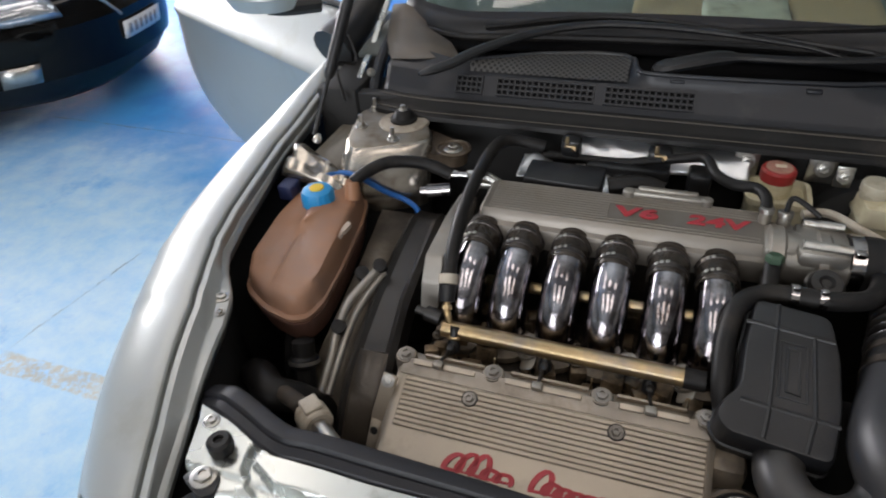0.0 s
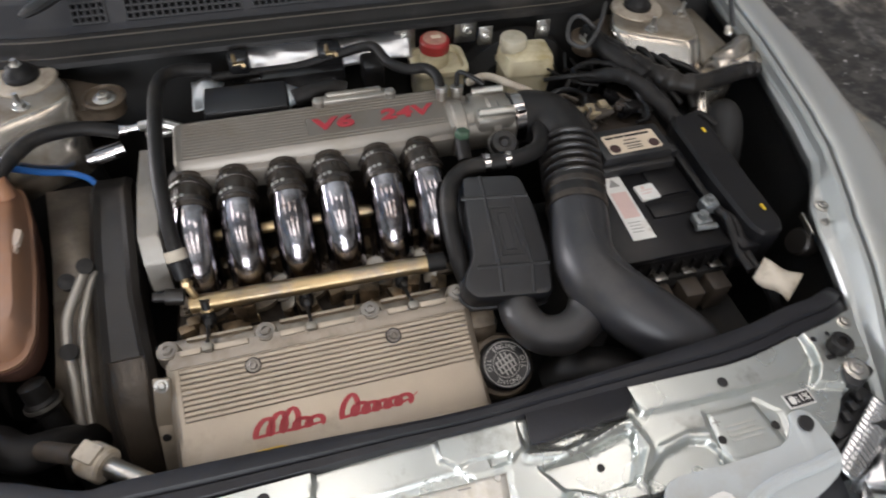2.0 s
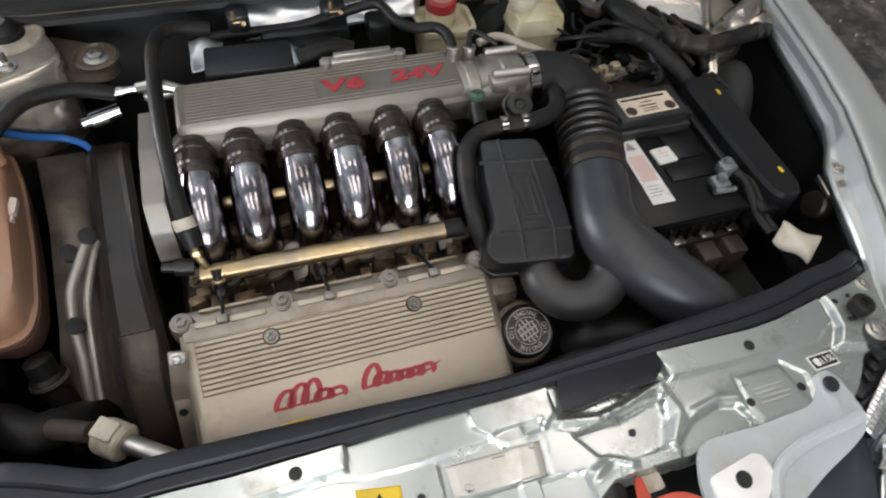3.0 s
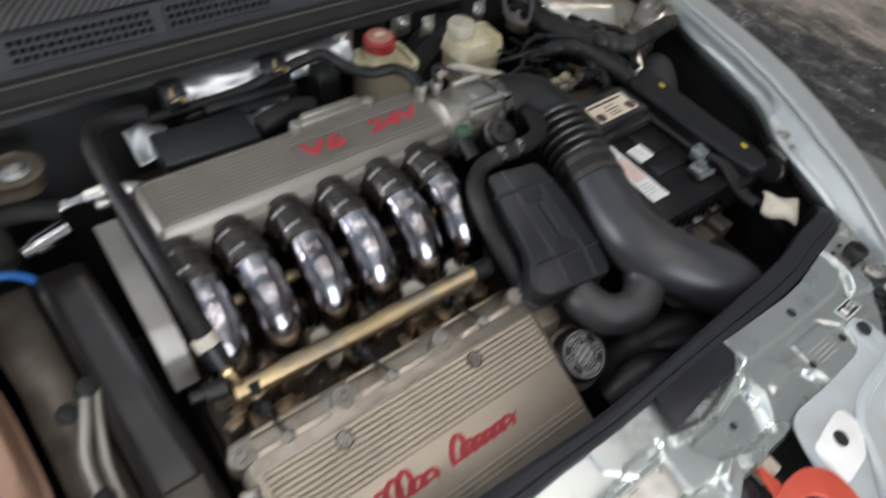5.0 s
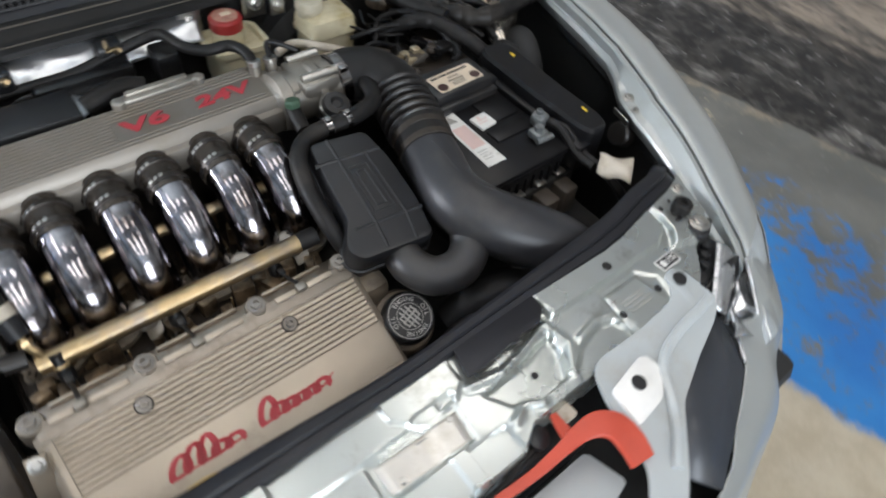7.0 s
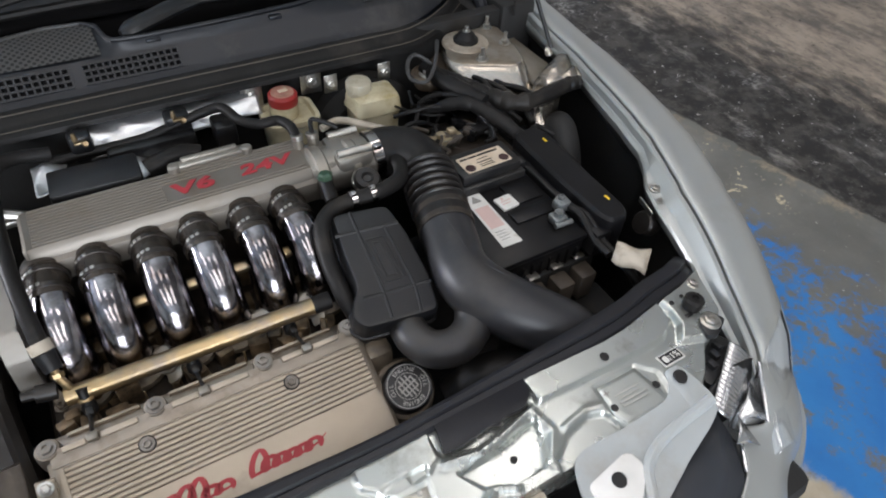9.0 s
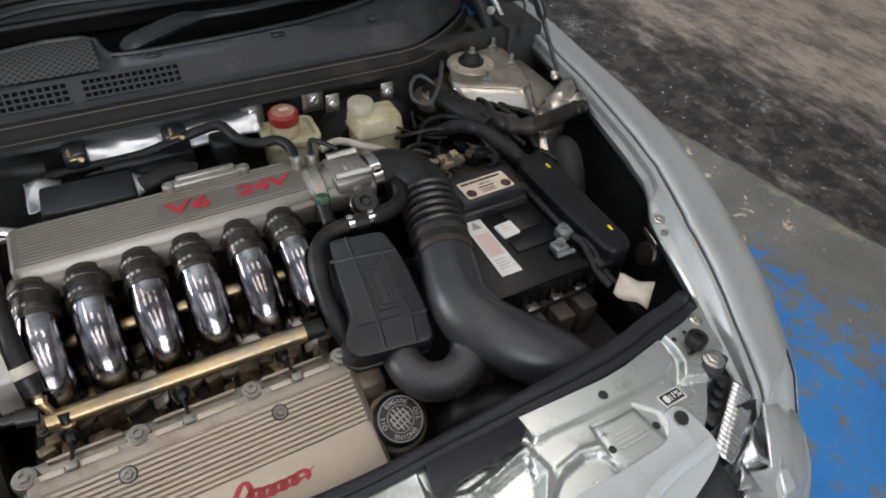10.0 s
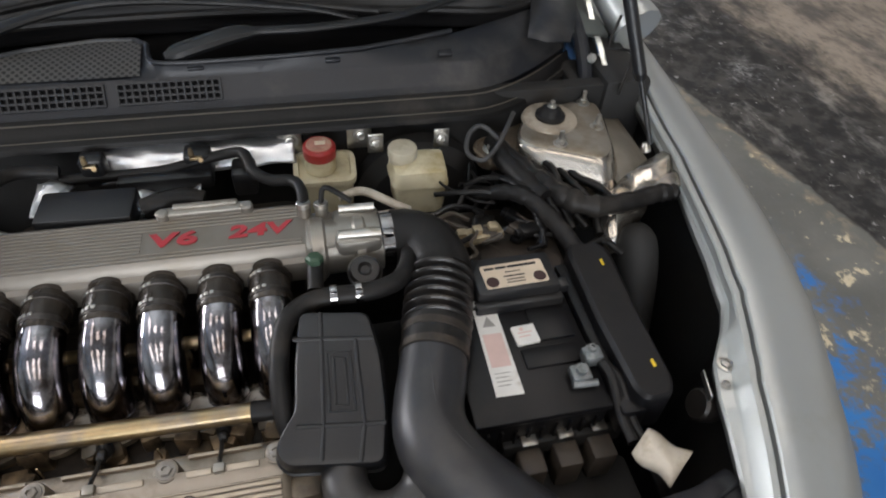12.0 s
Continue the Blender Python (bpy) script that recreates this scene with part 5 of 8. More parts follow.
def headlamp(side):

    def S(pts):
        return [(side * x, y, z) for x, y, z in pts]

    bm = B()
    rows_ = [S([(0.40, -0.335, 0.800), (0.44, -0.325, 0.802), (0.48, -0.318, 0.802), (0.52, -0.322, 0.797)]),
             S([(0.40, -0.350, 0.775), (0.44, -0.345, 0.775), (0.49, -0.340, 0.775), (0.535, -0.345, 0.77)]),
             S([(0.40, -0.40, 0.70), (0.44, -0.40, 0.70), (0.50, -0.40, 0.70), (0.56, -0.40, 0.70)])]
    grid(bm, rows_)
    lamp = part("headlamp", bm, PLASTIC, car, "headlamp with a ribbed silver reflector")
    thick(lamp, 0.004)
    bm = B()
    rows_ = []
    for k in range(33):
        t = k / 32
        d = 0.0012 * (k % 2)
        a, b, c, e = (Vector(p).lerp(Vector(q), t) for p, q in (((0.502, -0.287, 0.806), (0.400, -0.350, 0.803)), ((0.514, -0.300, 0.801), (0.408, -0.364, 0.797)), ((0.522, -0.318, 0.790), (0.420, -0.370, 0.784)), ((0.525, -0.329, 0.775), (0.428, -0.372, 0.765))))
        rows_.append(S([(v.x, v.y, v.z + d) for v in (a, b, c, e)]))
    grid(bm, rows_)
    thick(part("reflector", bm, REFLECT, lamp, "ribbed silver reflector", flat_angle=15), 0.0015)
    for tip in (((0.494, -0.344, 0.784), (0.479, -0.393, 0.766), (0.444, -0.372, 0.776), (0.470, -0.352, 0.770)), ((0.436, -0.372, 0.784), (0.448, -0.412, 0.758), (0.408, -0.398, 0.776), (0.420, -0.385, 0.762)),
                ((0.555, -0.322, 0.770), (0.520, -0.372, 0.755), (0.500, -0.338, 0.776), (0.530, -0.325, 0.764))):
        p, q, r, u = (Vector(v) for v in tip)
        bm = grid(B(), [[(side * v.x, v.y, v.z) for v in (a.lerp(b, k / 4) for k in range(5))] for a, b in ((p, q), ((p + r) / 2 + Vector((0, 0, 0.008)), (q + r) / 2 + Vector((0, 0, 0.006))), (r, r), (u, (u + r) / 2))])
        thick(part("reflector_fin", bm, REFLECT, lamp, "bright folded reflector fin", flat_angle=15), 0.0015)
    bm = grid(B(), [S([(0.400, -0.352, 0.76), (0.46, -0.32, 0.765), (0.53, -0.29, 0.765), (0.60, -0.27, 0.76)]), S([(0.410, -0.41, 0.735), (0.47, -0.40, 0.735), (0.55, -0.37, 0.73), (0.625, -0.33, 0.72)]), S([(0.415, -0.46, 0.66), (0.48, -0.455, 0.66), (0.57, -0.42, 0.655), (0.65, -0.37, 0.65)])])
    thick(part("lamp_bowl", bm, GREYPL, lamp, "pale grey inside of the headlamp"), 0.003)
    bm = tube(B(), S([(0.513, -0.332, 0.803), (0.496, -0.361, 0.789), (0.481, -0.394, 0.764)]), 0.0028, 4, 8)
    tube(bm, S([(0.440, -0.380, 0.764), (0.420, -0.404, 0.761), (0.402, -0.428, 0.757)]), 0.0030, 4, 8)
    pieces("chrome_edge", bm, REFLECT, lamp, "bright edge of the reflector")
    bm = grid(B(), [S([(0.525, -0.327, 0.772), (0.476, -0.350, 0.766), (0.428, -0.372, 0.760)]), S([(0.516, -0.334, 0.780), (0.480, -0.365, 0.764), (0.436, -0.380, 0.757)]), S([(0.506, -0.352, 0.784), (0.486, -0.388, 0.760), (0.444, -0.388, 0.754)])])
    thick(part("reflector_floor", bm, REFLECT, lamp, "pale floor of the reflector"), 0.001)
    shell = LENS_CORNER[side].copy()
    bmesh.ops.translate(shell, verts=shell.verts[:], vec=(-side * 0.002, 0.002, -0.004))
    thick(part("lamp_shell", shell, GREYPL, lamp, "pale grey shell behind the lens"), 0.001)
    ln_ = part("lens", LENS_CORNER[side], CLEAR, lamp, "clear plastic lens wrapped round the corner")
    ln_.visible_shadow = False
    thick(ln_, 0.003)


headlamp(1), headlamp(-1)


def front_carrier(side):
    """Pale plastic carrier in front of the panel, with a raised bolt boss, and the dark lamp glass before it."""
    def S(pts):
        return [(side * x, y) for x, y in pts]

    tilt = Matrix.Translation((0, -0.30, 0.8225)) @ Matrix.Rotation(radians(8), 4, "X") @ Matrix.Translation((0, 0.30, 0))
    bm = B()
    plate(bm, rounded(S([(0.186, -0.324), (0.202, -0.319), (0.270, -0.321), (0.346, -0.318), (0.3625, -0.300), (0.365, -0.288), (0.381, -0.2835), (0.393, -0.290), (0.399, -0.312), (0.404, -0.343), (0.394, -0.360), (0.368, -0.372), (0.314, -0.390), (0.285, -0.402), (0.250, -0.416),
                          (0.222, -0.442), (0.190, -0.472), (0.150, -0.502), (0.08, -0.530), (0.02, -0.535), (0.02, -0.520), (0.115, -0.478), (0.150, -0.445), (0.164, -0.405), (0.168, -0.360), (0.178, -0.335)]), 0.010), -0.004, 0.0, tilt, 0.0015)
    ob = part("lamp_carrier", bm, GREYPL, car, "pale grey plastic front carrier")
    bm = B()
    plate(bm, rounded(S([(0.180, -0.356), (0.246, -0.345), (0.256, -0.358), (0.252, -0.376), (0.228, -0.398), (0.178, -0.404)]), 0.008), 0.0, 0.004, tilt, 0.0025)
    part("boss_plate", bm, PAPER, ob)
    bm = B()
    for x, y in ((0.2165, -0.368), (0.379, -0.302)):
        lathe(bm, [(0.010, 0.003), (0.009, 0.0055), (0.001, 0.0055)], tilt @ Matrix.Translation((side * x, y, 0)), 14)
    pieces("boss_stud", bm, BLACKINK, ob)
    bm = B()
    tube(bm, [tilt @ Vector((side * x, y, 0.001)) for x, y in ((0.396, -0.344), (0.367, -0.348), (0.325, -0.351), (0.286, -0.359), (0.258, -0.374), (0.240, -0.402), (0.214, -0.432), (0.180, -0.462))], 0.0075, 5, 10)
    part("carrier_rib", bm, GREYPL, ob)
    bm = B()
    grid(bm, [[(side * x, y, z) for x, y, z in row] for row in (
        ((0.402, -0.356, 0.796), (0.410, -0.376, 0.780), (0.418, -0.392, 0.762)),
        ((0.306, -0.388, 0.796), (0.360, -0.412, 0.776), (0.394, -0.434, 0.755)),
        ((0.246, -0.412, 0.792), (0.285, -0.444, 0.772), (0.314, -0.474, 0.752)),
        ((0.190, -0.468, 0.782), (0.212, -0.490, 0.766), (0.235, -0.510, 0.750)))])
    thick(part("lamp_glass", bm, HEADBLACK, car, "dark glossy lamp glass"), 0.004)
    # opaque silver corner rows stand in for the clear lens and its bowl
    bm = B()
    smooth_grid(bm, [[(side * x, y, z) for x, y, z in row] for row in (
        ((0.512, -0.334, 0.800), (0.562, -0.342, 0.780), (0.598, -0.362, 0.740), (0.612, -0.378, 0.69), (0.618, -0.386, 0.64)),
        ((0.496, -0.362, 0.786), (0.520, -0.382, 0.772), (0.550, -0.410, 0.735), (0.566, -0.424, 0.69), (0.572, -0.430, 0.64)),
        ((0.481, -0.393, 0.762), (0.494, -0.405, 0.754), (0.512, -0.425, 0.732), (0.522, -0.444, 0.69), (0.526, -0.450, 0.64)),
        ((0.440, -0.384, 0.762), (0.458, -0.412, 0.752), (0.476, -0.440, 0.73), (0.484, -0.466, 0.69), (0.488, -0.474, 0.64)),
        ((0.402, -0.430, 0.755), (0.415, -0.445, 0.748), (0.425, -0.475, 0.73), (0.430, -0.500, 0.69), (0.432, -0.506, 0.64)),
        ((0.316, -0.474, 0.752), (0.322, -0.487, 0.745), (0.328, -0.507, 0.73), (0.332, -0.527, 0.69), (0.334, -0.532, 0.64)),
        ((0.235, -0.510, 0.750), (0.238, -0.520, 0.742), (0.240, -0.532, 0.73), (0.242, -0.548, 0.69), (0.243, -0.553, 0.64)),
        ((0.0, -0.545, 0.745), (0.0, -0.552, 0.738), (0.0, -0.562, 0.725), (0.0, -0.572, 0.69), (0.0, -0.577, 0.64)))])
    thick(part("nose_panel", bm, PAINT, car, "silver nose panel, its corner standing in for the lamp lens"), 0.003)


front_carrier(1), front_carrier(-1)

# bumper with its dark rubbing strip
NOSE_X = [0.0, 0.216, 0.310, 0.385, 0.440, 0.508, 0.568, 0.622, 0.660, 0.688, 0.735, 0.790]
NOSE_Y = [-0.572, -0.545, -0.526, -0.508, -0.490, -0.466, -0.446, -0.412, -0.370, -0.320, -0.215, -0.10]


def nose_curve(a):
    """Plan of the nose: a from -1 to 1 across the car."""
    k = abs(a) ** 0.8 * (len(NOSE_X) - 1)
    x, y = (float(np.interp(k, range(len(NOSE_X)), c)) for c in (NOSE_X, NOSE_Y))
    return (x if a > 0 else -x), y


bm = B()
rows_ = []
for z, o in ((0.665, 0.02), (0.66, 0.003), (0.65, -0.004), (0.56, -0.012), (0.50, -0.02), (0.40, 0.0), (0.30, 0.03), (0.22, 0.10)):
    row = []
    for a in np.linspace(-1, 1, 49):
        x, y = nose_curve(float(a))
        row.append((x * (1 - o * 0.25), y + o * (1 - 0.6 * abs(a)), z))
    rows_.append(row)
grid(bm, rows_)
bumper = part("bumper", bm, PAINT, car, "silver front bumper")
thick(bumper, 0.004)
bm = B()
tube(bm, [(nose_curve(float(a))[0] * 1.004, nose_curve(float(a))[1] - 0.004, 0.615) for a in np.linspace(-1, 1, 65)], 0.008, 2, 8)
part("rubbing_strip", bm, RUBBER, bumper)

bm = B()
box(bm, (0, -0.395, 0.50), (1.04, 0.17, 0.42), 0.02)
box(bm, (0, -0.49, 0.52), (0.66, 0.06, 0.36), 0.02)
part("radiator_pack", bm, SHADE, car, "dark radiator and crossmember")
bm = B()
plate(bm, rounded([(0.122, -0.382), (0.136, -0.434), (0.108, -0.440), (0.075, -0.468), (0.0, -0.512), (-0.075, -0.468), (-0.108, -0.440), (-0.136, -0.434), (-0.122, -0.382)], 0.006), 0.772, 0.778, None, 0.002)
part("grille_shell", bm, GREYPL, car, "pale flat top of the radiator grille")

# bonnet lock and its orange lever, in the gap at the middle of the front
lock = thing("bonnet_lock", (0.05, -0.355, 0.72), "black bonnet lock mechanism behind the grille", "lock")
bm = B()
box(bm, (0.03, -0.352, 0.755), (0.24, 0.040, 0.05), 0.006)
part("lock_plate", bm, PLASTIC, lock)
bm = B()
box(bm, (0.045, -0.345, 0.785), (0.05, 0.026, 0.03), 0.005)
part("lock_housing", bm, RUBBER, lock)
bm = B()
lathe(bm, [(0.012, 0), (0.014, 0.003), (0.014, 0.010), (0.009, 0.013), (0.001, 0.013)], frame_at((0.075, -0.340, 0.800), (0.2, -0.3, 0.9)), 18)
part("lock_pivot", bm, PLASTIC, lock)
bm = B()
box(bm, (0.120, -0.340, 0.802), (0.030, 0.018, 0.012), 0.003)
part("lock_tab", bm, TAPE, lock, "cream plastic tab")
for k, pts in enumerate(([(-0.04, -0.352, 0.785), (0.0, -0.358, 0.795), (0.04, -0.350, 0.80), (0.08, -0.345, 0.798)], [(-0.08, -0.340, 0.79), (-0.03, -0.345, 0.80), (0.03, -0.337, 0.795)])):
    part("lock_rod", tube(B(), pts, 0.0045, 5, 8), RUBBER, lock)


def lever_strip(rows_, h):
    loops = []
    for i, (p, w) in enumerate(rows_):
        t = (rows_[min(i + 1, len(rows_) - 1)][0] - rows_[max(i - 1, 0)][0]).normalized()
        s = t.cross(Vector((0, 0, 1))).normalized()
        u = s.cross(t)
        loops.append([p + s * (w * a) + u * (h * b) for a, b in ((-0.9, -1), (0.9, -1), (1, -0.6), (1, 0.6), (0.9, 1), (-0.9, 1), (-1, 0.6), (-1, -0.6))])
    return rings(B(), loops)


lever = thing("release_lever", (0.05, -0.365, 0.79), "orange-red plastic bonnet release lever", "lever")
path_ = spline([(-0.004, -0.364, 0.800), (0.045, -0.369, 0.808), (0.085, -0.369, 0.815), (0.112, -0.369, 0.820), (0.134, -0.374, 0.822), (0.149, -0.389, 0.822), (0.151, -0.411, 0.818), (0.149, -0.431, 0.810)], 5)
wid = [0.005, 0.006, 0.0075, 0.0105, 0.0145, 0.0175, 0.0175, 0.016]
part("lever_arm", lever_strip([(p, float(np.interp(i / (len(path_) - 1), np.linspace(0, 1, 8), wid))) for i, p in enumerate(path_)], 0.004), ORANGE, lever)
part("lever_prong", lever_strip([(Vector((0.106, -0.334, 0.812)), 0.004), (Vector((0.103, -0.346, 0.815)), 0.006), (Vector((0.100, -0.362, 0.817)), 0.008)], 0.003), ORANGE, lever)
# ---------------------------------------------------------------- the V6 engine
engine = thing("engine", (-0.12, 0.12, 0.35), "transverse V6 petrol engine with six chromed intake runners", "engine")
RUN_X = [-0.299, -0.234, -0.163, -0.096, -0.023, 0.042]


def cov(x, v, h=0.0):
    """A point on the sloping face of the cam cover: along it, down it, above it."""
    return Vector((x, -0.012 - 0.906 * v - 0.423 * h, 0.800 - 0.423 * v + 0.906 * h))


COV_N = Vector((0, -0.423, 0.906))

# block and heads: dark grimy masses under everything
for name_, c_, s_, r_ in (("engine_block", (-0.13, 0.10, 0.60), (0.46, 0.42, 0.22), 0.02), ("intake_valley", (-0.13, 0.09, 0.70), (0.44, 0.20, 0.06), 0.012),
                         ("front_head", (-0.14, -0.07, 0.655), (0.40, 0.20, 0.09), 0.01), ("rear_head", (-0.12, 0.36, 0.74), (0.42, 0.16, 0.14), 0.02)):
    bm = B()
    box(bm, c_, s_, r_)
    part(name_, bm, GRIME, engine, "oily dark metal")
random.seed(5)
bm = B()
for k in range(70):
    x, y = random.uniform(-0.33, 0.05), random.uniform(0.03, 0.215)
    s = random.uniform(0.010, 0.030)
    box(bm, (x, y, 0.735 + random.uniform(-0.01, 0.018)), (s, s * random.uniform(0.6, 1.4), random.uniform(0.02, 0.045)), 0.003,
        Matrix.Translation((x, y, 0)) @ Matrix.Rotation(random.uniform(-0.4, 0.4), 4, "Z") @ Matrix.Translation((-x, -y, 0)))
tagged(part("intake_casting", bm, OILY, engine, "brown dusty intake castings between the heads"), kind="stuff")
bm = B()
for k, x in enumerate(RUN_X):
    lathe(bm, [(0.032, 0.0), (0.034, 0.006), (0.034, 0.014), (0.026, 0.016)], frame_at((x, 0.098, 0.742), (0, -0.1, 1)) @ Matrix.Diagonal((1.15, 1, 1, 1)), 20)
    for s in (-1, 1):
        bolt(bm, (x + s * 0.030, 0.095 + 0.016 * s, 0.757), (0, 0, 1), 0.006, 0.007)
pieces("runner_flange", bm, GRIME2, engine, "dusty runner flange")
bm = B()
for x in (RUN_X[1], RUN_X[3], RUN_X[4]):
    m = frame_at((x + 0.038, 0.086, 0.762), (-0.35, -0.50, 0.79))
    lathe(bm, [(0.0205, -0.004), (0.0205, 0.002), (0.018, 0.0038), (0.009, 0.0042), (0.0085, 0.002), (0.001, 0.002)], m, 22)
    plate(bm, rounded([(-0.006, -0.034), (0.014, -0.030), (0.019, -0.006), (-0.004, -0.012)], 0.004), -0.003, 0.0012, m, 0.0006)
pieces("flange_tab", bm, CAST, engine, "bright bare cast lug")

# cam cover
sec = [(0.024, 0.742), (0.024, 0.772), (0.018, 0.776), (-0.006, 0.778), (-0.009, 0.795), (-0.013, 0.8005)]
for v in np.linspace(0.010, 0.183, 14):
    q = cov(0, float(v))
    sec.append((q.y, q.z))
sec += [(-0.187, 0.716), (-0.193, 0.700), (-0.193, 0.66), (0.024, 0.66)]
bm = B()
rings(bm, [[(x, y + dy * (y < -0.1), z - dz) for y, z in sec] for x, dy, dz in ((-0.349, 0.006, 0.008), (-0.343, 0.001, 0.002), (-0.336, 0, 0), (0.036, 0, 0), (0.044, 0.001, 0.002), (0.050, 0.006, 0.008))])
cover = part("cam_cover", bm, COVER, engine, "pale ribbed cam cover with a red emblem")
bm = B()
for k in range(10):
    v = 0.024 + 0.0066 * k
    m = frame_at(cov(-0.146, v + 0.0022), COV_N)
    box(bm, (0, 0, 0.0008), (0.372, 0.0048, 0.0026), 0.0007, m, 1)
for k in range(3):
    m = frame_at(cov(-0.146, 0.150 + 0.0066 * k), COV_N)
    box(bm, (0, 0, 0.0006), (0.372, 0.0040, 0.0022), 0.0008, m, 1)
pieces("cover_rib", bm, COVER, cover)
# lands between ribs, darker than the cover
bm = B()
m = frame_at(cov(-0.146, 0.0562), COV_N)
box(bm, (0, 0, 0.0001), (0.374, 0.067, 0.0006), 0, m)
part("rib_ground", bm, GROOVE, cover, "darker blotched grooves between the ribs")
bm = B()
box(bm, (0, 0, 0.0006), (0.386, 0.022, 0.0026), 0.001, frame_at(cov(-0.150, 0.0105), COV_N))
part("cover_shoulder", bm, COVER_DARK, cover, "bare grey shoulder above the ribs")
bm = B()
box(bm, (-0.15, 0.006, 0.773), (0.402, 0.030, 0.010), 0.003)
for x in (-0.343, -0.222, -0.084, 0.037):
    lathe(bm, [(0.0155, -0.004), (0.0145, 0.022), (0.0130, 0.0255), (0.008, 0.0255)], frame_at((x, -0.005, 0.776), (0, -0.1, 1)), 18)
part("cover_flange", bm, COVER_DARK, cover, "grey cast flange")
bm = B()
for x0, x1 in ((-0.328, -0.302), (-0.286, -0.244), (-0.204, -0.171), (-0.155, -0.107), (-0.062, -0.034), (-0.018, 0.018)):
    m = frame_at(cov((x0 + x1) / 2, 0.0035), COV_N)
    box(bm, (0, 0, 0.0025), (x1 - x0, 0.0075, 0.0055), 0.0016, m, 2)
pieces("cast_ridge", bm, COVER, cover)
bm = B()
for x0, x1 in ((-0.325, -0.240), (-0.204, -0.102), (-0.066, 0.019)):
    box(bm, ((x0 + x1) / 2, 0.0165, 0.7795), (x1 - x0, 0.0050, 0.0060), 0.0016)
pieces("flange_lip", bm, COVER, cover)
bm = B()
for x in (-0.343, -0.222, -0.084, 0.037):
    bolt(bm, (x, -0.0075, 0.8012), (0, -0.1, 1), 0.0075, 0.006)
for x in (-0.243, -0.061):
    bolt(bm, cov(x, 0.036, 0.002), COV_N, 0.0060, 0.007)
pieces("cover_bolt", bm, HOUSING, cover, "dull steel bolt")
bm = B()
for x in (-0.343, -0.222, -0.084, 0.037):
    lathe(bm, [(0.0100, 0), (0.0100, 0.0012), (0.006, 0.0012)], frame_at((x, -0.0075, 0.8010), (0, -0.1, 1)), 18)
for x in (-0.243, -0.061):
    lathe(bm, [(0.0105, 0), (0.0105, 0.0026), (0.0100, 0.0030), (0.006, 0.0030)], frame_at(cov(x, 0.036), COV_N), 18)
pieces("bolt_seal", bm, RUBBER, cover)

# red emblem: two plain slanted ribbons of short bars on a swelling band
bm = B()
base = frame_at(cov(-0.150, 0.117), COV_N)


def ribbon(x0, x1, low, high, n=26):
    """A plain slanted band whose upper and lower edges swell and sink."""
    lo_, hi_ = [], []
    for i in range(n + 1):
        t = i / n
        x = x0 + (x1 - x0) * t
        for rows2, f in ((lo_, low), (hi_, high)):
            y = float(np.interp(t, np.linspace(0, 1, len(f)), f))
            rows2.append((x + 0.35 * y, y))
    plate(bm, lo_ + hi_[::-1], 0.0, 0.0016, base)


ribbon(-0.100, -0.016, [-0.0095, -0.0095, -0.0085, -0.0085, -0.0095, -0.010, -0.0085, -0.0085, -0.007], [-0.006, -0.0055, -0.0060, -0.0060, -0.0055, -0.0060, -0.0055, -0.0055, -0.005])
ribbon(0.004, 0.104, [-0.0095, -0.009, -0.0085, -0.009, -0.0085, -0.009, -0.0085, -0.006, 0.002], [-0.006, -0.0055, -0.0055, -0.006, -0.0055, -0.006, -0.0055, -0.003, 0.0035])


def loops_of(x0, x1, n, tall, wide):
    """A chain of plain slanted loops, each as tall as its place in the list says."""
    pts = []
    for i in range(n * 14 + 1):
        t = i / (n * 14)
        h = float(np.interp(t * n - 0.5, range(n), tall))
        a = 2 * math.pi * t * n
        y = -0.008 + h * (0.5 - 0.5 * math.cos(a))
        pts.append((x0 + (x1 - x0) * t - wide * math.sin(a) + 0.35 * y, y))
    rows2 = []
    for i, p in enumerate(pts):
        q0, q1 = pts[max(i - 1, 0)], pts[min(i + 1, len(pts) - 1)]
        d = Vector((q1[0] - q0[0], q1[1] - q0[1])).normalized()
        w = 0.0021 + 0.0017 * abs(d.y)
        rows2.append([base @ Vector((p[0] - d.y * w, p[1] + d.x * w, 0.0)), base @ Vector((p[0] - d.y * w, p[1] + d.x * w, 0.0018)), base @ Vector((p[0] + d.y * w, p[1] - d.x * w, 0.0018)), base @ Vector((p[0] + d.y * w, p[1] - d.x * w, 0.0))])
    grid(bm, rows2)


loops_of(-0.100, -0.020, 5, (0.020, 0.024, 0.026, 0.011, 0.010), 0.0055)
loops_of(0.008, 0.094, 6, (0.026, 0.013, 0.011, 0.010, 0.010, 0.011), 0.0060)
part("red_emblem", bm, REDPAINT, cover, "faded red emblem of slanted loops", smooth=False)

# filler neck and cap at the end of the cover
bm = B()
cap_m = frame_at((0.081, -0.105, 0.7505), COV_N, (0.93, 0.36, 0))
box(bm, (0.066, -0.03, 0.755), (0.044, 0.060, 0.05), 0.016)
lathe(bm, [(0.046, -0.06), (0.046, -0.024), (0.042, -0.017), (0.03, -0.015)], cap_m, 28)
part("filler_neck", bm, GRIME2, cover, "cast oil filler neck")
bm = B()
lathe(bm, [(0.0355, -0.020), (0.0365, -0.004), (0.035, 0.004), (0.0328, 0.0068), (0.0318, 0.0055), (0.002, 0.0055)], cap_m, 36)
cap = part("oil_cap", bm, PLASTIC, cover, "round black oil filler cap with white print")
bm = B()


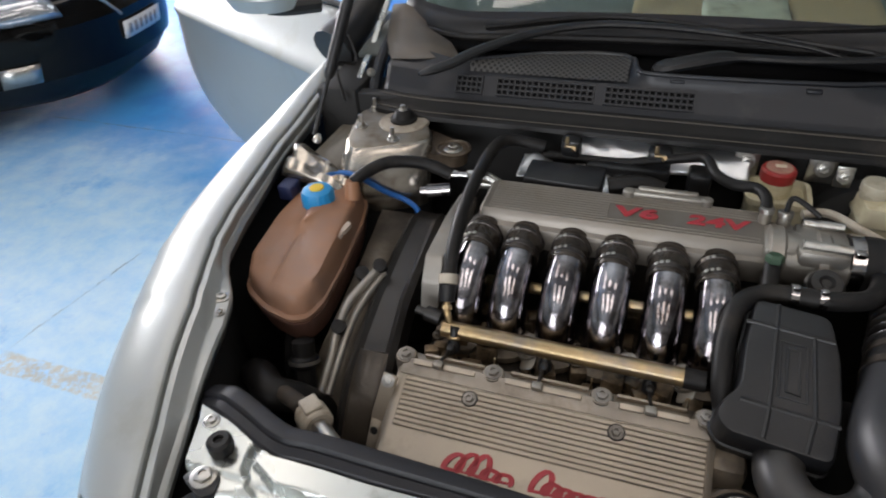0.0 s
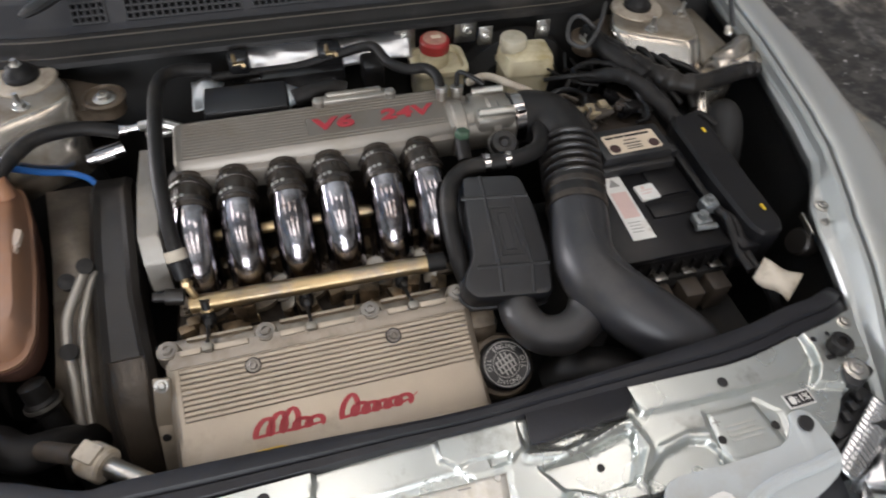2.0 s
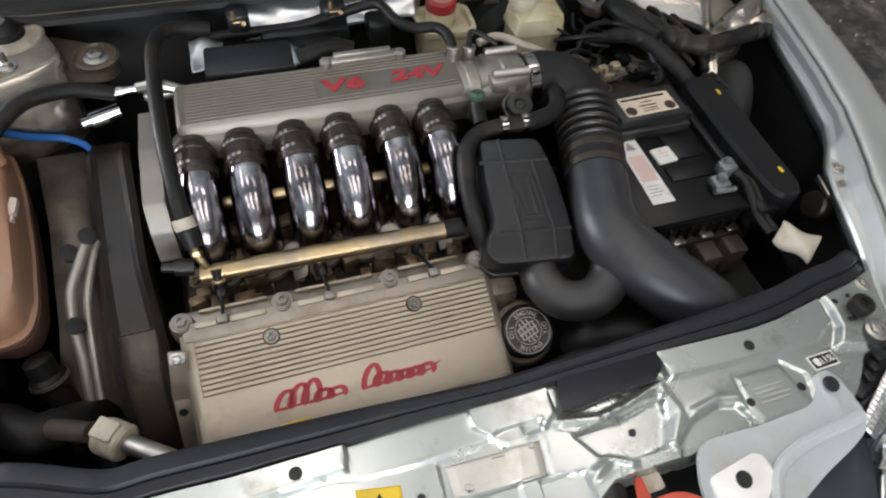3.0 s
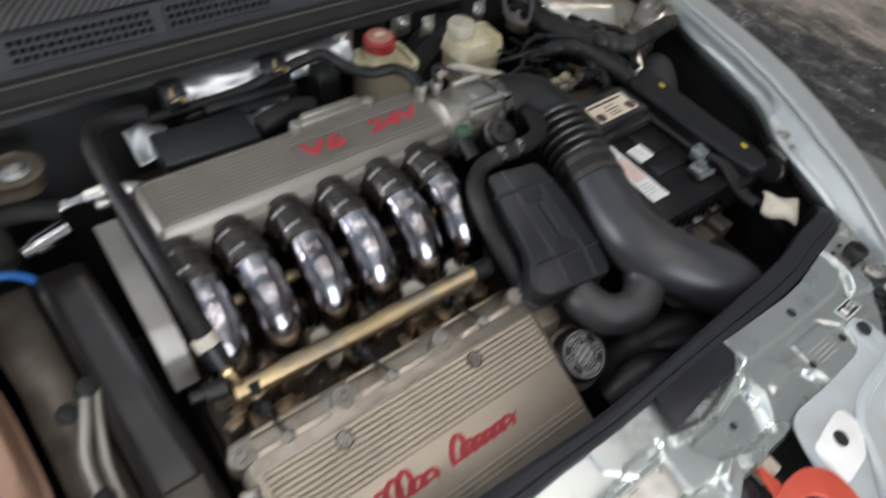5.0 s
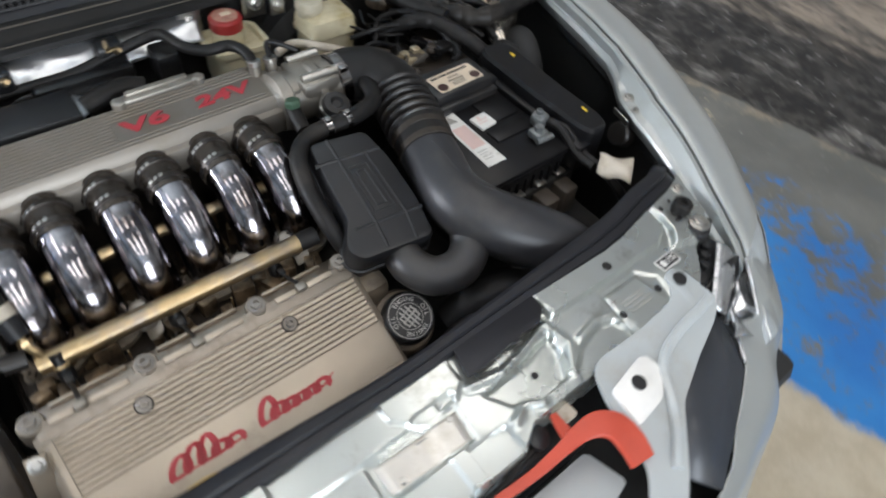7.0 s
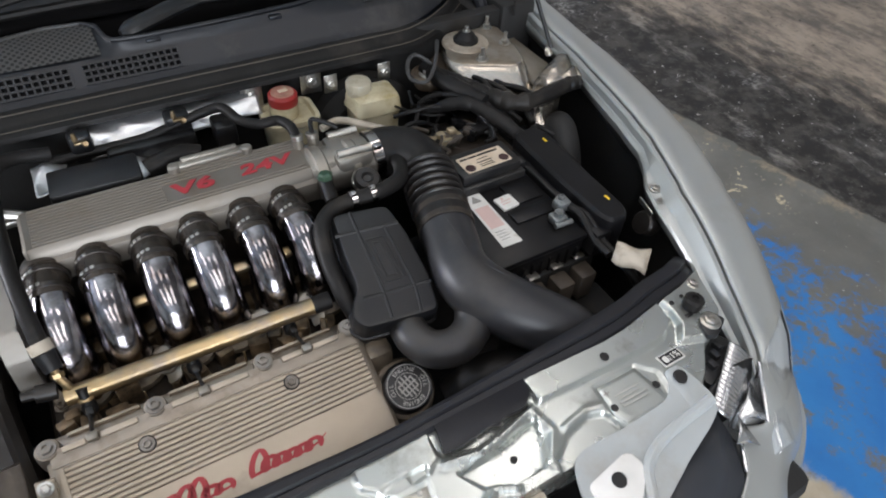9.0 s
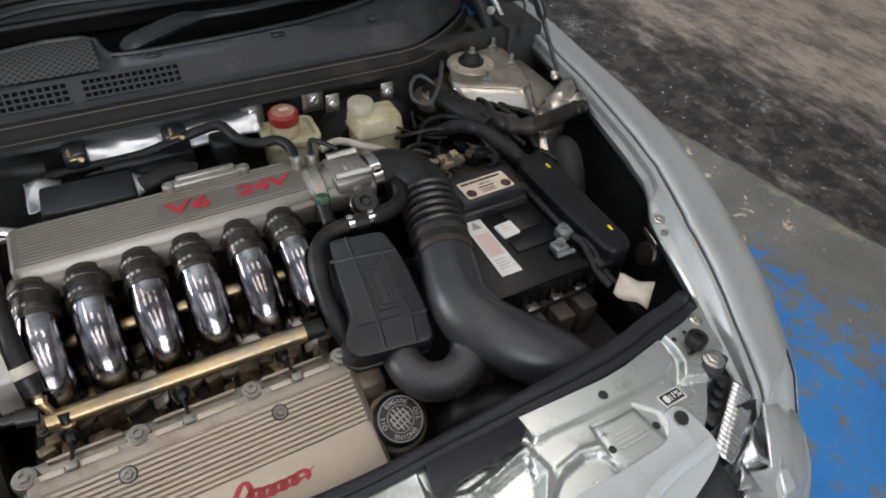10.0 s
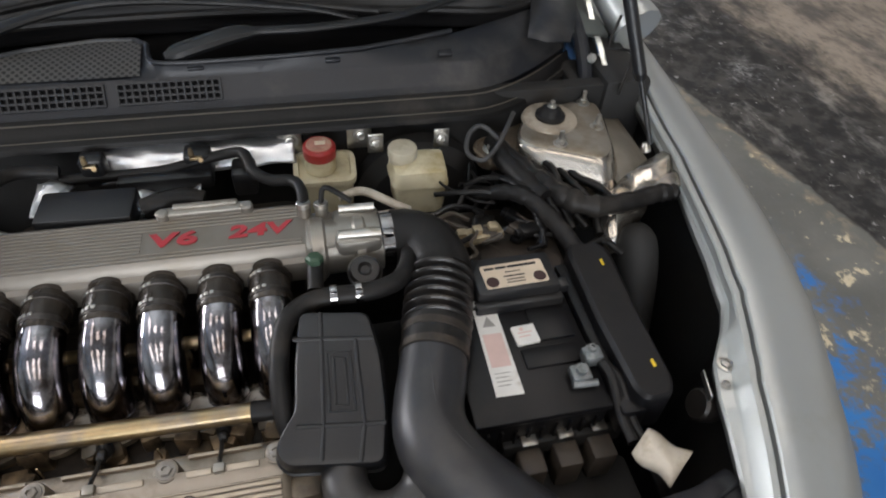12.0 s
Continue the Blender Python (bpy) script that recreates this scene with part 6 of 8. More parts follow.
def ring_bar(r0, r1, z, a0=0.0, a1=2 * math.pi, n=36):
    full = a1 - a0 > 6.2
    k = n if full else n + 1
    an = [a0 + (a1 - a0) * i / n for i in range(k)]
    lo = [bm.verts.new(cap_m @ Vector((r0 * math.cos(a), r0 * math.sin(a), z))) for a in an]
    hi = [bm.verts.new(cap_m @ Vector((r1 * math.cos(a), r1 * math.sin(a), z))) for a in an]
    for i in range(k if full else k - 1):
        j = (i + 1) % k
        bm.faces.new((lo[i], lo[j], hi[j], hi[i]))


ring_bar(0.0295, 0.0308, 0.0062)
ring_bar(0.0178, 0.0188, 0.0062)
for word, mid in (("ENGINE", 65), ("OIL", 152), ("ENGINE", 247), ("OIL", 335)):
    for i, ch in enumerate(word):
        a = radians(mid - 14.0 * (i - (len(word) - 1) / 2))
        letters(bm, ch, 0.0088, cap_m @ Matrix.Translation((0.0240 * math.cos(a), 0.0240 * math.sin(a), 0.0058)) @ Matrix.Rotation(a - math.pi / 2, 4, "Z"), 0.0005)
for k in range(5):
    h_ = (0.009, 0.0145, 0.0165, 0.0145, 0.009)[k]
    bars(bm, cap_m @ Matrix.Translation((0, 0, 0.0058)), [(-0.0128 + 0.0058 * k, -h_, 0.0022, 2 * h_)], 0.0005)
bars(bm, cap_m @ Matrix.Translation((0, 0, 0.0058)), [(-0.012, 0.007, 0.024, 0.0018), (-0.012, -0.009, 0.024, 0.0018)], 0.0006)
bars(bm, cap_m @ Matrix.Translation((0, 0, 0.0058)), [(-0.014, -0.0012, 0.028, 0.0024)], 0.0005)
part("cap_print", bm, mat("worn_white_print", (0.42, 0.41, 0.39), 0.5), cap, "worn white ring of lettering", smooth=False)

# steel strap on the left of the cover and the breather boss
bm = B()
for a, b in (((-0.352, -0.042, 0.792), (-0.360, -0.078, 0.748)), ((-0.360, -0.078, 0.748), (-0.364, -0.120, 0.680))):
    a, b = Vector(a), Vector(b)
    m = frame_at((a + b) / 2, Vector((0.0, -0.8, 0.6)), b - a)
    box(bm, (0, 0, 0), ((b - a).length + 0.006, 0.021, 0.006), 0.002, m)
strap = part("side_strap", bm, COVER, engine, "pale cast strap beside the cam cover")
bm = B()
bolt(bm, (-0.353, -0.049, 0.790), (0, -0.75, 0.66), 0.006, 0.005)
part("strap_bolt", bm, STEEL, strap)
bm = B()
lathe(bm, [(0.0055, 0.0042), (0.0045, 0.0046), (0.0005, 0.0046)], frame_at((-0.361, -0.090, 0.737), (0, -0.85, 0.53)), 12)
part("strap_hole", bm, BLACKINK, strap)

# plenum
bm = B()
sec = [(0.243, 0.820), (0.234, 0.826), (0.230, 0.852), (0.233, 0.862), (0.240, 0.866), (0.243, 0.876), (0.249, 0.882), (0.328, 0.884), (0.337, 0.878), (0.340, 0.83), (0.325, 0.815)]
rings(bm, [[(x, y + dy * (0.285 - y), z - dz) for y, z in sec] for x, dy, dz in ((-0.312, 0.12, 0.006), (-0.307, 0.02, 0.001), (-0.300, 0, 0), (0.092, 0, 0), (0.100, 0.02, 0.001), (0.106, 0.12, 0.006))])
plenum = part("plenum", bm, PLENUM, engine, "grey ribbed intake plenum with red lettering")
bm = B()
for k in range(12):
    y = 0.2545 + 0.0064 * k
    z = 0.8815 + 0.002 * (y - 0.249) / 0.08
    if k in (2, 3, 4, 5, 6, 7):
        box(bm, (-0.209, y, z + 0.0008), (0.180, 0.0036, 0.0024), 0.0007, None, 1)
    else:
        box(bm, (-0.104, y, z + 0.0008), (0.390, 0.0036, 0.0024), 0.0007, None, 1)
pieces("plenum_rib", bm, PLENUM, plenum)
bm = B()
m = Matrix.Translation((-0.078, 0.283, 0.8830)) @ Matrix.Rotation(radians(1.5), 4, "X")
letters(bm, "V6", 0.033, m, 0.0016, 0.06, 1.70, 0.034)
part("plenum_letters", bm, REDPAINT, plenum, "red raised letters", smooth=False)
bm = B()
m = Matrix.Translation((0.034, 0.285, 0.8830)) @ Matrix.Rotation(radians(1.5), 4, "X")
letters(bm, "24V", 0.031, m, 0.0016, 0.10, 1.62, 0.032)
part("plenum_letters", bm, REDPAINT, plenum, "red raised letters", smooth=False)
bm = B()
box(bm, (-0.037, 0.332, 0.889), (0.126, 0.016, 0.009), 0.003)
box(bm, (-0.037, 0.338, 0.894), (0.088, 0.010, 0.007), 0.003)
for x in (-0.094, 0.019):
    lathe(bm, [(0.009, -0.006), (0.009, 0.006), (0.006, 0.008), (0.001, 0.008)], Matrix.Translation((x, 0.328, 0.888)), 14)
part("lifting_eye", bm, CAST, plenum, "pale cast lug")
bm = B()
for x in RUN_X:
    lathe(bm, [(0.0305, -0.02), (0.0305, -0.002), (0.028, 0.002)], frame_at((x, 0.230, 0.842), (0, -0.97, 0.2)), 24)
pieces("runner_stub", bm, GRIME, plenum)


def runner(x):
    k0 = Vector((x, 0, 0))
    path = [(0, 0.200, 0.844), (0, 0.172, 0.841), (0, 0.145, 0.830), (0, 0.123, 0.808), (0, 0.109, 0.779), (0, 0.102, 0.742)]
    bm = tube(B(), [Vector(p) + k0 for p in path], [0.0255, 0.0268, 0.0278, 0.0282, 0.0282, 0.0275], 6, 32)
    ob = part("intake_runner", bm, BLOTCHED, engine, "curved chromed intake runner tube")
    bm = tube(B(), [Vector(p) + k0 for p in ((0, 0.236, 0.842), (0, 0.228, 0.843), (0, 0.208, 0.8445), (0, 0.196, 0.8445), (0, 0.184, 0.8435), (0, 0.182, 0.8432))], [0.0280, 0.0280, 0.0274, 0.0275, 0.0279, 0.0262], 4, 28)
    part("rubber_sleeve", bm, BOOT, ob, "black rubber sleeve")
    bm = lathe(B(), [(0.0280, -0.004), (0.0294, -0.002), (0.0294, 0.002), (0.0280, 0.004)], frame_at((x, 0.1075, 0.769), (0, 0.22, 0.97)), 28)
    part("runner_bead", bm, BLOTCHED, ob, "raised bead near the foot")
    bm = B()
    for (y, z), n in (((0.219, 0.8440), (0, -1, 0.08)), ((0.190, 0.8440), (0, -1, -0.10))):
        lathe(bm, [(0.0274, -0.0045), (0.0289, -0.004), (0.0289, 0.004), (0.0274, 0.0045)], frame_at((x, y, z), n), 28)
    pieces("hose_clamp", bm, DARKSTEEL, ob, "dull metal hose clamp")
    bm = B()
    for y, z, a0 in ((0.219, 0.8440, 0.35), (0.190, 0.8440, 0.15)):
        for k in range(3):
            a = a0 + 0.26 * k
            box(bm, (x - 0.0297 * math.sin(a), y, z + 0.0297 * math.cos(a)), (0.0052, 0.0050, 0.0016), 0.0005, Matrix.Translation((x - 0.0297 * math.sin(a), y, z + 0.0297 * math.cos(a))) @ Matrix.Rotation(-a, 4, "Y") @ Matrix.Translation((-x + 0.0297 * math.sin(a), -y, -z - 0.0297 * math.cos(a))))
    pieces("clamp_tooth", bm, STEEL, ob)


for x in RUN_X:
    runner(x)

# gold fuel rails with injectors and leads
def rail(name, a, b, r, label):
    bm = B()
    a, b = Vector(a), Vector(b)
    cyl(bm, a, b, r, None, 18)
    ob = part(name, bm, BRASS, engine, label)
    return ob


front_rail = rail("fuel_rail", (-0.316, 0.068, 0.786), (0.012, 0.052, 0.799), 0.0124, "gold passivated fuel rail")
bm = B()
cyl(bm, (0.010, 0.0521, 0.7989), (0.036, 0.0508, 0.800), 0.0132, None, 16)
part("rail_damper", bm, RUBBER, front_rail)
rail("fuel_rail", (-0.300, 0.178, 0.795), (0.045, 0.170, 0.800), 0.0088, "gold passivated fuel rail behind the runners")
bm = B()
for k, x in enumerate((-0.296, -0.165, -0.028)):
    lathe(bm, [(0.006, 0.0), (0.0095, 0.004), (0.0095, 0.014), (0.007, 0.018), (0.007, 0.04)], frame_at((x, 0.047, 0.762), (0, 0.35, 0.8)), 14)
    box(bm, (x + 0.001, 0.036, 0.780), (0.010, 0.014, 0.011), 0.003)
    tube(bm, [(x, 0.034, 0.782), (x + 0.001, 0.016, 0.788), (x + 0.002, -0.004, 0.800), (x + 0.002, -0.012, 0.803)], 0.0026, 5, 8)
pieces("injector", bm, PLASTIC, front_rail, "black injector plug with a short lead")
bm = B()
for x in (-0.296, -0.165, -0.028):
    lathe(bm, [(0.0105, -0.003), (0.012, 0), (0.0105, 0.003)], frame_at((x, 0.060, 0.782), (0, 0.35, 0.8)), 14)
for x in (-0.230, -0.100, 0.02):
    cyl(bm, (x, 0.030, 0.765), (x, 0.030, 0.787), 0.0012, None, 6)
pieces("injector_ring", bm, BRASS, front_rail)
# lead clips on the cover edge
bm = B()
for x in (-0.294, -0.163, -0.026):
    box(bm, (x, -0.016, 0.8035), (0.013, 0.012, 0.007), 0.002)
pieces("lead_clip", bm, CAST, cover)
# union at the rail's end
bm = B()
cyl(bm, (-0.345, 0.078, 0.800), (-0.322, 0.076, 0.796), 0.0115, None, 16)
cyl(bm, (-0.360, 0.079, 0.802), (-0.345, 0.078, 0.800), 0.0065, None, 12)
part("rail_union", bm, BELT, front_rail)
bm = B()
tube(bm, [(-0.306, 0.069, 0.792), (-0.310, 0.074, 0.803), (-0.315, 0.083, 0.810), (-0.317, 0.092, 0.818)], 0.0052, 4, 10)
lathe(bm, [(0.008, 0), (0.008, 0.006)], frame_at((-0.315, 0.083, 0.810), (0, 0.6, 0.8)), 6)
part("rail_elbow", bm, BRASS, front_rail)

# long black hose over the left end
bm = tube(B(), [(-0.250, 0.455, 0.885), (-0.305, 0.448, 0.895), (-0.328, 0.410, 0.900), (-0.331, 0.32, 0.900), (-0.328, 0.22, 0.893), (-0.324, 0.155, 0.870), (-0.320, 0.110, 0.838)], 0.0105, 6, 14)
hose = part("engine_hose", bm, RUBBER, engine, "long black rubber hose over the engine's end")
bm = B()
cyl(bm, (-0.3220, 0.118, 0.845), (-0.3200, 0.108, 0.835), 0.0138, None, 16)
part("hose_ferrule", bm, TAPE, hose, "pale collar")
bm = B()
cyl(bm, (-0.3198, 0.107, 0.834), (-0.3165, 0.090, 0.817), 0.0128, 0.0110, 16)
part("hose_plug", bm, PLASTIC, hose, "black plug")

# pale side bracket of the belt housing
bm = B()
pts = [(0.330, 0.835), (0.325, 0.850), (0.240, 0.856), (0.148, 0.850), (0.124, 0.818), (0.110, 0.775), (0.125, 0.755), (0.20, 0.76)]
m = Matrix(((0, 0, 1, -0.367), (1, 0, 0, 0), (0, 1, 0, 0), (0, 0, 0, 1)))
plate(bm, rounded(pts, 0.005), 0, 0.027, m, 0.004)
part("belt_housing_plate", bm, PALECAST, engine, "pale cast housing plate")

# timing belt cover, an arched dark band
bm = B()
loops = []
for y, z, x0, x1 in ((0.33, 0.80, -0.452, -0.395), (0.29, 0.815, -0.450, -0.392), (0.20, 0.812, -0.445, -0.385), (0.10, 0.798, -0.440, -0.380), (0.03, 0.778, -0.437, -0.372),
                     (-0.02, 0.752, -0.437, -0.368), (-0.06, 0.715, -0.436, -0.366), (-0.09, 0.672, -0.434, -0.366), (-0.11, 0.60, -0.434, -0.366), (-0.115, 0.45, -0.434, -0.366)):
    loops.append([(x0, y, z - 0.05), (x0, y - 0.002, z - 0.006), (x0 + 0.008, y - 0.004, z + 0.002), (x0 + 0.016, y, z - 0.003), (x1 - 0.016, y, z - 0.003), (x1 - 0.008, y - 0.004, z + 0.002), (x1, y - 0.002, z - 0.006), (x1, y, z - 0.05)])
dense = []
for a, b in zip(loops, loops[1:]):
    for k in range(4):
        dense.append([Vector(p).lerp(Vector(q), k / 4) for p, q in zip(a, b)])
rings(bm, dense + [loops[-1]])
part("timing_cover", bm, BELT, engine, "dusty black timing belt cover")
# added strip over the belt cover: its brown highlight as a lighter colour
bm = B()
arc = spline([(0, 0.012, 0.7715), (0, -0.02, 0.7515), (0, -0.06, 0.7145), (0, -0.09, 0.6715), (0, -0.108, 0.62), (0, -0.113, 0.55)], 5)
rings(bm, [[(x, p.y - o, p.z + dz) for x, o, dz in ((-0.424, 0.0, 0.0), (-0.419, 0.003, 0.0015), (-0.384, 0.003, 0.0015), (-0.379, 0.0, 0.0), (-0.379, -0.01, -0.012), (-0.424, -0.01, -0.012))] for p in arc])
part("belt_cover_front", bm, BELTFRONT, engine, "brown front of the belt cover, its highlight put into the colour")

# throttle body and its pipes
bm = B()
mx = frame_at((0.150, 0.268, 0.852), (1, 0, 0))
lathe(bm, [(0.036, -0.050), (0.044, -0.046), (0.044, -0.030), (0.039, -0.026), (0.039, 0.010), (0.043, 0.014), (0.043, 0.026), (0.040, 0.030), (0.040, 0.060)], mx, 32)
box(bm, (0.118, 0.275, 0.862), (0.050, 0.075, 0.045), 0.010)
box(bm, (0.168, 0.270, 0.880), (0.066, 0.070, 0.022), 0.007)
box(bm, (0.168, 0.245, 0.870), (0.064, 0.026, 0.040), 0.008)
tb = part("throttle_body", bm, CAST, engine, "cast aluminium throttle body")
bm = B()
cyl(bm, (0.140, 0.246, 0.893), (0.198, 0.244, 0.893), 0.0075, None, 14)
cyl(bm, (0.146, 0.300, 0.893), (0.196, 0.296, 0.895), 0.0065, None, 14)
pieces("throttle_spindle", bm, STEEL, tb)
bm = lathe(B(), [(0.0225, -0.003), (0.0240, 0.0), (0.0240, 0.005), (0.0225, 0.007), (0.019, 0.006)], frame_at((0.170, 0.205, 0.858), (0, -0.4, 0.9)), 24)
part("valve_ring", bm, STEEL, tb, "bright valve ring")
bm = B()
lathe(bm, [(0.0222, -0.02), (0.0222, 0.012), (0.019, 0.018), (0.010, 0.019), (0.006, 0.015)], frame_at((0.170, 0.206, 0.855), (0, -0.4, 0.9)), 22)
part("idle_valve", bm, PLASTIC, tb)
bm = B()
for x, y in ((0.098, 0.305), (0.122, 0.300)):
    cyl(bm, (x, y, 0.86), (x, y + 0.004, 0.900), 0.010, 0.009, 16)
cyl(bm, (0.108, 0.222, 0.84), (0.106, 0.216, 0.880), 0.0105, 0.009, 16)
pieces("water_stub", bm, CAST, tb, "cast water pipe stub")
bm = tube(B(), [(0.098, 0.310, 0.898), (0.097, 0.335, 0.906), (0.085, 0.360, 0.905), (0.055, 0.372, 0.900), (0.030, 0.395, 0.902), (0.016, 0.440, 0.902), (-0.012, 0.456, 0.892), (-0.06, 0.458, 0.880), (-0.11, 0.460, 0.868), (-0.17, 0.460, 0.866), (-0.26, 0.458, 0.868)], 0.0085, 6, 12)
part("bulkhead_hose", bm, RUBBER, engine, "black rubber hose along the bulkhead")
bm = B()
for p, d in (((0.098, 0.308, 0.897), (0, 0.2, 1)), ((0.122, 0.304, 0.897), (0, 0.2, 1))):
    lathe(bm, [(0.0095, 0), (0.0105, 0.001), (0.0105, 0.007), (0.0095, 0.008)], frame_at(p, d), 16)
pieces("hose_clip", bm, STEEL, tb)
bm = tube(B(), [(0.122, 0.304, 0.902), (0.128, 0.320, 0.918), (0.145, 0.312, 0.915), (0.165, 0.300, 0.905)], 0.004, 5, 8)
part("breather_lead", bm, RUBBER, tb)
bm = tube(B(), [(0.150, 0.335, 0.885), (0.185, 0.342, 0.887), (0.225, 0.315, 0.882), (0.250, 0.30, 0.876)], 0.0065, 5, 10)
part("vacuum_pipe", bm, TAPE, tb, "pale grey vacuum pipe")

# hose beneath, with two bright clips
bm = tube(B(), [(0.106, 0.217, 0.878), (0.104, 0.205, 0.872), (0.102, 0.180, 0.862)], 0.011, 5, 12)
part("water_hose", bm, RUBBER, engine)
bm = tube(B(), [(0.238, 0.232, 0.868), (0.226, 0.190, 0.876), (0.205, 0.162, 0.879), (0.165, 0.152, 0.878), (0.125, 0.154, 0.876), (0.090, 0.150, 0.874), (0.062, 0.128, 0.868), (0.050, 0.085, 0.850), (0.049, 0.035, 0.826), (0.056, 0.005, 0.800)], 0.0125, 6, 14)
bhose = part("breather_hose", bm, RUBBER, engine, "black breather hose with bright clips")
bm = B()
for x in (0.124, 0.156):
    lathe(bm, [(0.0128, -0.005), (0.0142, -0.0045), (0.0142, 0.0045), (0.0128, 0.005)], frame_at((x, 0.1535, 0.877), (1, 0, 0)), 20)
    box(bm, (x, 0.150, 0.892), (0.008, 0.008, 0.006), 0.001)
pieces("bright_clip", bm, CHROME, bhose)
bm = B()
lathe(bm, [(0.009, 0), (0.012, 0.003), (0.012, 0.01), (0.009, 0.013)], frame_at((0.105, 0.212, 0.880), (0, 0.2, 1)), 6)
part("green_plug", bm, mat("green_plastic", (0.035, 0.075, 0.045), 0.5), tb)

# fittings on the left end: chrome union, hose to the tank
bm = B()
cyl(bm, (-0.432, 0.336, 0.838), (-0.392, 0.345, 0.842), 0.0125, None, 18)
cyl(bm, (-0.444, 0.333, 0.837), (-0.432, 0.336, 0.838), 0.0085, None, 14)
cyl(bm, (-0.398, 0.352, 0.868), (-0.352, 0.356, 0.868), 0.0062, None, 14)
cyl(bm, (-0.392, 0.3525, 0.868), (-0.380, 0.3535, 0.868), 0.0085, None, 14)
part("chrome_union", bm, CHROME, engine, "bright chromed hose union")
bm = tube(B(), [(-0.392, 0.352, 0.868), (-0.44, 0.350, 0.884), (-0.495, 0.332, 0.890), (-0.528, 0.300, 0.884), (-0.546, 0.280, 0.872)], 0.011, 6, 14)
part("tank_hose", bm, RUBBER, engine, "black rubber hose to the coolant tank")

# ignition box behind the plenum, and its foil surroundings
bm = B()
box(bm, (-0.201, 0.374, 0.868), (0.128, 0.066, 0.036), 0.005, Matrix.Translation((-0.201, 0.374, 0)) @ Matrix.Rotation(radians(-2), 4, "Z") @ Matrix.Translation((0.201, -0.374, 0)))
part("ignition_module", bm, PLASTIC, engine, "flat black ignition box")
bm = tube(B(), [(-0.128, 0.372, 0.868), (-0.10, 0.376, 0.874), (-0.07, 0.378, 0.876), (-0.045, 0.374, 0.870)], 0.016, 4, 12)
part("coil_boot", bm, RUBBER, engine)
bm = B()
box(bm, (-0.33, 0.345, 0.862), (0.05, 0.018, 0.012), 0.004)
tube(bm, [(-0.30, 0.338, 0.868), (-0.33, 0.345, 0.878), (-0.36, 0.352, 0.872)], 0.008, 4, 8)
part("cast_lever", bm, STEEL, engine)
bm = B()
cyl(bm, (-0.20, 0.462, 0.852), (-0.04, 0.462, 0.852), 0.011, None, 14)
pipes = part("bulkhead_valve", bm, PLASTIC, engine, "black bulkhead valve pipe")
for c_, s_ in (((-0.205, 0.468, 0.876), (0.034, 0.030, 0.05)), ((-0.055, 0.468, 0.872), (0.040, 0.034, 0.05)), ((-0.105, 0.446, 0.858), (0.140, 0.026, 0.026)), ((0.012, 0.440, 0.858), (0.036, 0.045, 0.045))):
    part("valve_body", box(B(), c_, s_, 0.006), PLASTIC, pipes)
bm = B()
for x in (-0.205, -0.055):
    cyl(bm, (x - 0.006, 0.452, 0.898), (x - 0.006, 0.453, 0.910), 0.0045, 0.003, 10)
    cyl(bm, (x + 0.006, 0.450, 0.888), (x + 0.008, 0.440, 0.896), 0.0045, 0.0035, 10)
    box(bm, (x, 0.449, 0.894), (0.018, 0.008, 0.004), 0.001)
pieces("brass_screw", bm, BRASS, pipes)
# ---------------------------------------------------------------- intake ducting
duct = thing("intake_duct", (0.25, 0.03, 0.70), "black moulded air intake duct with a bellows", "air duct")
bm = tube(B(), [(0.203, 0.266, 0.855), (0.232, 0.264, 0.858), (0.262, 0.243, 0.860), (0.274, 0.205, 0.858), (0.272, 0.182, 0.856)], [0.040, 0.042, 0.043, 0.043, 0.043], 6, 26)
part("elbow", bm, RUBBER, duct, "black rubber elbow")
bm = B()
pts, rad = [], []
for k in range(73):
    t = k / 72
    pts.append(Vector((0.272, 0.186, 0.856)).lerp(Vector((0.248, 0.098, 0.848)), t))
    rad.append(0.0365 + 0.0108 * (0.5 - 0.5 * math.cos(2 * math.pi * t * 6)) ** 0.7)
tube(bm, pts, rad, 1, 28, smooth=False)
part("bellows", bm, RIBBED, duct, "ribbed rubber bellows")
bm = B()
cyl(bm, (0.250, 0.102, 0.8485), (0.236, 0.058, 0.844), 0.0445, 0.0435, 32)
part("cuff", bm, RUBBER, duct)
bm = B()
d = (Vector((0.236, 0.058, 0.844)) - Vector((0.250, 0.102, 0.8485))).normalized()
for p, r in ((Vector((0.246, 0.089, 0.847)), 0.0452), (Vector((0.238, 0.064, 0.8446)), 0.0448)):
    lathe(bm, [(r - 0.001, -0.0055), (r, -0.005), (r, 0.005), (r - 0.001, 0.0055)], frame_at(p, d), 32)
pieces("duct_clamp", bm, GRIME, duct, "dull worm clamp")
bm = B()
lathe(bm, [(0.0415, -0.0085), (0.0430, -0.008), (0.0430, 0.008), (0.0415, 0.0085)], frame_at((0.209, 0.266, 0.8555), (1, 0, 0)), 32)
box(bm, (0.209, 0.242, 0.892), (0.014, 0.012, 0.008), 0.002)
part("bright_clamp", bm, CHROME, duct, "bright chromed clamp")
bm = tube(B(), [(0.237, 0.062, 0.8442), (0.228, 0.030, 0.842), (0.217, -0.005, 0.840), (0.214, -0.035, 0.837), (0.224, -0.068, 0.832), (0.250, -0.102, 0.822), (0.285, -0.133, 0.806), (0.318, -0.158, 0.785), (0.340, -0.178, 0.755)],
          [0.0425, 0.0425, 0.042, 0.044, 0.0455, 0.046, 0.046, 0.045, 0.044], 6, 30)
part("pipe", bm, DUCT, duct, "dusty black moulded duct")
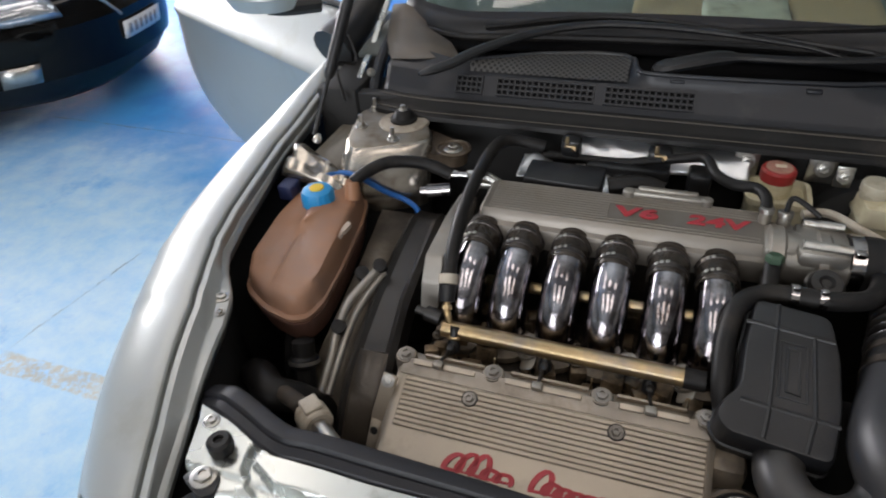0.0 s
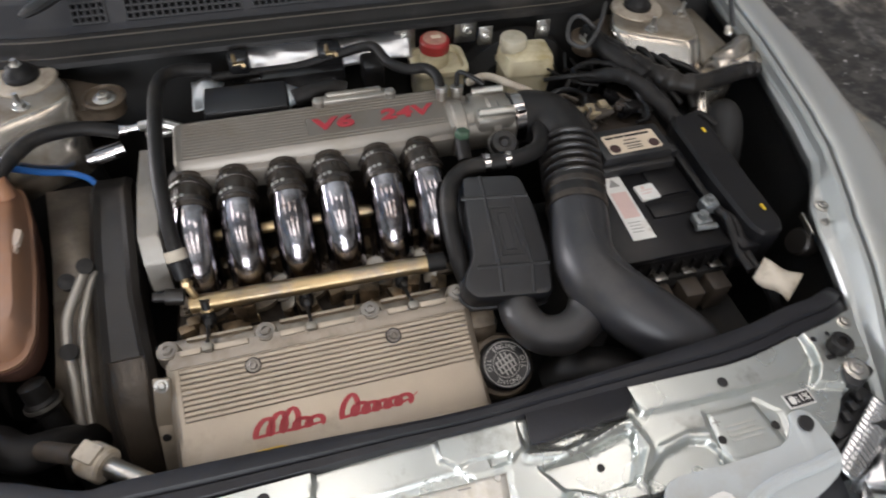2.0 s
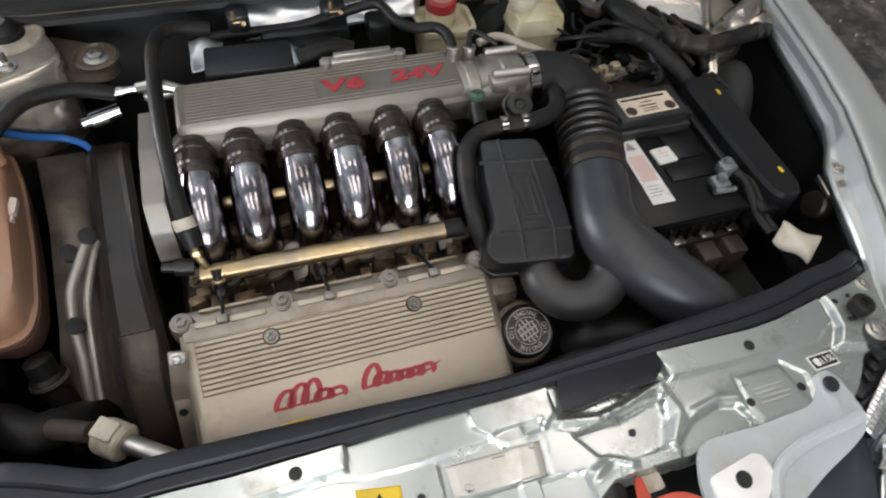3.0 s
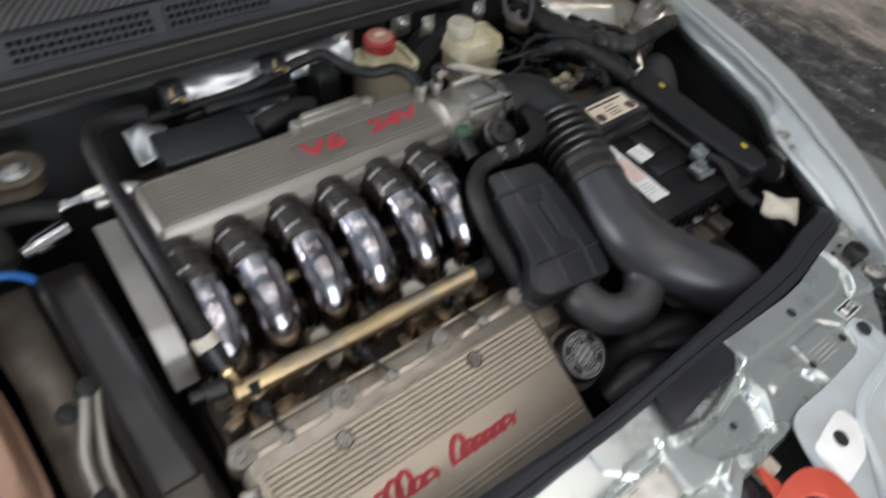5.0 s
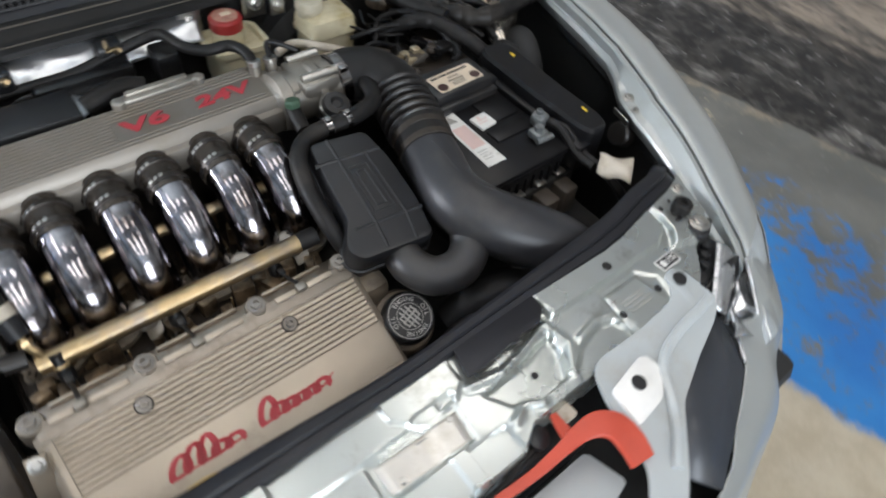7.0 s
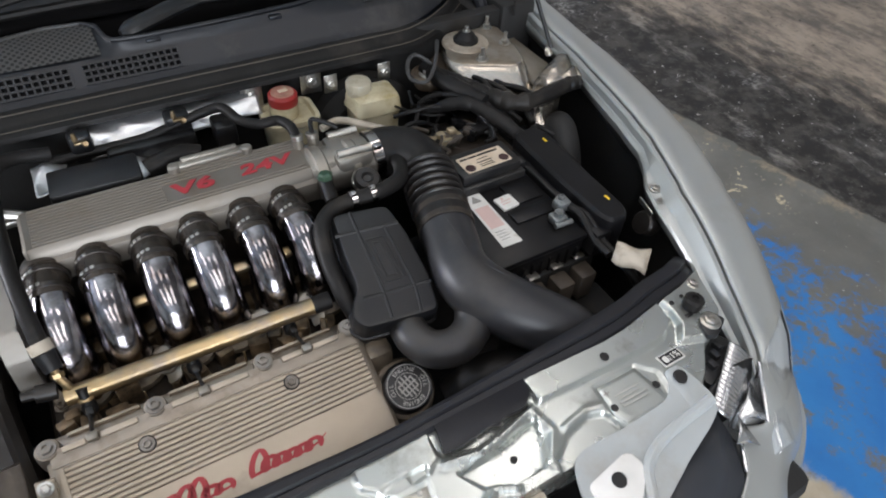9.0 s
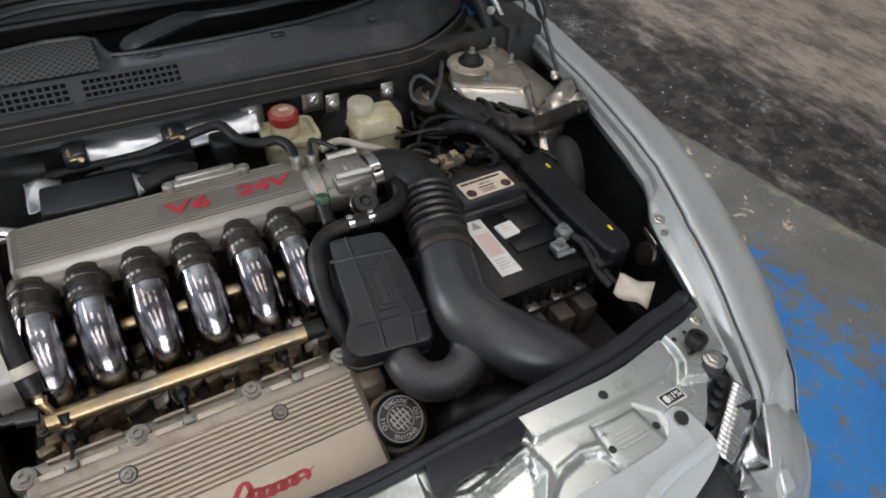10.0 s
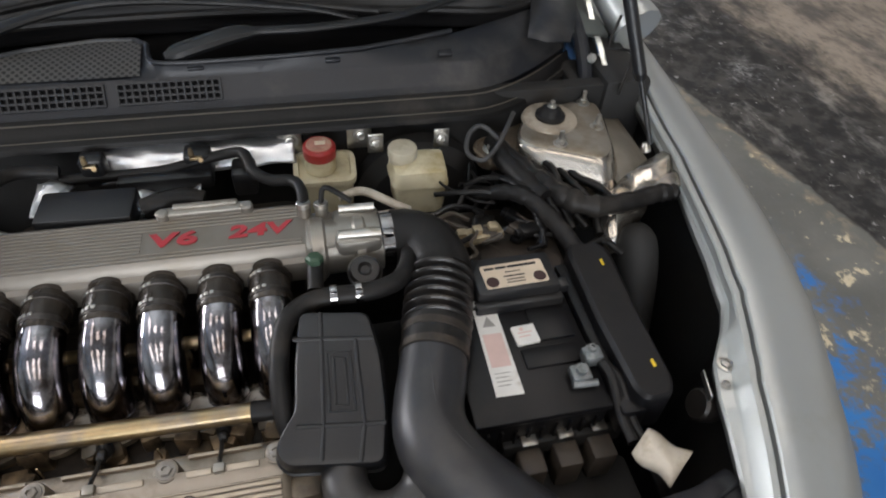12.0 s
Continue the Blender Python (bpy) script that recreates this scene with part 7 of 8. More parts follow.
bm = tube(B(), [(0.237 - 0.012, 0.055, 0.884), (0.224, 0.020, 0.883), (0.222, -0.030, 0.879), (0.245, -0.075, 0.872), (0.290, -0.112, 0.850), (0.335, -0.142, 0.815)], 0.0012, 6, 6)
part("mould_seam", bm, DUCT, duct)
bm = tube(B(), [(0.112, -0.040, 0.800), (0.112, -0.068, 0.798), (0.128, -0.096, 0.797), (0.160, -0.106, 0.800), (0.190, -0.093, 0.806), (0.206, -0.068, 0.818), (0.214, -0.05, 0.826)], [0.026, 0.0265, 0.027, 0.0275, 0.0275, 0.027, 0.026], 6, 22)
part("branch_pipe", bm, DUCT, duct, "black U-shaped branch pipe")

reson = thing("resonator_box", (0.11, 0.04, 0.76), "black moulded resonator box on the intake", "resonator")
RB = Matrix.Translation((0.115, 0.125, 0.882)) @ Matrix.Rotation(radians(16.5), 4, "X")
RO = [(-0.036, 0.008), (0.050, -0.004), (0.058, -0.06), (0.056, -0.13), (0.044, -0.192), (-0.066, -0.178), (-0.078, -0.160), (-0.070, -0.140), (-0.052, -0.118), (-0.047, -0.06)]
bm = B()
out = rounded(RO, 0.012)
cx, cy = sum(p[0] for p in out) / len(out), sum(p[1] for p in out) / len(out)
rings(bm, [[RB @ Vector((cx + (x - cx) * s, cy + (y - cy) * (1 - (1 - s) * 0.7), z)) for x, y in out] for s, z in ((0.93, -0.060), (0.99, -0.055), (1.0, -0.034), (0.985, -0.008), (0.94, -0.001), (0.90, 0.0))])
part("box_shell", bm, PLASTIC, reson, "black plastic shell")
for x0, y0, x1, y1 in ((-0.046, -0.030, 0.050, -0.042), (-0.050, -0.135, 0.050, -0.146), (-0.012, -0.034, -0.020, -0.139), (0.028, -0.040, 0.026, -0.143), (-0.010, 0.0, -0.012, -0.034), (-0.020, -0.139, -0.026, -0.176), (0.026, -0.143, 0.016, -0.184)):
    a, b = RB @ Vector((x0, y0, -0.0012)), RB @ Vector((x1, y1, -0.0012))
    part("shell_ridge", tube(B(), [a, (a + b) / 2, b], 0.0030, 2, 8), PLASTIC, reson)
for o in (0.0, 0.0075):
    q = [(-0.008 + o, -0.052 - o), (0.020 - o, -0.055 - o), (0.018 - o, -0.127 + o), (-0.011 + o, -0.124 + o), (-0.008 + o, -0.052 - o)]
    part("embossed_frame", tube(B(), [RB @ Vector((x, y, 0)) for x, y in q], 0.0018, 1, 8, smooth=False), PLASTIC, reson)
bm = B()
tube(bm, [RB @ Vector((x, y, -0.036)) for x, y in out + out[:1]], 0.003, 1, 6, smooth=False)
part("shell_seam", bm, PLASTIC, reson)
# lower shapes in the dark beside the engine
bm = B()
tube(bm, [(0.15, -0.12, 0.70), (0.19, -0.13, 0.735), (0.24, -0.15, 0.74), (0.29, -0.17, 0.70)], 0.030, 5, 14)
solo("lower_hose", bm, RUBBER, "thick dark coolant hose low beside the engine", "hose", "hoses under the duct")
bm = B()
tube(bm, [(0.10, -0.16, 0.70), (0.14, -0.165, 0.735), (0.19, -0.17, 0.72)], 0.022, 5, 12)
solo("lower_hose", bm, RUBBER, "dark coolant hose low beside the oil filler", "hose", "hoses under the duct")
bm = B()
box(bm, (0.125, -0.066, 0.765), (0.020, 0.016, 0.035), 0.003)
solo("yellow_clip", bm, BRASS, "small brown-gold clip beside the filler cap", "clip")

# ---------------------------------------------------------------- battery and electrics
batt = thing("battery", (0.355, 0.09, 0.66), "black car battery with white labels", "battery")
bm = B()
box(bm, (0.355, 0.070, 0.735), (0.170, 0.210, 0.17), 0.004)
part("case", bm, TRUNK, batt)
bm = B()
box(bm, (0.355, 0.070, 0.8245), (0.176, 0.216, 0.011), 0.003)
box(bm, (0.392, 0.045, 0.8305), (0.080, 0.030, 0.006), 0.002)
box(bm, (0.405, 0.100, 0.8305), (0.055, 0.060, 0.005), 0.002)
part("lid", bm, TRUNK, batt, "black battery lid")
bm = B()
for k in range(9):
    box(bm, (0.285 + 0.0175 * k, -0.037, 0.765), (0.004, 0.005, 0.085), 0.001)
pieces("case_rib", bm, TRUNK, batt)
bm = B()
box(bm, (0.372, 0.168, 0.845), (0.118, 0.066, 0.034), 0.005)
box(bm, (0.372, 0.132, 0.836), (0.124, 0.016, 0.020), 0.003)
box(bm, (0.438, 0.150, 0.842), (0.018, 0.018, 0.016), 0.003)
part("terminal_cover", bm, PLASTIC, batt, "black plastic terminal cover")
bm = B()
m = frame_at((0.371, 0.164, 0.8625), (0, 0, 1), (1, 0.03, 0))
plate(bm, rounded([(-0.045, -0.021), (0.045, -0.021), (0.045, 0.021), (-0.045, 0.021)], 0.004), 0, 0.0006, m)
st = part("dealer_sticker", bm, CREAMLAB, batt, "cream sticker with dark print")
bm = B()
bars(bm, m @ Matrix.Translation((0, 0, 0.0006)), [(-0.040, 0.012, 0.014, 0.0042), (-0.024, 0.012, 0.016, 0.0042), (-0.006, 0.012, 0.042, 0.0042), (-0.012, 0.004, 0.022, 0.0016), (-0.016, -0.004, 0.030, 0.0022), (-0.014, -0.010, 0.026, 0.0016), (-0.014, -0.015, 0.026, 0.0016)])
part("sticker_print", bm, BLACKINK, st, smooth=False)
bm = B()
for x in (-0.034, 0.034):
    lathe(bm, [(0.009, 0.0006), (0.009, 0.0010), (0.001, 0.0010)], m @ Matrix.Translation((x, -0.010, 0)), 18)
pieces("sticker_roundel", bm, mat("brown_black_print", (0.05, 0.022, 0.022), 0.5), st)
bm = B()
m = frame_at((0.3215, 0.066, 0.8302), (0, 0, 1), (0.999, -0.02, 0))
plate(bm, [(-0.018, -0.068), (0.018, -0.068), (0.016, 0.068), (-0.016, 0.068)], 0, 0.0008, m)
lb = part("warning_label", bm, PAPER, batt, "long white warning label")
bm = B()
plate(bm, [(-0.013, -0.026), (0.013, -0.026), (0.013, 0.026), (-0.013, 0.026)], 0.0008, 0.0011, m)
part("pink_field", bm, PINK, lb)
bm = B()
plate(bm, [(-0.009, 0.038), (0.009, 0.038), (0.0, 0.055)], 0.0008, 0.0012, m)
bars(bm, m @ Matrix.Translation((0, 0, 0.0008)), [(-0.012, -0.036 - 0.006 * k, 0.020 - 0.003 * (k % 2), 0.0012) for k in range(4)], 0.0003)
pieces("label_print", bm, GREYINK, lb, smooth=False)
bm = B()
m2 = frame_at((0.3655, 0.082, 0.8302), (0, 0, 1), (0.99, 0.06, 0))
plate(bm, rounded([(-0.016, -0.015), (0.016, -0.015), (0.016, 0.015), (-0.016, 0.015)], 0.002), 0, 0.0036, m2)
sl = part("small_label", bm, PAPER, batt, "small square white label")
bm = B()
bars(bm, m2 @ Matrix.Translation((0, 0, 0.0036)), [(-0.010, 0.002, 0.02, 0.002), (-0.010, -0.004, 0.016, 0.002)])
lathe(bm, [(0.003, 0.0036), (0.003, 0.0039), (0.0005, 0.0039)], m2 @ Matrix.Translation((-0.003, 0.009, 0)), 10)
pieces("label_print", bm, PINK, sl, smooth=False)
bm = B()
box(bm, (0.412, 0.006, 0.840), (0.026, 0.024, 0.014), 0.004)
cyl(bm, (0.412, 0.006, 0.845), (0.412, 0.006, 0.854), 0.0075, None, 14)
box(bm, (0.434, 0.026, 0.845), (0.026, 0.022, 0.020), 0.005)
bolt(bm, (0.434, 0.030, 0.852), (0, 0, 1), 0.006, 0.008)
cyl(bm, (0.398, -0.006, 0.838), (0.430, -0.008, 0.838), 0.005, None, 10)
part("terminal_clamp", bm, mat("corroded_zinc", (0.27, 0.285, 0.29), 0.42, 0.8, 0.3, 60, (0.12, 0.14, 0.145), 0.4, 60, 0.4, 300), batt, "blue-grey corroded terminal clamp")
bm = tube(B(), [(0.306, 0.136, 0.836), (0.302, 0.142, 0.846), (0.300, 0.150, 0.852), (0.305, 0.154, 0.855)], [0.004, 0.007, 0.006, 0.003], 4, 8)
part("paper_tag", bm, PAPER, batt)
bm = B()
for a, b in (((0.440, 0.030, 0.842), (0.448, -0.085, 0.822)), ((0.446, 0.020, 0.840), (0.462, -0.090, 0.818))):
    a, b = Vector(a), Vector(b)
    tube(bm, [a, a.lerp(b, 0.3) + Vector((0.006, 0, 0.008)), a.lerp(b, 0.7) + Vector((0.002, 0, -0.004)), b], 0.007, 5, 10)
tube(bm, [(0.462, -0.09, 0.818), (0.475, -0.13, 0.79), (0.49, -0.16, 0.74)], 0.008, 4, 10)
cable = solo("battery_cable", bm, RUBBER, "pair of black cables from the battery terminal", "cable")
bm = B()
rows_ = []
for k in range(7):
    t = k / 6
    p = Vector((0.452, -0.088, 0.832)).lerp(Vector((0.484, -0.130, 0.828)), t)
    w = 0.020 + 0.006 * t + 0.003 * math.sin(7 * t)
    u = Vector((0.76, 0.58, 0.15))
    rows_.append([p + u * (w * s) + Vector((0, 0, 0.010 * (1 - s * s) + 0.003 * math.sin(5 * t + 3 * s))) for s in np.linspace(-1, 1, 9)])
grid(bm, rows_)
tag = solo("cable_tag", bm, TAPE, "crumpled dirty white paper tag taped round the cable", "tag")
thick(tag, 0.0025)
# relays in front of the battery
for k, (x, y) in enumerate(((0.338, -0.062), (0.386, -0.060), (0.432, -0.058))):
    rel = thing("relay", (x, y, 0.70), "dusty dark relay on a bracket before the battery", "relay", "relays before the battery")
    bm = B()
    box(bm, (x, y, 0.745), (0.032, 0.034, 0.055), 0.004)
    part("relay_case", bm, DUSTY, rel)
    bm = B()
    box(bm, (x, y + 0.026, 0.775), (0.020, 0.005, 0.022), 0.001)
    box(bm, (x, y + 0.020, 0.786), (0.020, 0.014, 0.003), 0.001)
    part("bracket_tab", bm, STEEL, rel)
bm = B()
box(bm, (0.385, -0.038, 0.765), (0.16, 0.014, 0.03), 0.003)
box(bm, (0.385, -0.095, 0.66), (0.20, 0.10, 0.10), 0.01)
solo("battery_tray", bm, SHADE, "dark steel battery tray", "tray")

fuse = thing("cable_trunking", (0.5, 0.08, 0.80), "long black plastic cable cover beside the battery", "cable cover")
bm = B()
o = rounded([(0.462, 0.195), (0.470, 0.215), (0.520, 0.210), (0.528, 0.19), (0.520, 0.06), (0.518, -0.030), (0.506, -0.052), (0.470, -0.052), (0.462, -0.035), (0.458, 0.07)], 0.010)
cx, cy = 0.49, 0.08
rings(bm, [[(cx + (x - cx) * s, cy + (y - cy) * s2, z) for x, y in o] for s, s2, z in ((1.02, 1.0, 0.790), (1.02, 1.0, 0.840), (0.97, 0.995, 0.853), (0.80, 0.97, 0.858), (0.70, 0.95, 0.858))])
part("trunking_lid", bm, TRUNK, fuse)
bm = B()
box(bm, (0.504, 0.168, 0.8590), (0.004, 0.011, 0.0016), 0.0005)
box(bm, (0.500, -0.006, 0.8590), (0.004, 0.011, 0.0016), 0.0005)
pieces("yellow_mark", bm, YELLOW, fuse)
bm = B()
box(bm, (0.462, 0.07, 0.812), (0.034, 0.25, 0.05), 0.006)
part("trunking_base", bm, TRUNK, fuse)
loom = thing("wiring_loom", (0.45, 0.30, 0.84), "taped black wiring loom across the wing", "wiring")


def lumpy(pts, r, seed):
    """A taped cable bundle of uneven thickness."""
    rnd = random.Random(seed)
    wob = [rnd.uniform(0.85, 1.15) for _ in range(200)]
    return tube(B(), pts, r, 7, 12, radii=lambda line, rad: [q * wob[i % 200] for i, q in enumerate(rad)])


for k, (pts, r) in enumerate((
        ([(0.488, 0.205, 0.838), (0.470, 0.25, 0.855), (0.44, 0.30, 0.870), (0.41, 0.33, 0.866), (0.36, 0.36, 0.84)], [0.015, 0.014, 0.013, 0.012, 0.010]),
        ([(0.418, 0.462, 0.870), (0.448, 0.375, 0.872), (0.486, 0.313, 0.868), (0.532, 0.280, 0.864), (0.588, 0.279, 0.866), (0.648, 0.288, 0.868), (0.684, 0.292, 0.864)], [0.015, 0.018, 0.018, 0.017, 0.016, 0.015, 0.012]),
        ([(0.46, 0.30, 0.872), (0.435, 0.36, 0.876), (0.422, 0.41, 0.874), (0.43, 0.47, 0.87)], [0.014, 0.017, 0.016, 0.013]),
        ([(0.505, 0.215, 0.845), (0.535, 0.225, 0.842), (0.56, 0.205, 0.83)], [0.005, 0.006, 0.005]),
        ([(0.47, 0.39, 0.865), (0.49, 0.345, 0.862), (0.53, 0.31, 0.85), (0.55, 0.27, 0.84)], [0.012, 0.013, 0.012, 0.010]))):
    part("taped_cable", lumpy(pts, r, k), RUBBER, loom)
bm = B()
tube(bm, [(0.43, 0.43, 0.885), (0.40, 0.455, 0.905), (0.375, 0.445, 0.90), (0.365, 0.415, 0.885), (0.385, 0.395, 0.882), (0.41, 0.41, 0.89), (0.435, 0.44, 0.905), (0.46, 0.48, 0.91)], 0.0040, 6, 10)
solo("grey_conduit", bm, mat("grey_corrugated_conduit", (0.045, 0.045, 0.046), 0.55), "looped dark grey corrugated conduit", "conduit")
wires = thing("loose_wires", (0.38, 0.31, 0.82), "tangle of thin wires behind the battery", "wires")
rnd = random.Random(11)
for k in range(22):
    x, y = rnd.uniform(0.30, 0.50), rnd.uniform(0.235, 0.40)
    pts = [Vector((x, y, rnd.uniform(0.825, 0.850)))]
    ang = rnd.uniform(0, 6.28)
    for _ in range(4):
        ang += rnd.uniform(-0.9, 0.9)
        pts.append(pts[-1] + Vector((0.028 * math.cos(ang), 0.024 * math.sin(ang), rnd.uniform(-0.010, 0.013))))
    part("wire", tube(B(), pts, rnd.uniform(0.0022, 0.0045), 5, 7), (RUBBER, RUBBER, DUSTY, PLASTIC)[k % 4], wires)
for pts in ([(0.30, 0.36, 0.850), (0.34, 0.345, 0.862), (0.38, 0.34, 0.862), (0.42, 0.325, 0.856)], [(0.33, 0.33, 0.84), (0.36, 0.36, 0.868), (0.41, 0.365, 0.865), (0.44, 0.34, 0.85)]):
    part("wire", tube(B(), pts, 0.0042, 5, 8), RUBBER, wires)
# dark connectors and convoluted hoses crowded round the strut tower's foot
rnd = random.Random(23)
clutter = thing("connector_cluster", (0.47, 0.33, 0.83), "dark dusty electrical connectors crowded beside the strut tower", "connectors")
for k in range(16):
    x, y = rnd.uniform(0.36, 0.54), rnd.uniform(0.25, 0.40)
    m = Matrix.Translation((x, y, rnd.uniform(0.822, 0.856))) @ Matrix.Rotation(rnd.uniform(0, 3.1), 4, "Z") @ Matrix.Rotation(rnd.uniform(-0.5, 0.5), 4, "X")
    bm = B()
    w = rnd.uniform(0.014, 0.026)
    box(bm, (0, 0, 0), (w, w * 1.5, 0.014), 0.003, m)
    box(bm, (0, w * 0.9, 0), (w * 0.7, w * 0.5, 0.010), 0.002, m)
    part("connector", bm, (TRUNK, RUBBER, DUSTY, TRUNK, GRIME)[k % 5], clutter)
for k in range(7):
    x, y = 0.40 + 0.022 * k, rnd.uniform(0.36, 0.42)
    pts = [(x, y, 0.86), (x + rnd.uniform(0.0, 0.03), y - 0.045, 0.868 + rnd.uniform(-0.012, 0.008)), (x + rnd.uniform(0.01, 0.05), y - 0.095, 0.856), (x + rnd.uniform(0.0, 0.06), y - 0.15, 0.838)]
    part("hose", lumpy(pts, 0.0065, 40 + k), TRUNK, clutter)
bm = B()
box(bm, (0.345, 0.262, 0.846), (0.080, 0.026, 0.014), 0.003, Matrix.Translation((0.345, 0.262, 0)) @ Matrix.Rotation(radians(9), 4, "Z") @ Matrix.Translation((-0.345, -0.262, 0)))
for k in range(3):
    box(bm, (0.32 + 0.025 * k, 0.260 + 0.004 * k, 0.856), (0.014, 0.014, 0.010), 0.002)
solo("brass_busbar", bm, mat("tarnished_busbar", (0.40, 0.33, 0.22), 0.45, 0.6, 0.3, 60), "tarnished metal connector strip behind the battery", "connector")
bm = B()
box(bm, (0.40, 0.235, 0.80), (0.14, 0.09, 0.06), 0.008)
box(bm, (0.36, 0.31, 0.77), (0.12, 0.10, 0.08), 0.01)
box(bm, (0.47, 0.33, 0.79), (0.07, 0.07, 0.06), 0.01)
solo("bay_components", bm, GRIME, "dark dusty components behind the battery", "components", kind="stuff")
bm = tube(B(), [(0.612, 0.262, 0.800), (0.611, 0.245, 0.800), (0.606, 0.215, 0.77), (0.60, 0.18, 0.70), (0.59, 0.14, 0.60)], [0.030, 0.033, 0.033, 0.033, 0.033], 5, 18)
solo("air_hose", bm, SHADE, "thick dark rubber hose down the inner wing", "hose")
bm = B()
lathe(bm, [(0.002, 0.0), (0.017, 0.002), (0.021, 0.010), (0.021, 0.030), (0.018, 0.034)], frame_at((0.585, -0.050, 0.800), (-0.85, 0.1, 0.35)), 22)
wb = solo("wing_buffer", bm, BELT, "small dull round buffer under the wing flange", "buffer")
bm = B()
box(bm, (0.566, -0.036, 0.836), (0.003, 0.040, 0.010), 0.0012, Matrix.Translation((0.566, -0.036, 0)) @ Matrix.Rotation(radians(-14), 4, "Z") @ Matrix.Translation((-0.566, 0.036, 0)))
part("buffer_strip", bm, STEEL, wb, "bright bent strip")

# ---------------------------------------------------------------- fluid reservoirs on the bulkhead
psr = thing("steering_reservoir", (0.132, 0.46, 0.77), "cream fluid reservoir with a red cap", "reservoir")
bm = B()
o = rounded([(0.088, 0.425), (0.182, 0.420), (0.186, 0.50), (0.090, 0.505)], 0.02)
cx, cy = 0.135, 0.463
rings(bm, [[(cx + (x - cx) * s, cy + (y - cy) * s, z) for x, y in o] for s, z in ((0.85, 0.765), (0.93, 0.78), (0.95, 0.832), (1.06, 0.836), (1.08, 0.842), (1.06, 0.847), (0.9, 0.848), (0.86, 0.838), (0.5, 0.838))])
part("tank", bm, CREAM, psr)
bm = B()
m = Matrix.Translation((0.131, 0.470, 0.852))
lathe(bm, [(0.026, -0.012), (0.026, 0.018), (0.024, 0.020)], m, 28)
part("neck", bm, CREAM, psr)
bm = B()
lathe(bm, [(0.026, 0.012), (0.0268, 0.014), (0.0268, 0.029), (0.0245, 0.0325)], m, 32)
lathe(bm, [(0.0245, 0.0325), (0.022, 0.0330), (0.002, 0.0330)], m, 32)
cp = part("cap", bm, REDCAP, psr, "worn red screw cap")
bm = B()
lathe(bm, [(0.021, 0.0335), (0.020, 0.0345), (0.002, 0.0345)], m, 28)
part("cap_top", bm, mat("dusty_faded_red", (0.42, 0.20, 0.15), 0.6, 0, 0.25, 50, (0.46, 0.36, 0.26), 0.45, 40), cp, "dusty faded cap top")
bm = B()
box(bm, (0.133, 0.472, 0.8872), (0.017, 0.009, 0.0014), 0.0003)
part("cap_mark", bm, CREAMLAB, cp, "small cream mark")
bm = B()
for x, y, w in ((0.085, 0.508, 0.040), (0.200, 0.508, 0.042)):
    box(bm, (x, y, 0.868), (w, 0.004, 0.046), 0.002)
br = pieces("mounting_tab", bm, STEEL, psr, "bright mounting tab")[0]
bm = B()
for x in (0.085, 0.203):
    bolt(bm, (x, 0.505, 0.872), (0, -1, 0.2), 0.010, 0.008)
pieces("tab_bolt", bm, STEEL, br)

CAPGREY = mat("yellowed_grey_plastic", (0.46, 0.42, 0.32), 0.45, 0, 0.1, 30, (0.3, 0.26, 0.18), 0.3, 20, 0.05, 300)
bkr = thing("brake_reservoir", (0.285, 0.41, 0.78), "yellowed white brake fluid reservoir", "reservoir")
bm = B()
o = rounded([(0.240, 0.378), (0.326, 0.376), (0.330, 0.442), (0.238, 0.445)], 0.012)
cx, cy = 0.284, 0.41
rings(bm, [[(cx + (x - cx) * s, cy + (y - cy) * s, z) for x, y in o] for s, z in ((0.86, 0.795), (0.93, 0.81), (0.95, 0.846), (1.04, 0.849), (1.05, 0.854), (1.0, 0.858), (0.98, 0.872), (0.93, 0.879), (0.5, 0.884))])
part("tank", bm, CREAM, bkr)
bm = B()
m = Matrix.Translation((0.259, 0.420, 0.878))
lathe(bm, [(0.021, 0.0), (0.021, 0.008), (0.0235, 0.010), (0.0235, 0.022), (0.022, 0.025), (0.017, 0.0265), (0.004, 0.0265)], m, 30)
part("cap", bm, CAPGREY, bkr, "grey-white screw cap")
bm = B()
for x in (0.222, 0.332):
    box(bm, (x, 0.462, 0.884), (0.026, 0.004, 0.036), 0.002)
br = pieces("mounting_tab", bm, STEEL, bkr, "bright mounting tab")[0]
bm = B()
for x in (0.222, 0.332):
    bolt(bm, (x, 0.459, 0.886), (0, -1, 0.2), 0.008, 0.007)
pieces("tab_bolt", bm, STEEL, br)
bm = B()
lathe(bm, [(0.10, 0), (0.115, 0.02), (0.115, 0.05), (0.09, 0.07)], frame_at((0.30, 0.53, 0.75), (0, -1, 0)), 32)
cyl(bm, (0.285, 0.40, 0.78), (0.285, 0.47, 0.78), 0.02, None, 16)
solo("brake_servo", bm, SHADE, "dark round brake servo on the bulkhead", "servo")

# ---------------------------------------------------------------- coolant tank and the left of the bay
tank = thing("coolant_tank", (-0.56, 0.13, 0.70), "stained translucent brown coolant expansion tank", "coolant tank")
o = rounded([(-0.667, 0.215), (-0.660, 0.292), (-0.628, 0.322), (-0.546, 0.324), (-0.529, 0.262), (-0.513, 0.150), (-0.507, 0.062), (-0.516, 0.030), (-0.540, 0.020), (-0.590, 0.032), (-0.640, 0.062), (-0.656, 0.100)], 0.016, 4)
cx, cy = -0.585, 0.165


def tank_ring(s, z, slope=0.06, dy=0.0):
    return [(cx + (x - cx) * s, cy + (y - cy) * s + dy, z + slope * (y - cy)) for x, y in o]


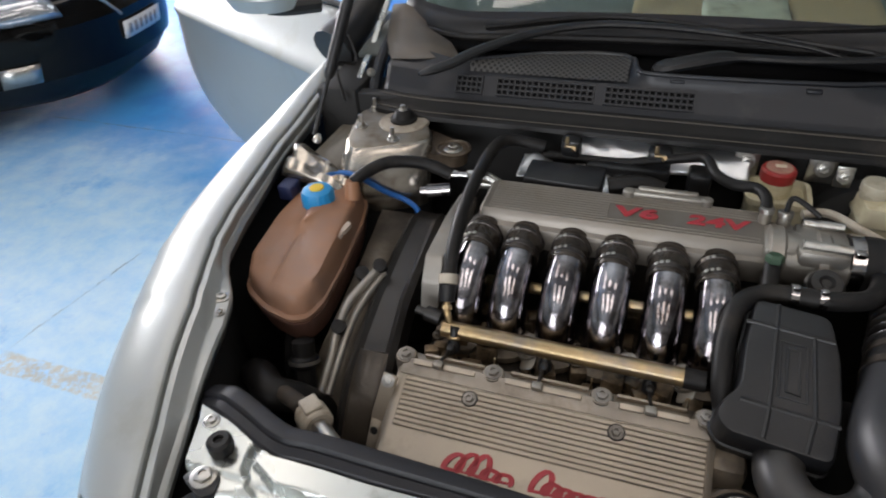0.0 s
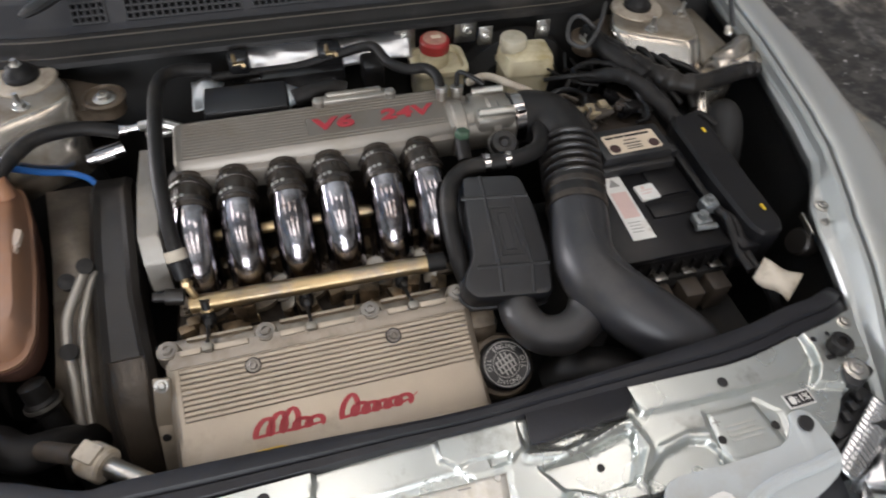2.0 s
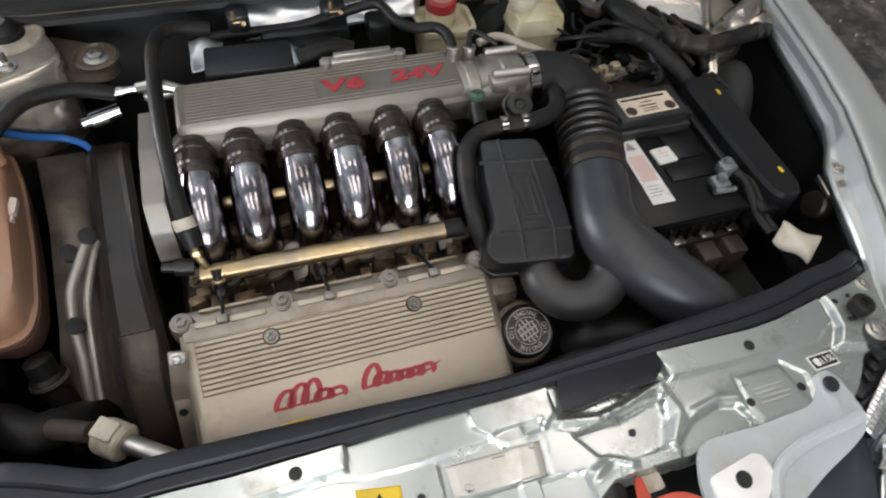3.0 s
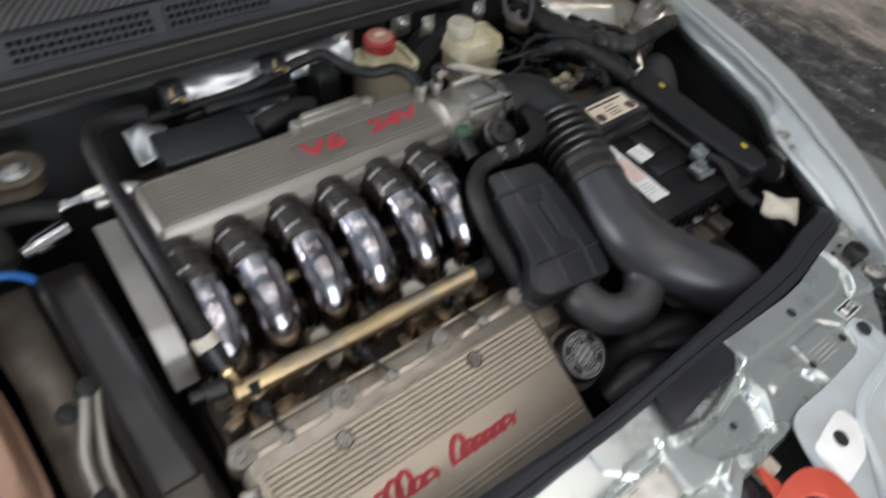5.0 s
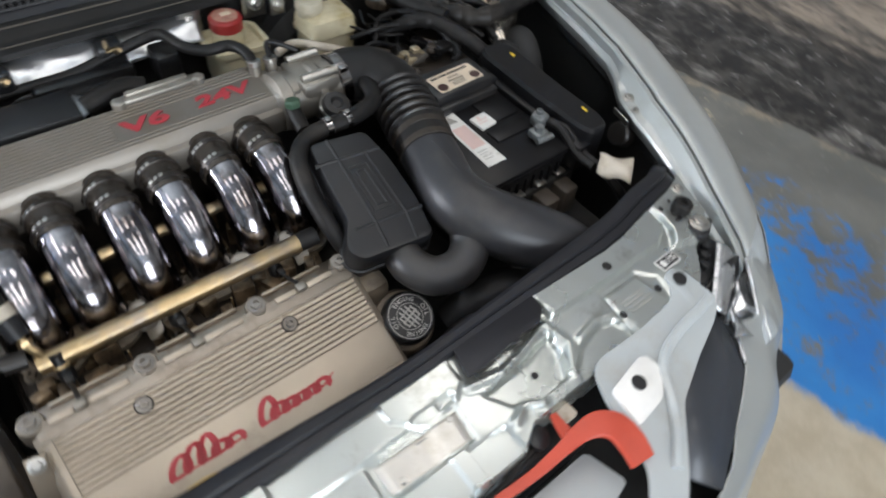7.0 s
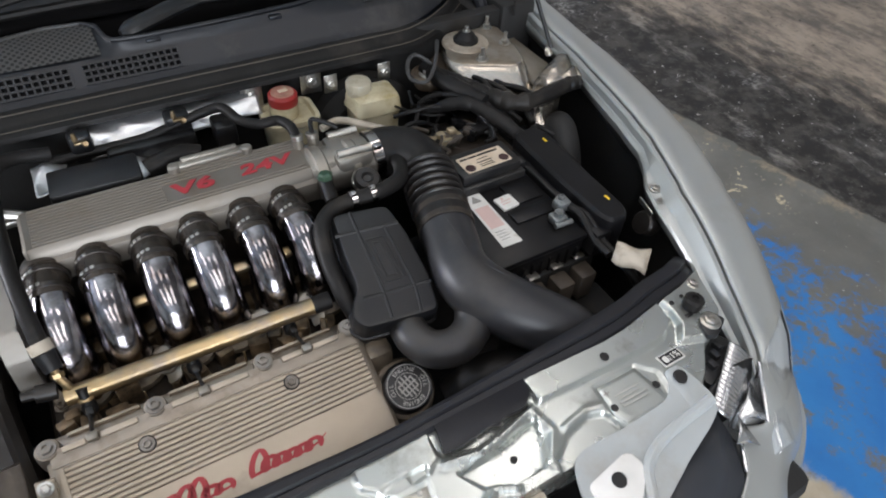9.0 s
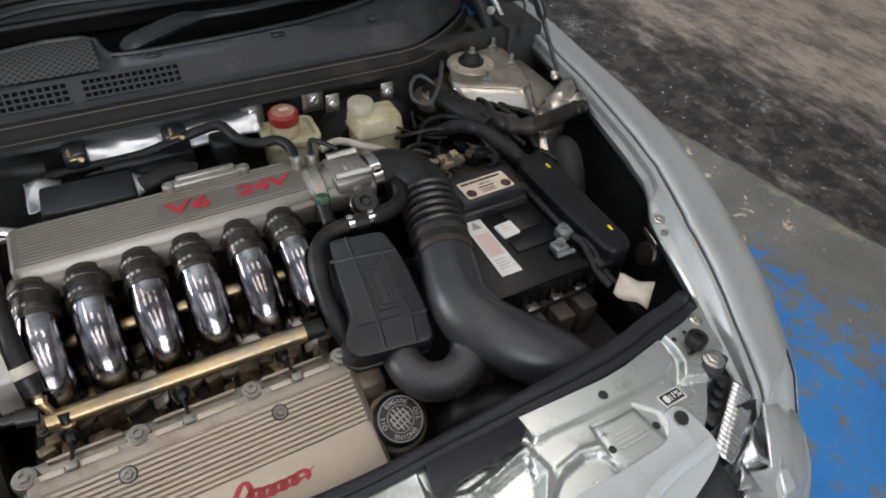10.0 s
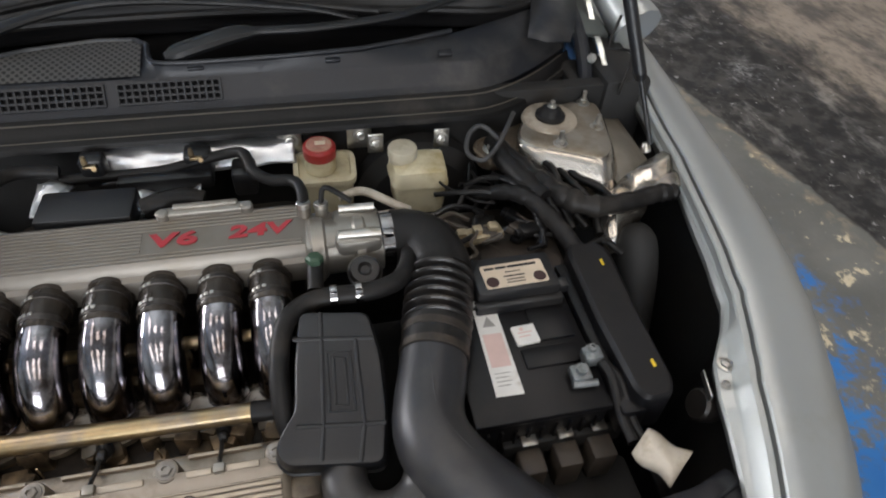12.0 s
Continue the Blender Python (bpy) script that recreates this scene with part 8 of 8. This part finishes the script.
def tank_top(s, z):
    """A ring of the upper shell, with its moulded inner panel and the steps towards the front."""
    loop = []
    for x, y, zz in tank_ring(s, z):
        crease = -0.588 - 0.10 * (y - 0.10)
        up = 0.010 * swell(x, crease - 0.004, crease + 0.010) * swell(y, 0.27, 0.22) * swell(s, 0.97, 0.86)
        loop.append((x, y, zz + up - 0.006 * swell(y, 0.105, 0.095) - 0.006 * swell(y, 0.070, 0.050) - 0.004 * swell(x, -0.605, -0.640)))
    return loop


bm = rings(B(), [tank_ring(1.0, 0.7905), tank_ring(1.02, 0.794), tank_ring(1.02, 0.799), tank_ring(0.97, 0.801), tank_top(0.955, 0.812), tank_top(0.94, 0.826), tank_top(0.915, 0.835)] + [tank_top(s_, 0.838 + 0.004 * (0.88 - s_)) for s_ in (0.88, 0.82, 0.74, 0.66, 0.57, 0.48, 0.38, 0.27, 0.15, 0.04)])
part("tank_upper", bm, BOTTLE, tank, "translucent tan upper half", flat_angle=50)
# lower half in a darker, redder colour than the upper
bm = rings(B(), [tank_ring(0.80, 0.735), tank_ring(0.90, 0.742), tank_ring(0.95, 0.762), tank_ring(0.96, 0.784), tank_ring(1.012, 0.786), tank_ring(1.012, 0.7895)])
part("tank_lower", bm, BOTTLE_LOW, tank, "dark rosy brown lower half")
bm = B()
tube(bm, [(-0.545, 0.270, 0.845), (-0.546, 0.276, 0.866), (-0.546, 0.279, 0.876)], [0.014, 0.013, 0.0125], 3, 12)
part("tank_spout", bm, BOTTLE, tank, "tan hose spout")
bm = B()
for x, y, w, l in ((-0.522, 0.190, 0.006, 0.016), (-0.523, 0.170, 0.004, 0.007), (-0.534, 0.192, 0.003, 0.007)):
    z_ = 0.8425 + 0.06 * (y - cy)
    plate(bm, rounded([(x - w, y - l), (x + w * 0.7, y - l * 0.8), (x + w, y + l * 0.7), (x - w * 0.5, y + l)], 0.003), z_ - 0.006, z_ + 0.0012)
pieces("scuff", bm, mat("pale_scuffed_plastic", (0.55, 0.45, 0.37), 0.5), tank, "pale scuffed patch")
bm = B()
m = Matrix.Translation((-0.594, 0.240, 0.850))
rings(bm, [[m @ Vector(((r + (0.0012 if k % 4 < 2 and r > 0.0265 else 0)) * math.cos(math.pi * k / 36), (r + (0.0012 if k % 4 < 2 and r > 0.0265 else 0)) * math.sin(math.pi * k / 36), z)) for k in range(72)] for r, z in ((0.026, -0.014), (0.027, -0.006), (0.027, 0.018), (0.0248, 0.025), (0.019, 0.028), (0.002, 0.028))])
cp = part("tank_cap", bm, BLUECAP, tank, "bright blue screw cap")
bm = B()
lathe(bm, [(0.0125, 0.027), (0.0125, 0.0295), (0.011, 0.0305), (0.001, 0.0305)], m, 20)
part("cap_centre", bm, YELLOW, cp, "yellow cap centre")
bm = tube(B(), [(-0.625, 0.318, 0.852), (-0.585, 0.322, 0.862), (-0.550, 0.320, 0.856), (-0.515, 0.335, 0.826), (-0.480, 0.345, 0.806), (-0.452, 0.330, 0.798), (-0.438, 0.30, 0.785)], 0.0050, 6, 10)
solo("blue_hose", bm, BLUEHOSE, "thin blue hose behind the coolant tank", "hose")
bm = B()
box(bm, (-0.668, 0.268, 0.848), (0.03, 0.035, 0.03), 0.006)
solo("blue_connector", bm, mat("dark_blue_plastic", (0.02, 0.03, 0.09), 0.45), "dark blue electrical connector by the wing", "connector")

# dusty panel, pipes and fittings between the tank and the belt cover
bm = B()
grid(bm, [[(-0.525, 0.335, 0.785), (-0.460, 0.335, 0.785)], [(-0.505, 0.20, 0.778), (-0.452, 0.20, 0.778)], [(-0.50, 0.05, 0.745), (-0.445, 0.05, 0.745)], [(-0.52, -0.03, 0.68), (-0.445, -0.03, 0.68)], [(-0.53, -0.06, 0.60), (-0.445, -0.06, 0.60)]])
pn = solo("engine_mount_plate", bm, mat("dusty_brown_plate", (0.165, 0.140, 0.110), 0.55, 0.3, 0.25, 20, (0.08, 0.066, 0.052), 0.4, 12, 0.25, 160), "dusty brown engine mounting plate", "mount plate")
thick(pn, 0.02)
ac = thing("aircon_pipe", (-0.46, 0.06, 0.70), "bright bare aluminium pipe along the belt cover", "pipe")
bm = tube(B(), [(-0.443, 0.142, 0.814), (-0.455, 0.112, 0.806), (-0.470, 0.078, 0.792), (-0.472, 0.040, 0.774), (-0.471, 0.005, 0.746), (-0.474, -0.030, 0.712), (-0.476, -0.045, 0.69)], 0.0068, 6, 12)
part("bare_pipe", bm, CAST, ac)
bm = tube(B(), [(-0.436, 0.140, 0.806), (-0.446, 0.105, 0.796), (-0.455, 0.065, 0.780), (-0.457, 0.02, 0.758), (-0.462, -0.035, 0.712)], 0.0055, 6, 10)
part("second_pipe", bm, CAST, ac)
bm = B()
for p in ((-0.443, 0.142, 0.815), (-0.470, 0.038, 0.774), (-0.468, 0.128, 0.806)):
    lathe(bm, [(0.004, -0.012), (0.011, -0.010), (0.011, 0.010), (0.004, 0.012)], frame_at(p, (0.2, -0.5, 0.85)), 14)
pieces("pipe_cap", bm, RUBBER, ac)
bm = B()
m = frame_at((-0.515, 0.000, 0.742), (-0.15, 0.45, 0.88))
lathe(bm, [(0.016, -0.06), (0.016, -0.02), (0.022, -0.014), (0.022, -0.004), (0.017, 0.0), (0.017, 0.022), (0.010, 0.026), (0.001, 0.026)], m, 20)
fit_ = solo("sender_cap", bm, RUBBER, "black capped sender under the coolant tank", "sender")
bm = B()
lathe(bm, [(0.0165, -0.012), (0.0235, -0.011), (0.0235, -0.006), (0.0165, -0.005)], m, 22)
part("sender_ring", bm, STEEL, fit_)
th = thing("thermostat_pipe", (-0.46, -0.11, 0.68), "brown and steel coolant pipe with a pale collar", "pipe")
bm = B()
tube(bm, [(-0.540, -0.060, 0.735), (-0.495, -0.082, 0.752), (-0.455, -0.102, 0.765)], 0.012, 5, 14)
part("brown_pipe", bm, DUSTY, th)
bm = B()
d = Vector((0.80, -0.60, 0.05)).normalized()
m = frame_at((-0.426, -0.123, 0.776), d)
lathe(bm, [(0.014, -0.020), (0.019, -0.018), (0.021, -0.013), (0.021, 0.012), (0.018, 0.015), (0.012, 0.015)], m, 24)
box(bm, (-0.430, -0.118, 0.797), (0.026, 0.024, 0.008), 0.003, Matrix.Translation((-0.430, -0.118, 0)) @ Matrix.Rotation(radians(-36), 4, "Z") @ Matrix.Translation((0.430, 0.118, 0)))
part("pale_collar", bm, TAPE, th, "pale grey collar")
bm = tube(B(), [(-0.420, -0.127, 0.776), (-0.388, -0.150, 0.779), (-0.360, -0.168, 0.770), (-0.335, -0.178, 0.735)], 0.0115, 5, 14)
part("steel_pipe", bm, STEEL, th)
bm = tube(B(), [(-0.60, -0.02, 0.70), (-0.56, -0.05, 0.735), (-0.525, -0.075, 0.742), (-0.49, -0.06, 0.72), (-0.47, -0.03, 0.66)], [0.022, 0.024, 0.024, 0.022, 0.02], 6, 14)
solo("bottom_hose", bm, RUBBER, "thick black coolant hose low in the bay", "hose")
for pts, r in (([(-0.63, -0.02, 0.62), (-0.58, -0.07, 0.66), (-0.54, -0.10, 0.64), (-0.50, -0.12, 0.58)], 0.02), ([(-0.58, 0.03, 0.60), (-0.52, -0.02, 0.64), (-0.48, -0.09, 0.60)], 0.015)):
    solo("side_hose", tube(B(), pts, r, 5, 12), RUBBER, "dark rubber hose in the depth of the bay", "hose", "hoses low in the bay")
bm = tube(B(), [(-0.268, -0.160, 0.690), (-0.263, -0.166, 0.770), (-0.250, -0.171, 0.797), (-0.233, -0.173, 0.805), (-0.217, -0.171, 0.798), (-0.209, -0.166, 0.772), (-0.206, -0.158, 0.690)], 0.0055, 5, 10)
solo("dipstick", bm, mat("amber_plastic", (0.50, 0.30, 0.03), 0.45), "yellow dipstick loop before the cam cover", "dipstick")

# ---------------------------------------------------------------- black car parked behind
bcar = thing("parked_car", (-4.4, 3.0, 0), "glossy black hatchback parked behind", "car")
BM = Matrix.Translation((-2.86, 2.29, 0)) @ Matrix.Rotation(radians(8), 4, "Z")


def hull(z, nose, w, k=2.6):
    pts = []
    for a in np.linspace(-1, 1, 41):
        pts.append((-0.58 * abs(a) ** k + nose, a * w, z))
    pts += [(-4.0, w, z), (-4.1, 0, z), (-4.0, -w, z)]
    return [BM @ Vector(p) for p in pts]


def nose_at(y, z, out=0.0):
    """A point on the black car's nose."""
    nose = float(np.interp(z, [0.17, 0.30, 0.42, 0.52, 0.60, 0.70, 0.78, 0.92], [-0.12, -0.02, 0.0, 0.02, -0.01, -0.08, -0.20, -0.80]))
    return BM @ Vector((-0.58 * abs(y / 0.85) ** 2.6 + nose + out, y, z))


bm = rings(B(), [hull(0.28, -0.02, 0.83), hull(0.36, -0.005, 0.84), hull(0.42, 0.0, 0.85), hull(0.52, 0.02, 0.855), hull(0.56, 0.0, 0.855), hull(0.60, -0.01, 0.85), hull(0.70, -0.08, 0.83), hull(0.78, -0.20, 0.80), hull(0.92, -0.8, 0.76), hull(0.98, -1.2, 0.72)])
part("body", bm, BLACKPAINT, bcar, "glossy black bodywork")
# drawn down low and near-black, it also stands for the shade under the car
bm = rings(B(), [hull(0.085, -0.34, 0.58), hull(0.10, -0.24, 0.66), hull(0.18, -0.10, 0.76), hull(0.278, -0.03, 0.825)])
part("lower_bumper", bm, TRUNK, bcar, "dull black lower bumper that also stands for the shade beneath")
bm = rings(B(), [hull(0.98, -1.35, 0.70), hull(1.20, -1.8, 0.62), hull(1.38, -2.2, 0.55), hull(1.42, -2.4, 0.45)])
part("cabin_glass", bm, HEADBLACK, bcar)
bm = grid(B(), [[nose_at(y, z, 0.012) for y in np.linspace(-0.17, 0.17, 9)] for z in (0.37, 0.41, 0.46)])
pl = part("number_plate", bm, PLATE, bcar, "white number plate with dark bars")
thick(pl, 0.006)
for k in range(6):
    y0 = -0.14 + 0.048 * k
    bm = grid(B(), [[nose_at(y, z, 0.019) for y in (y0, y0 + 0.012, y0 + 0.026)] for z in (0.39, 0.44)])
    thick(part("plate_bar", bm, GREYINK, pl), 0.001)
bm = B()
lathe(bm, [(0.050, 0), (0.050, 0.008), (0.038, 0.012), (0.002, 0.012)], frame_at(nose_at(0, 0.63, 0.004), (0.95, 0.1, 0.3)), 20)
part("badge", bm, STEEL, bcar)
for s in (-1, 1):
    bm = tube(B(), [nose_at(s * y, z, 0.006) for y, z in ((0.16, 0.50), (0.24, 0.60), (0.33, 0.70), (0.42, 0.78))], 0.009, 4, 8)
    part("grille_trim", bm, STEEL, bcar, "bright trim beside the grille")
    bm = B()
    bm = grid(bm, [[nose_at(s * y, z, 0.008) for y in np.linspace(0.44, 0.80, 7)] for z in (0.57, 0.62, 0.69)])
    hl = part("headlamp", bm, CLEAR, bcar, "clear headlamp")
    thick(hl, 0.004)
    bm = grid(B(), [[nose_at(s * y, z, 0.003 + 0.003 * math.sin(40 * y)) for y in np.linspace(0.45, 0.79, 12)] for z in (0.58, 0.62, 0.68)])
    thick(part("headlamp_reflector", bm, REFLECT, hl, "bright reflector"), 0.002)
    bm = grid(B(), [[nose_at(s * y, z, 0.006) for y in np.linspace(0.58, 0.70, 4)] for z in (0.29, 0.34, 0.385)])
    thick(part("fog_lamp", bm, STEEL, bcar, "pale fog lamp"), 0.01)
    for xx in (-0.85, -3.25):
        bm = B()
        lathe(bm, [(0.21, 0), (0.28, 0.005), (0.30, 0.03), (0.30, 0.17), (0.27, 0.20), (0.20, 0.18)], BM @ frame_at((xx, s * 0.68, 0.30), (0, s, 0)), 36)
        tyre = part("tyre", bm, TYRE, bcar)
        bm = B()
        lathe(bm, [(0.02, 0.15), (0.06, 0.165), (0.18, 0.14), (0.20, 0.18), (0.21, 0.18), (0.21, 0.02)], BM @ frame_at((xx, s * 0.68, 0.30), (0, s, 0)), 24)
        part("rim", bm, STEEL, tyre)
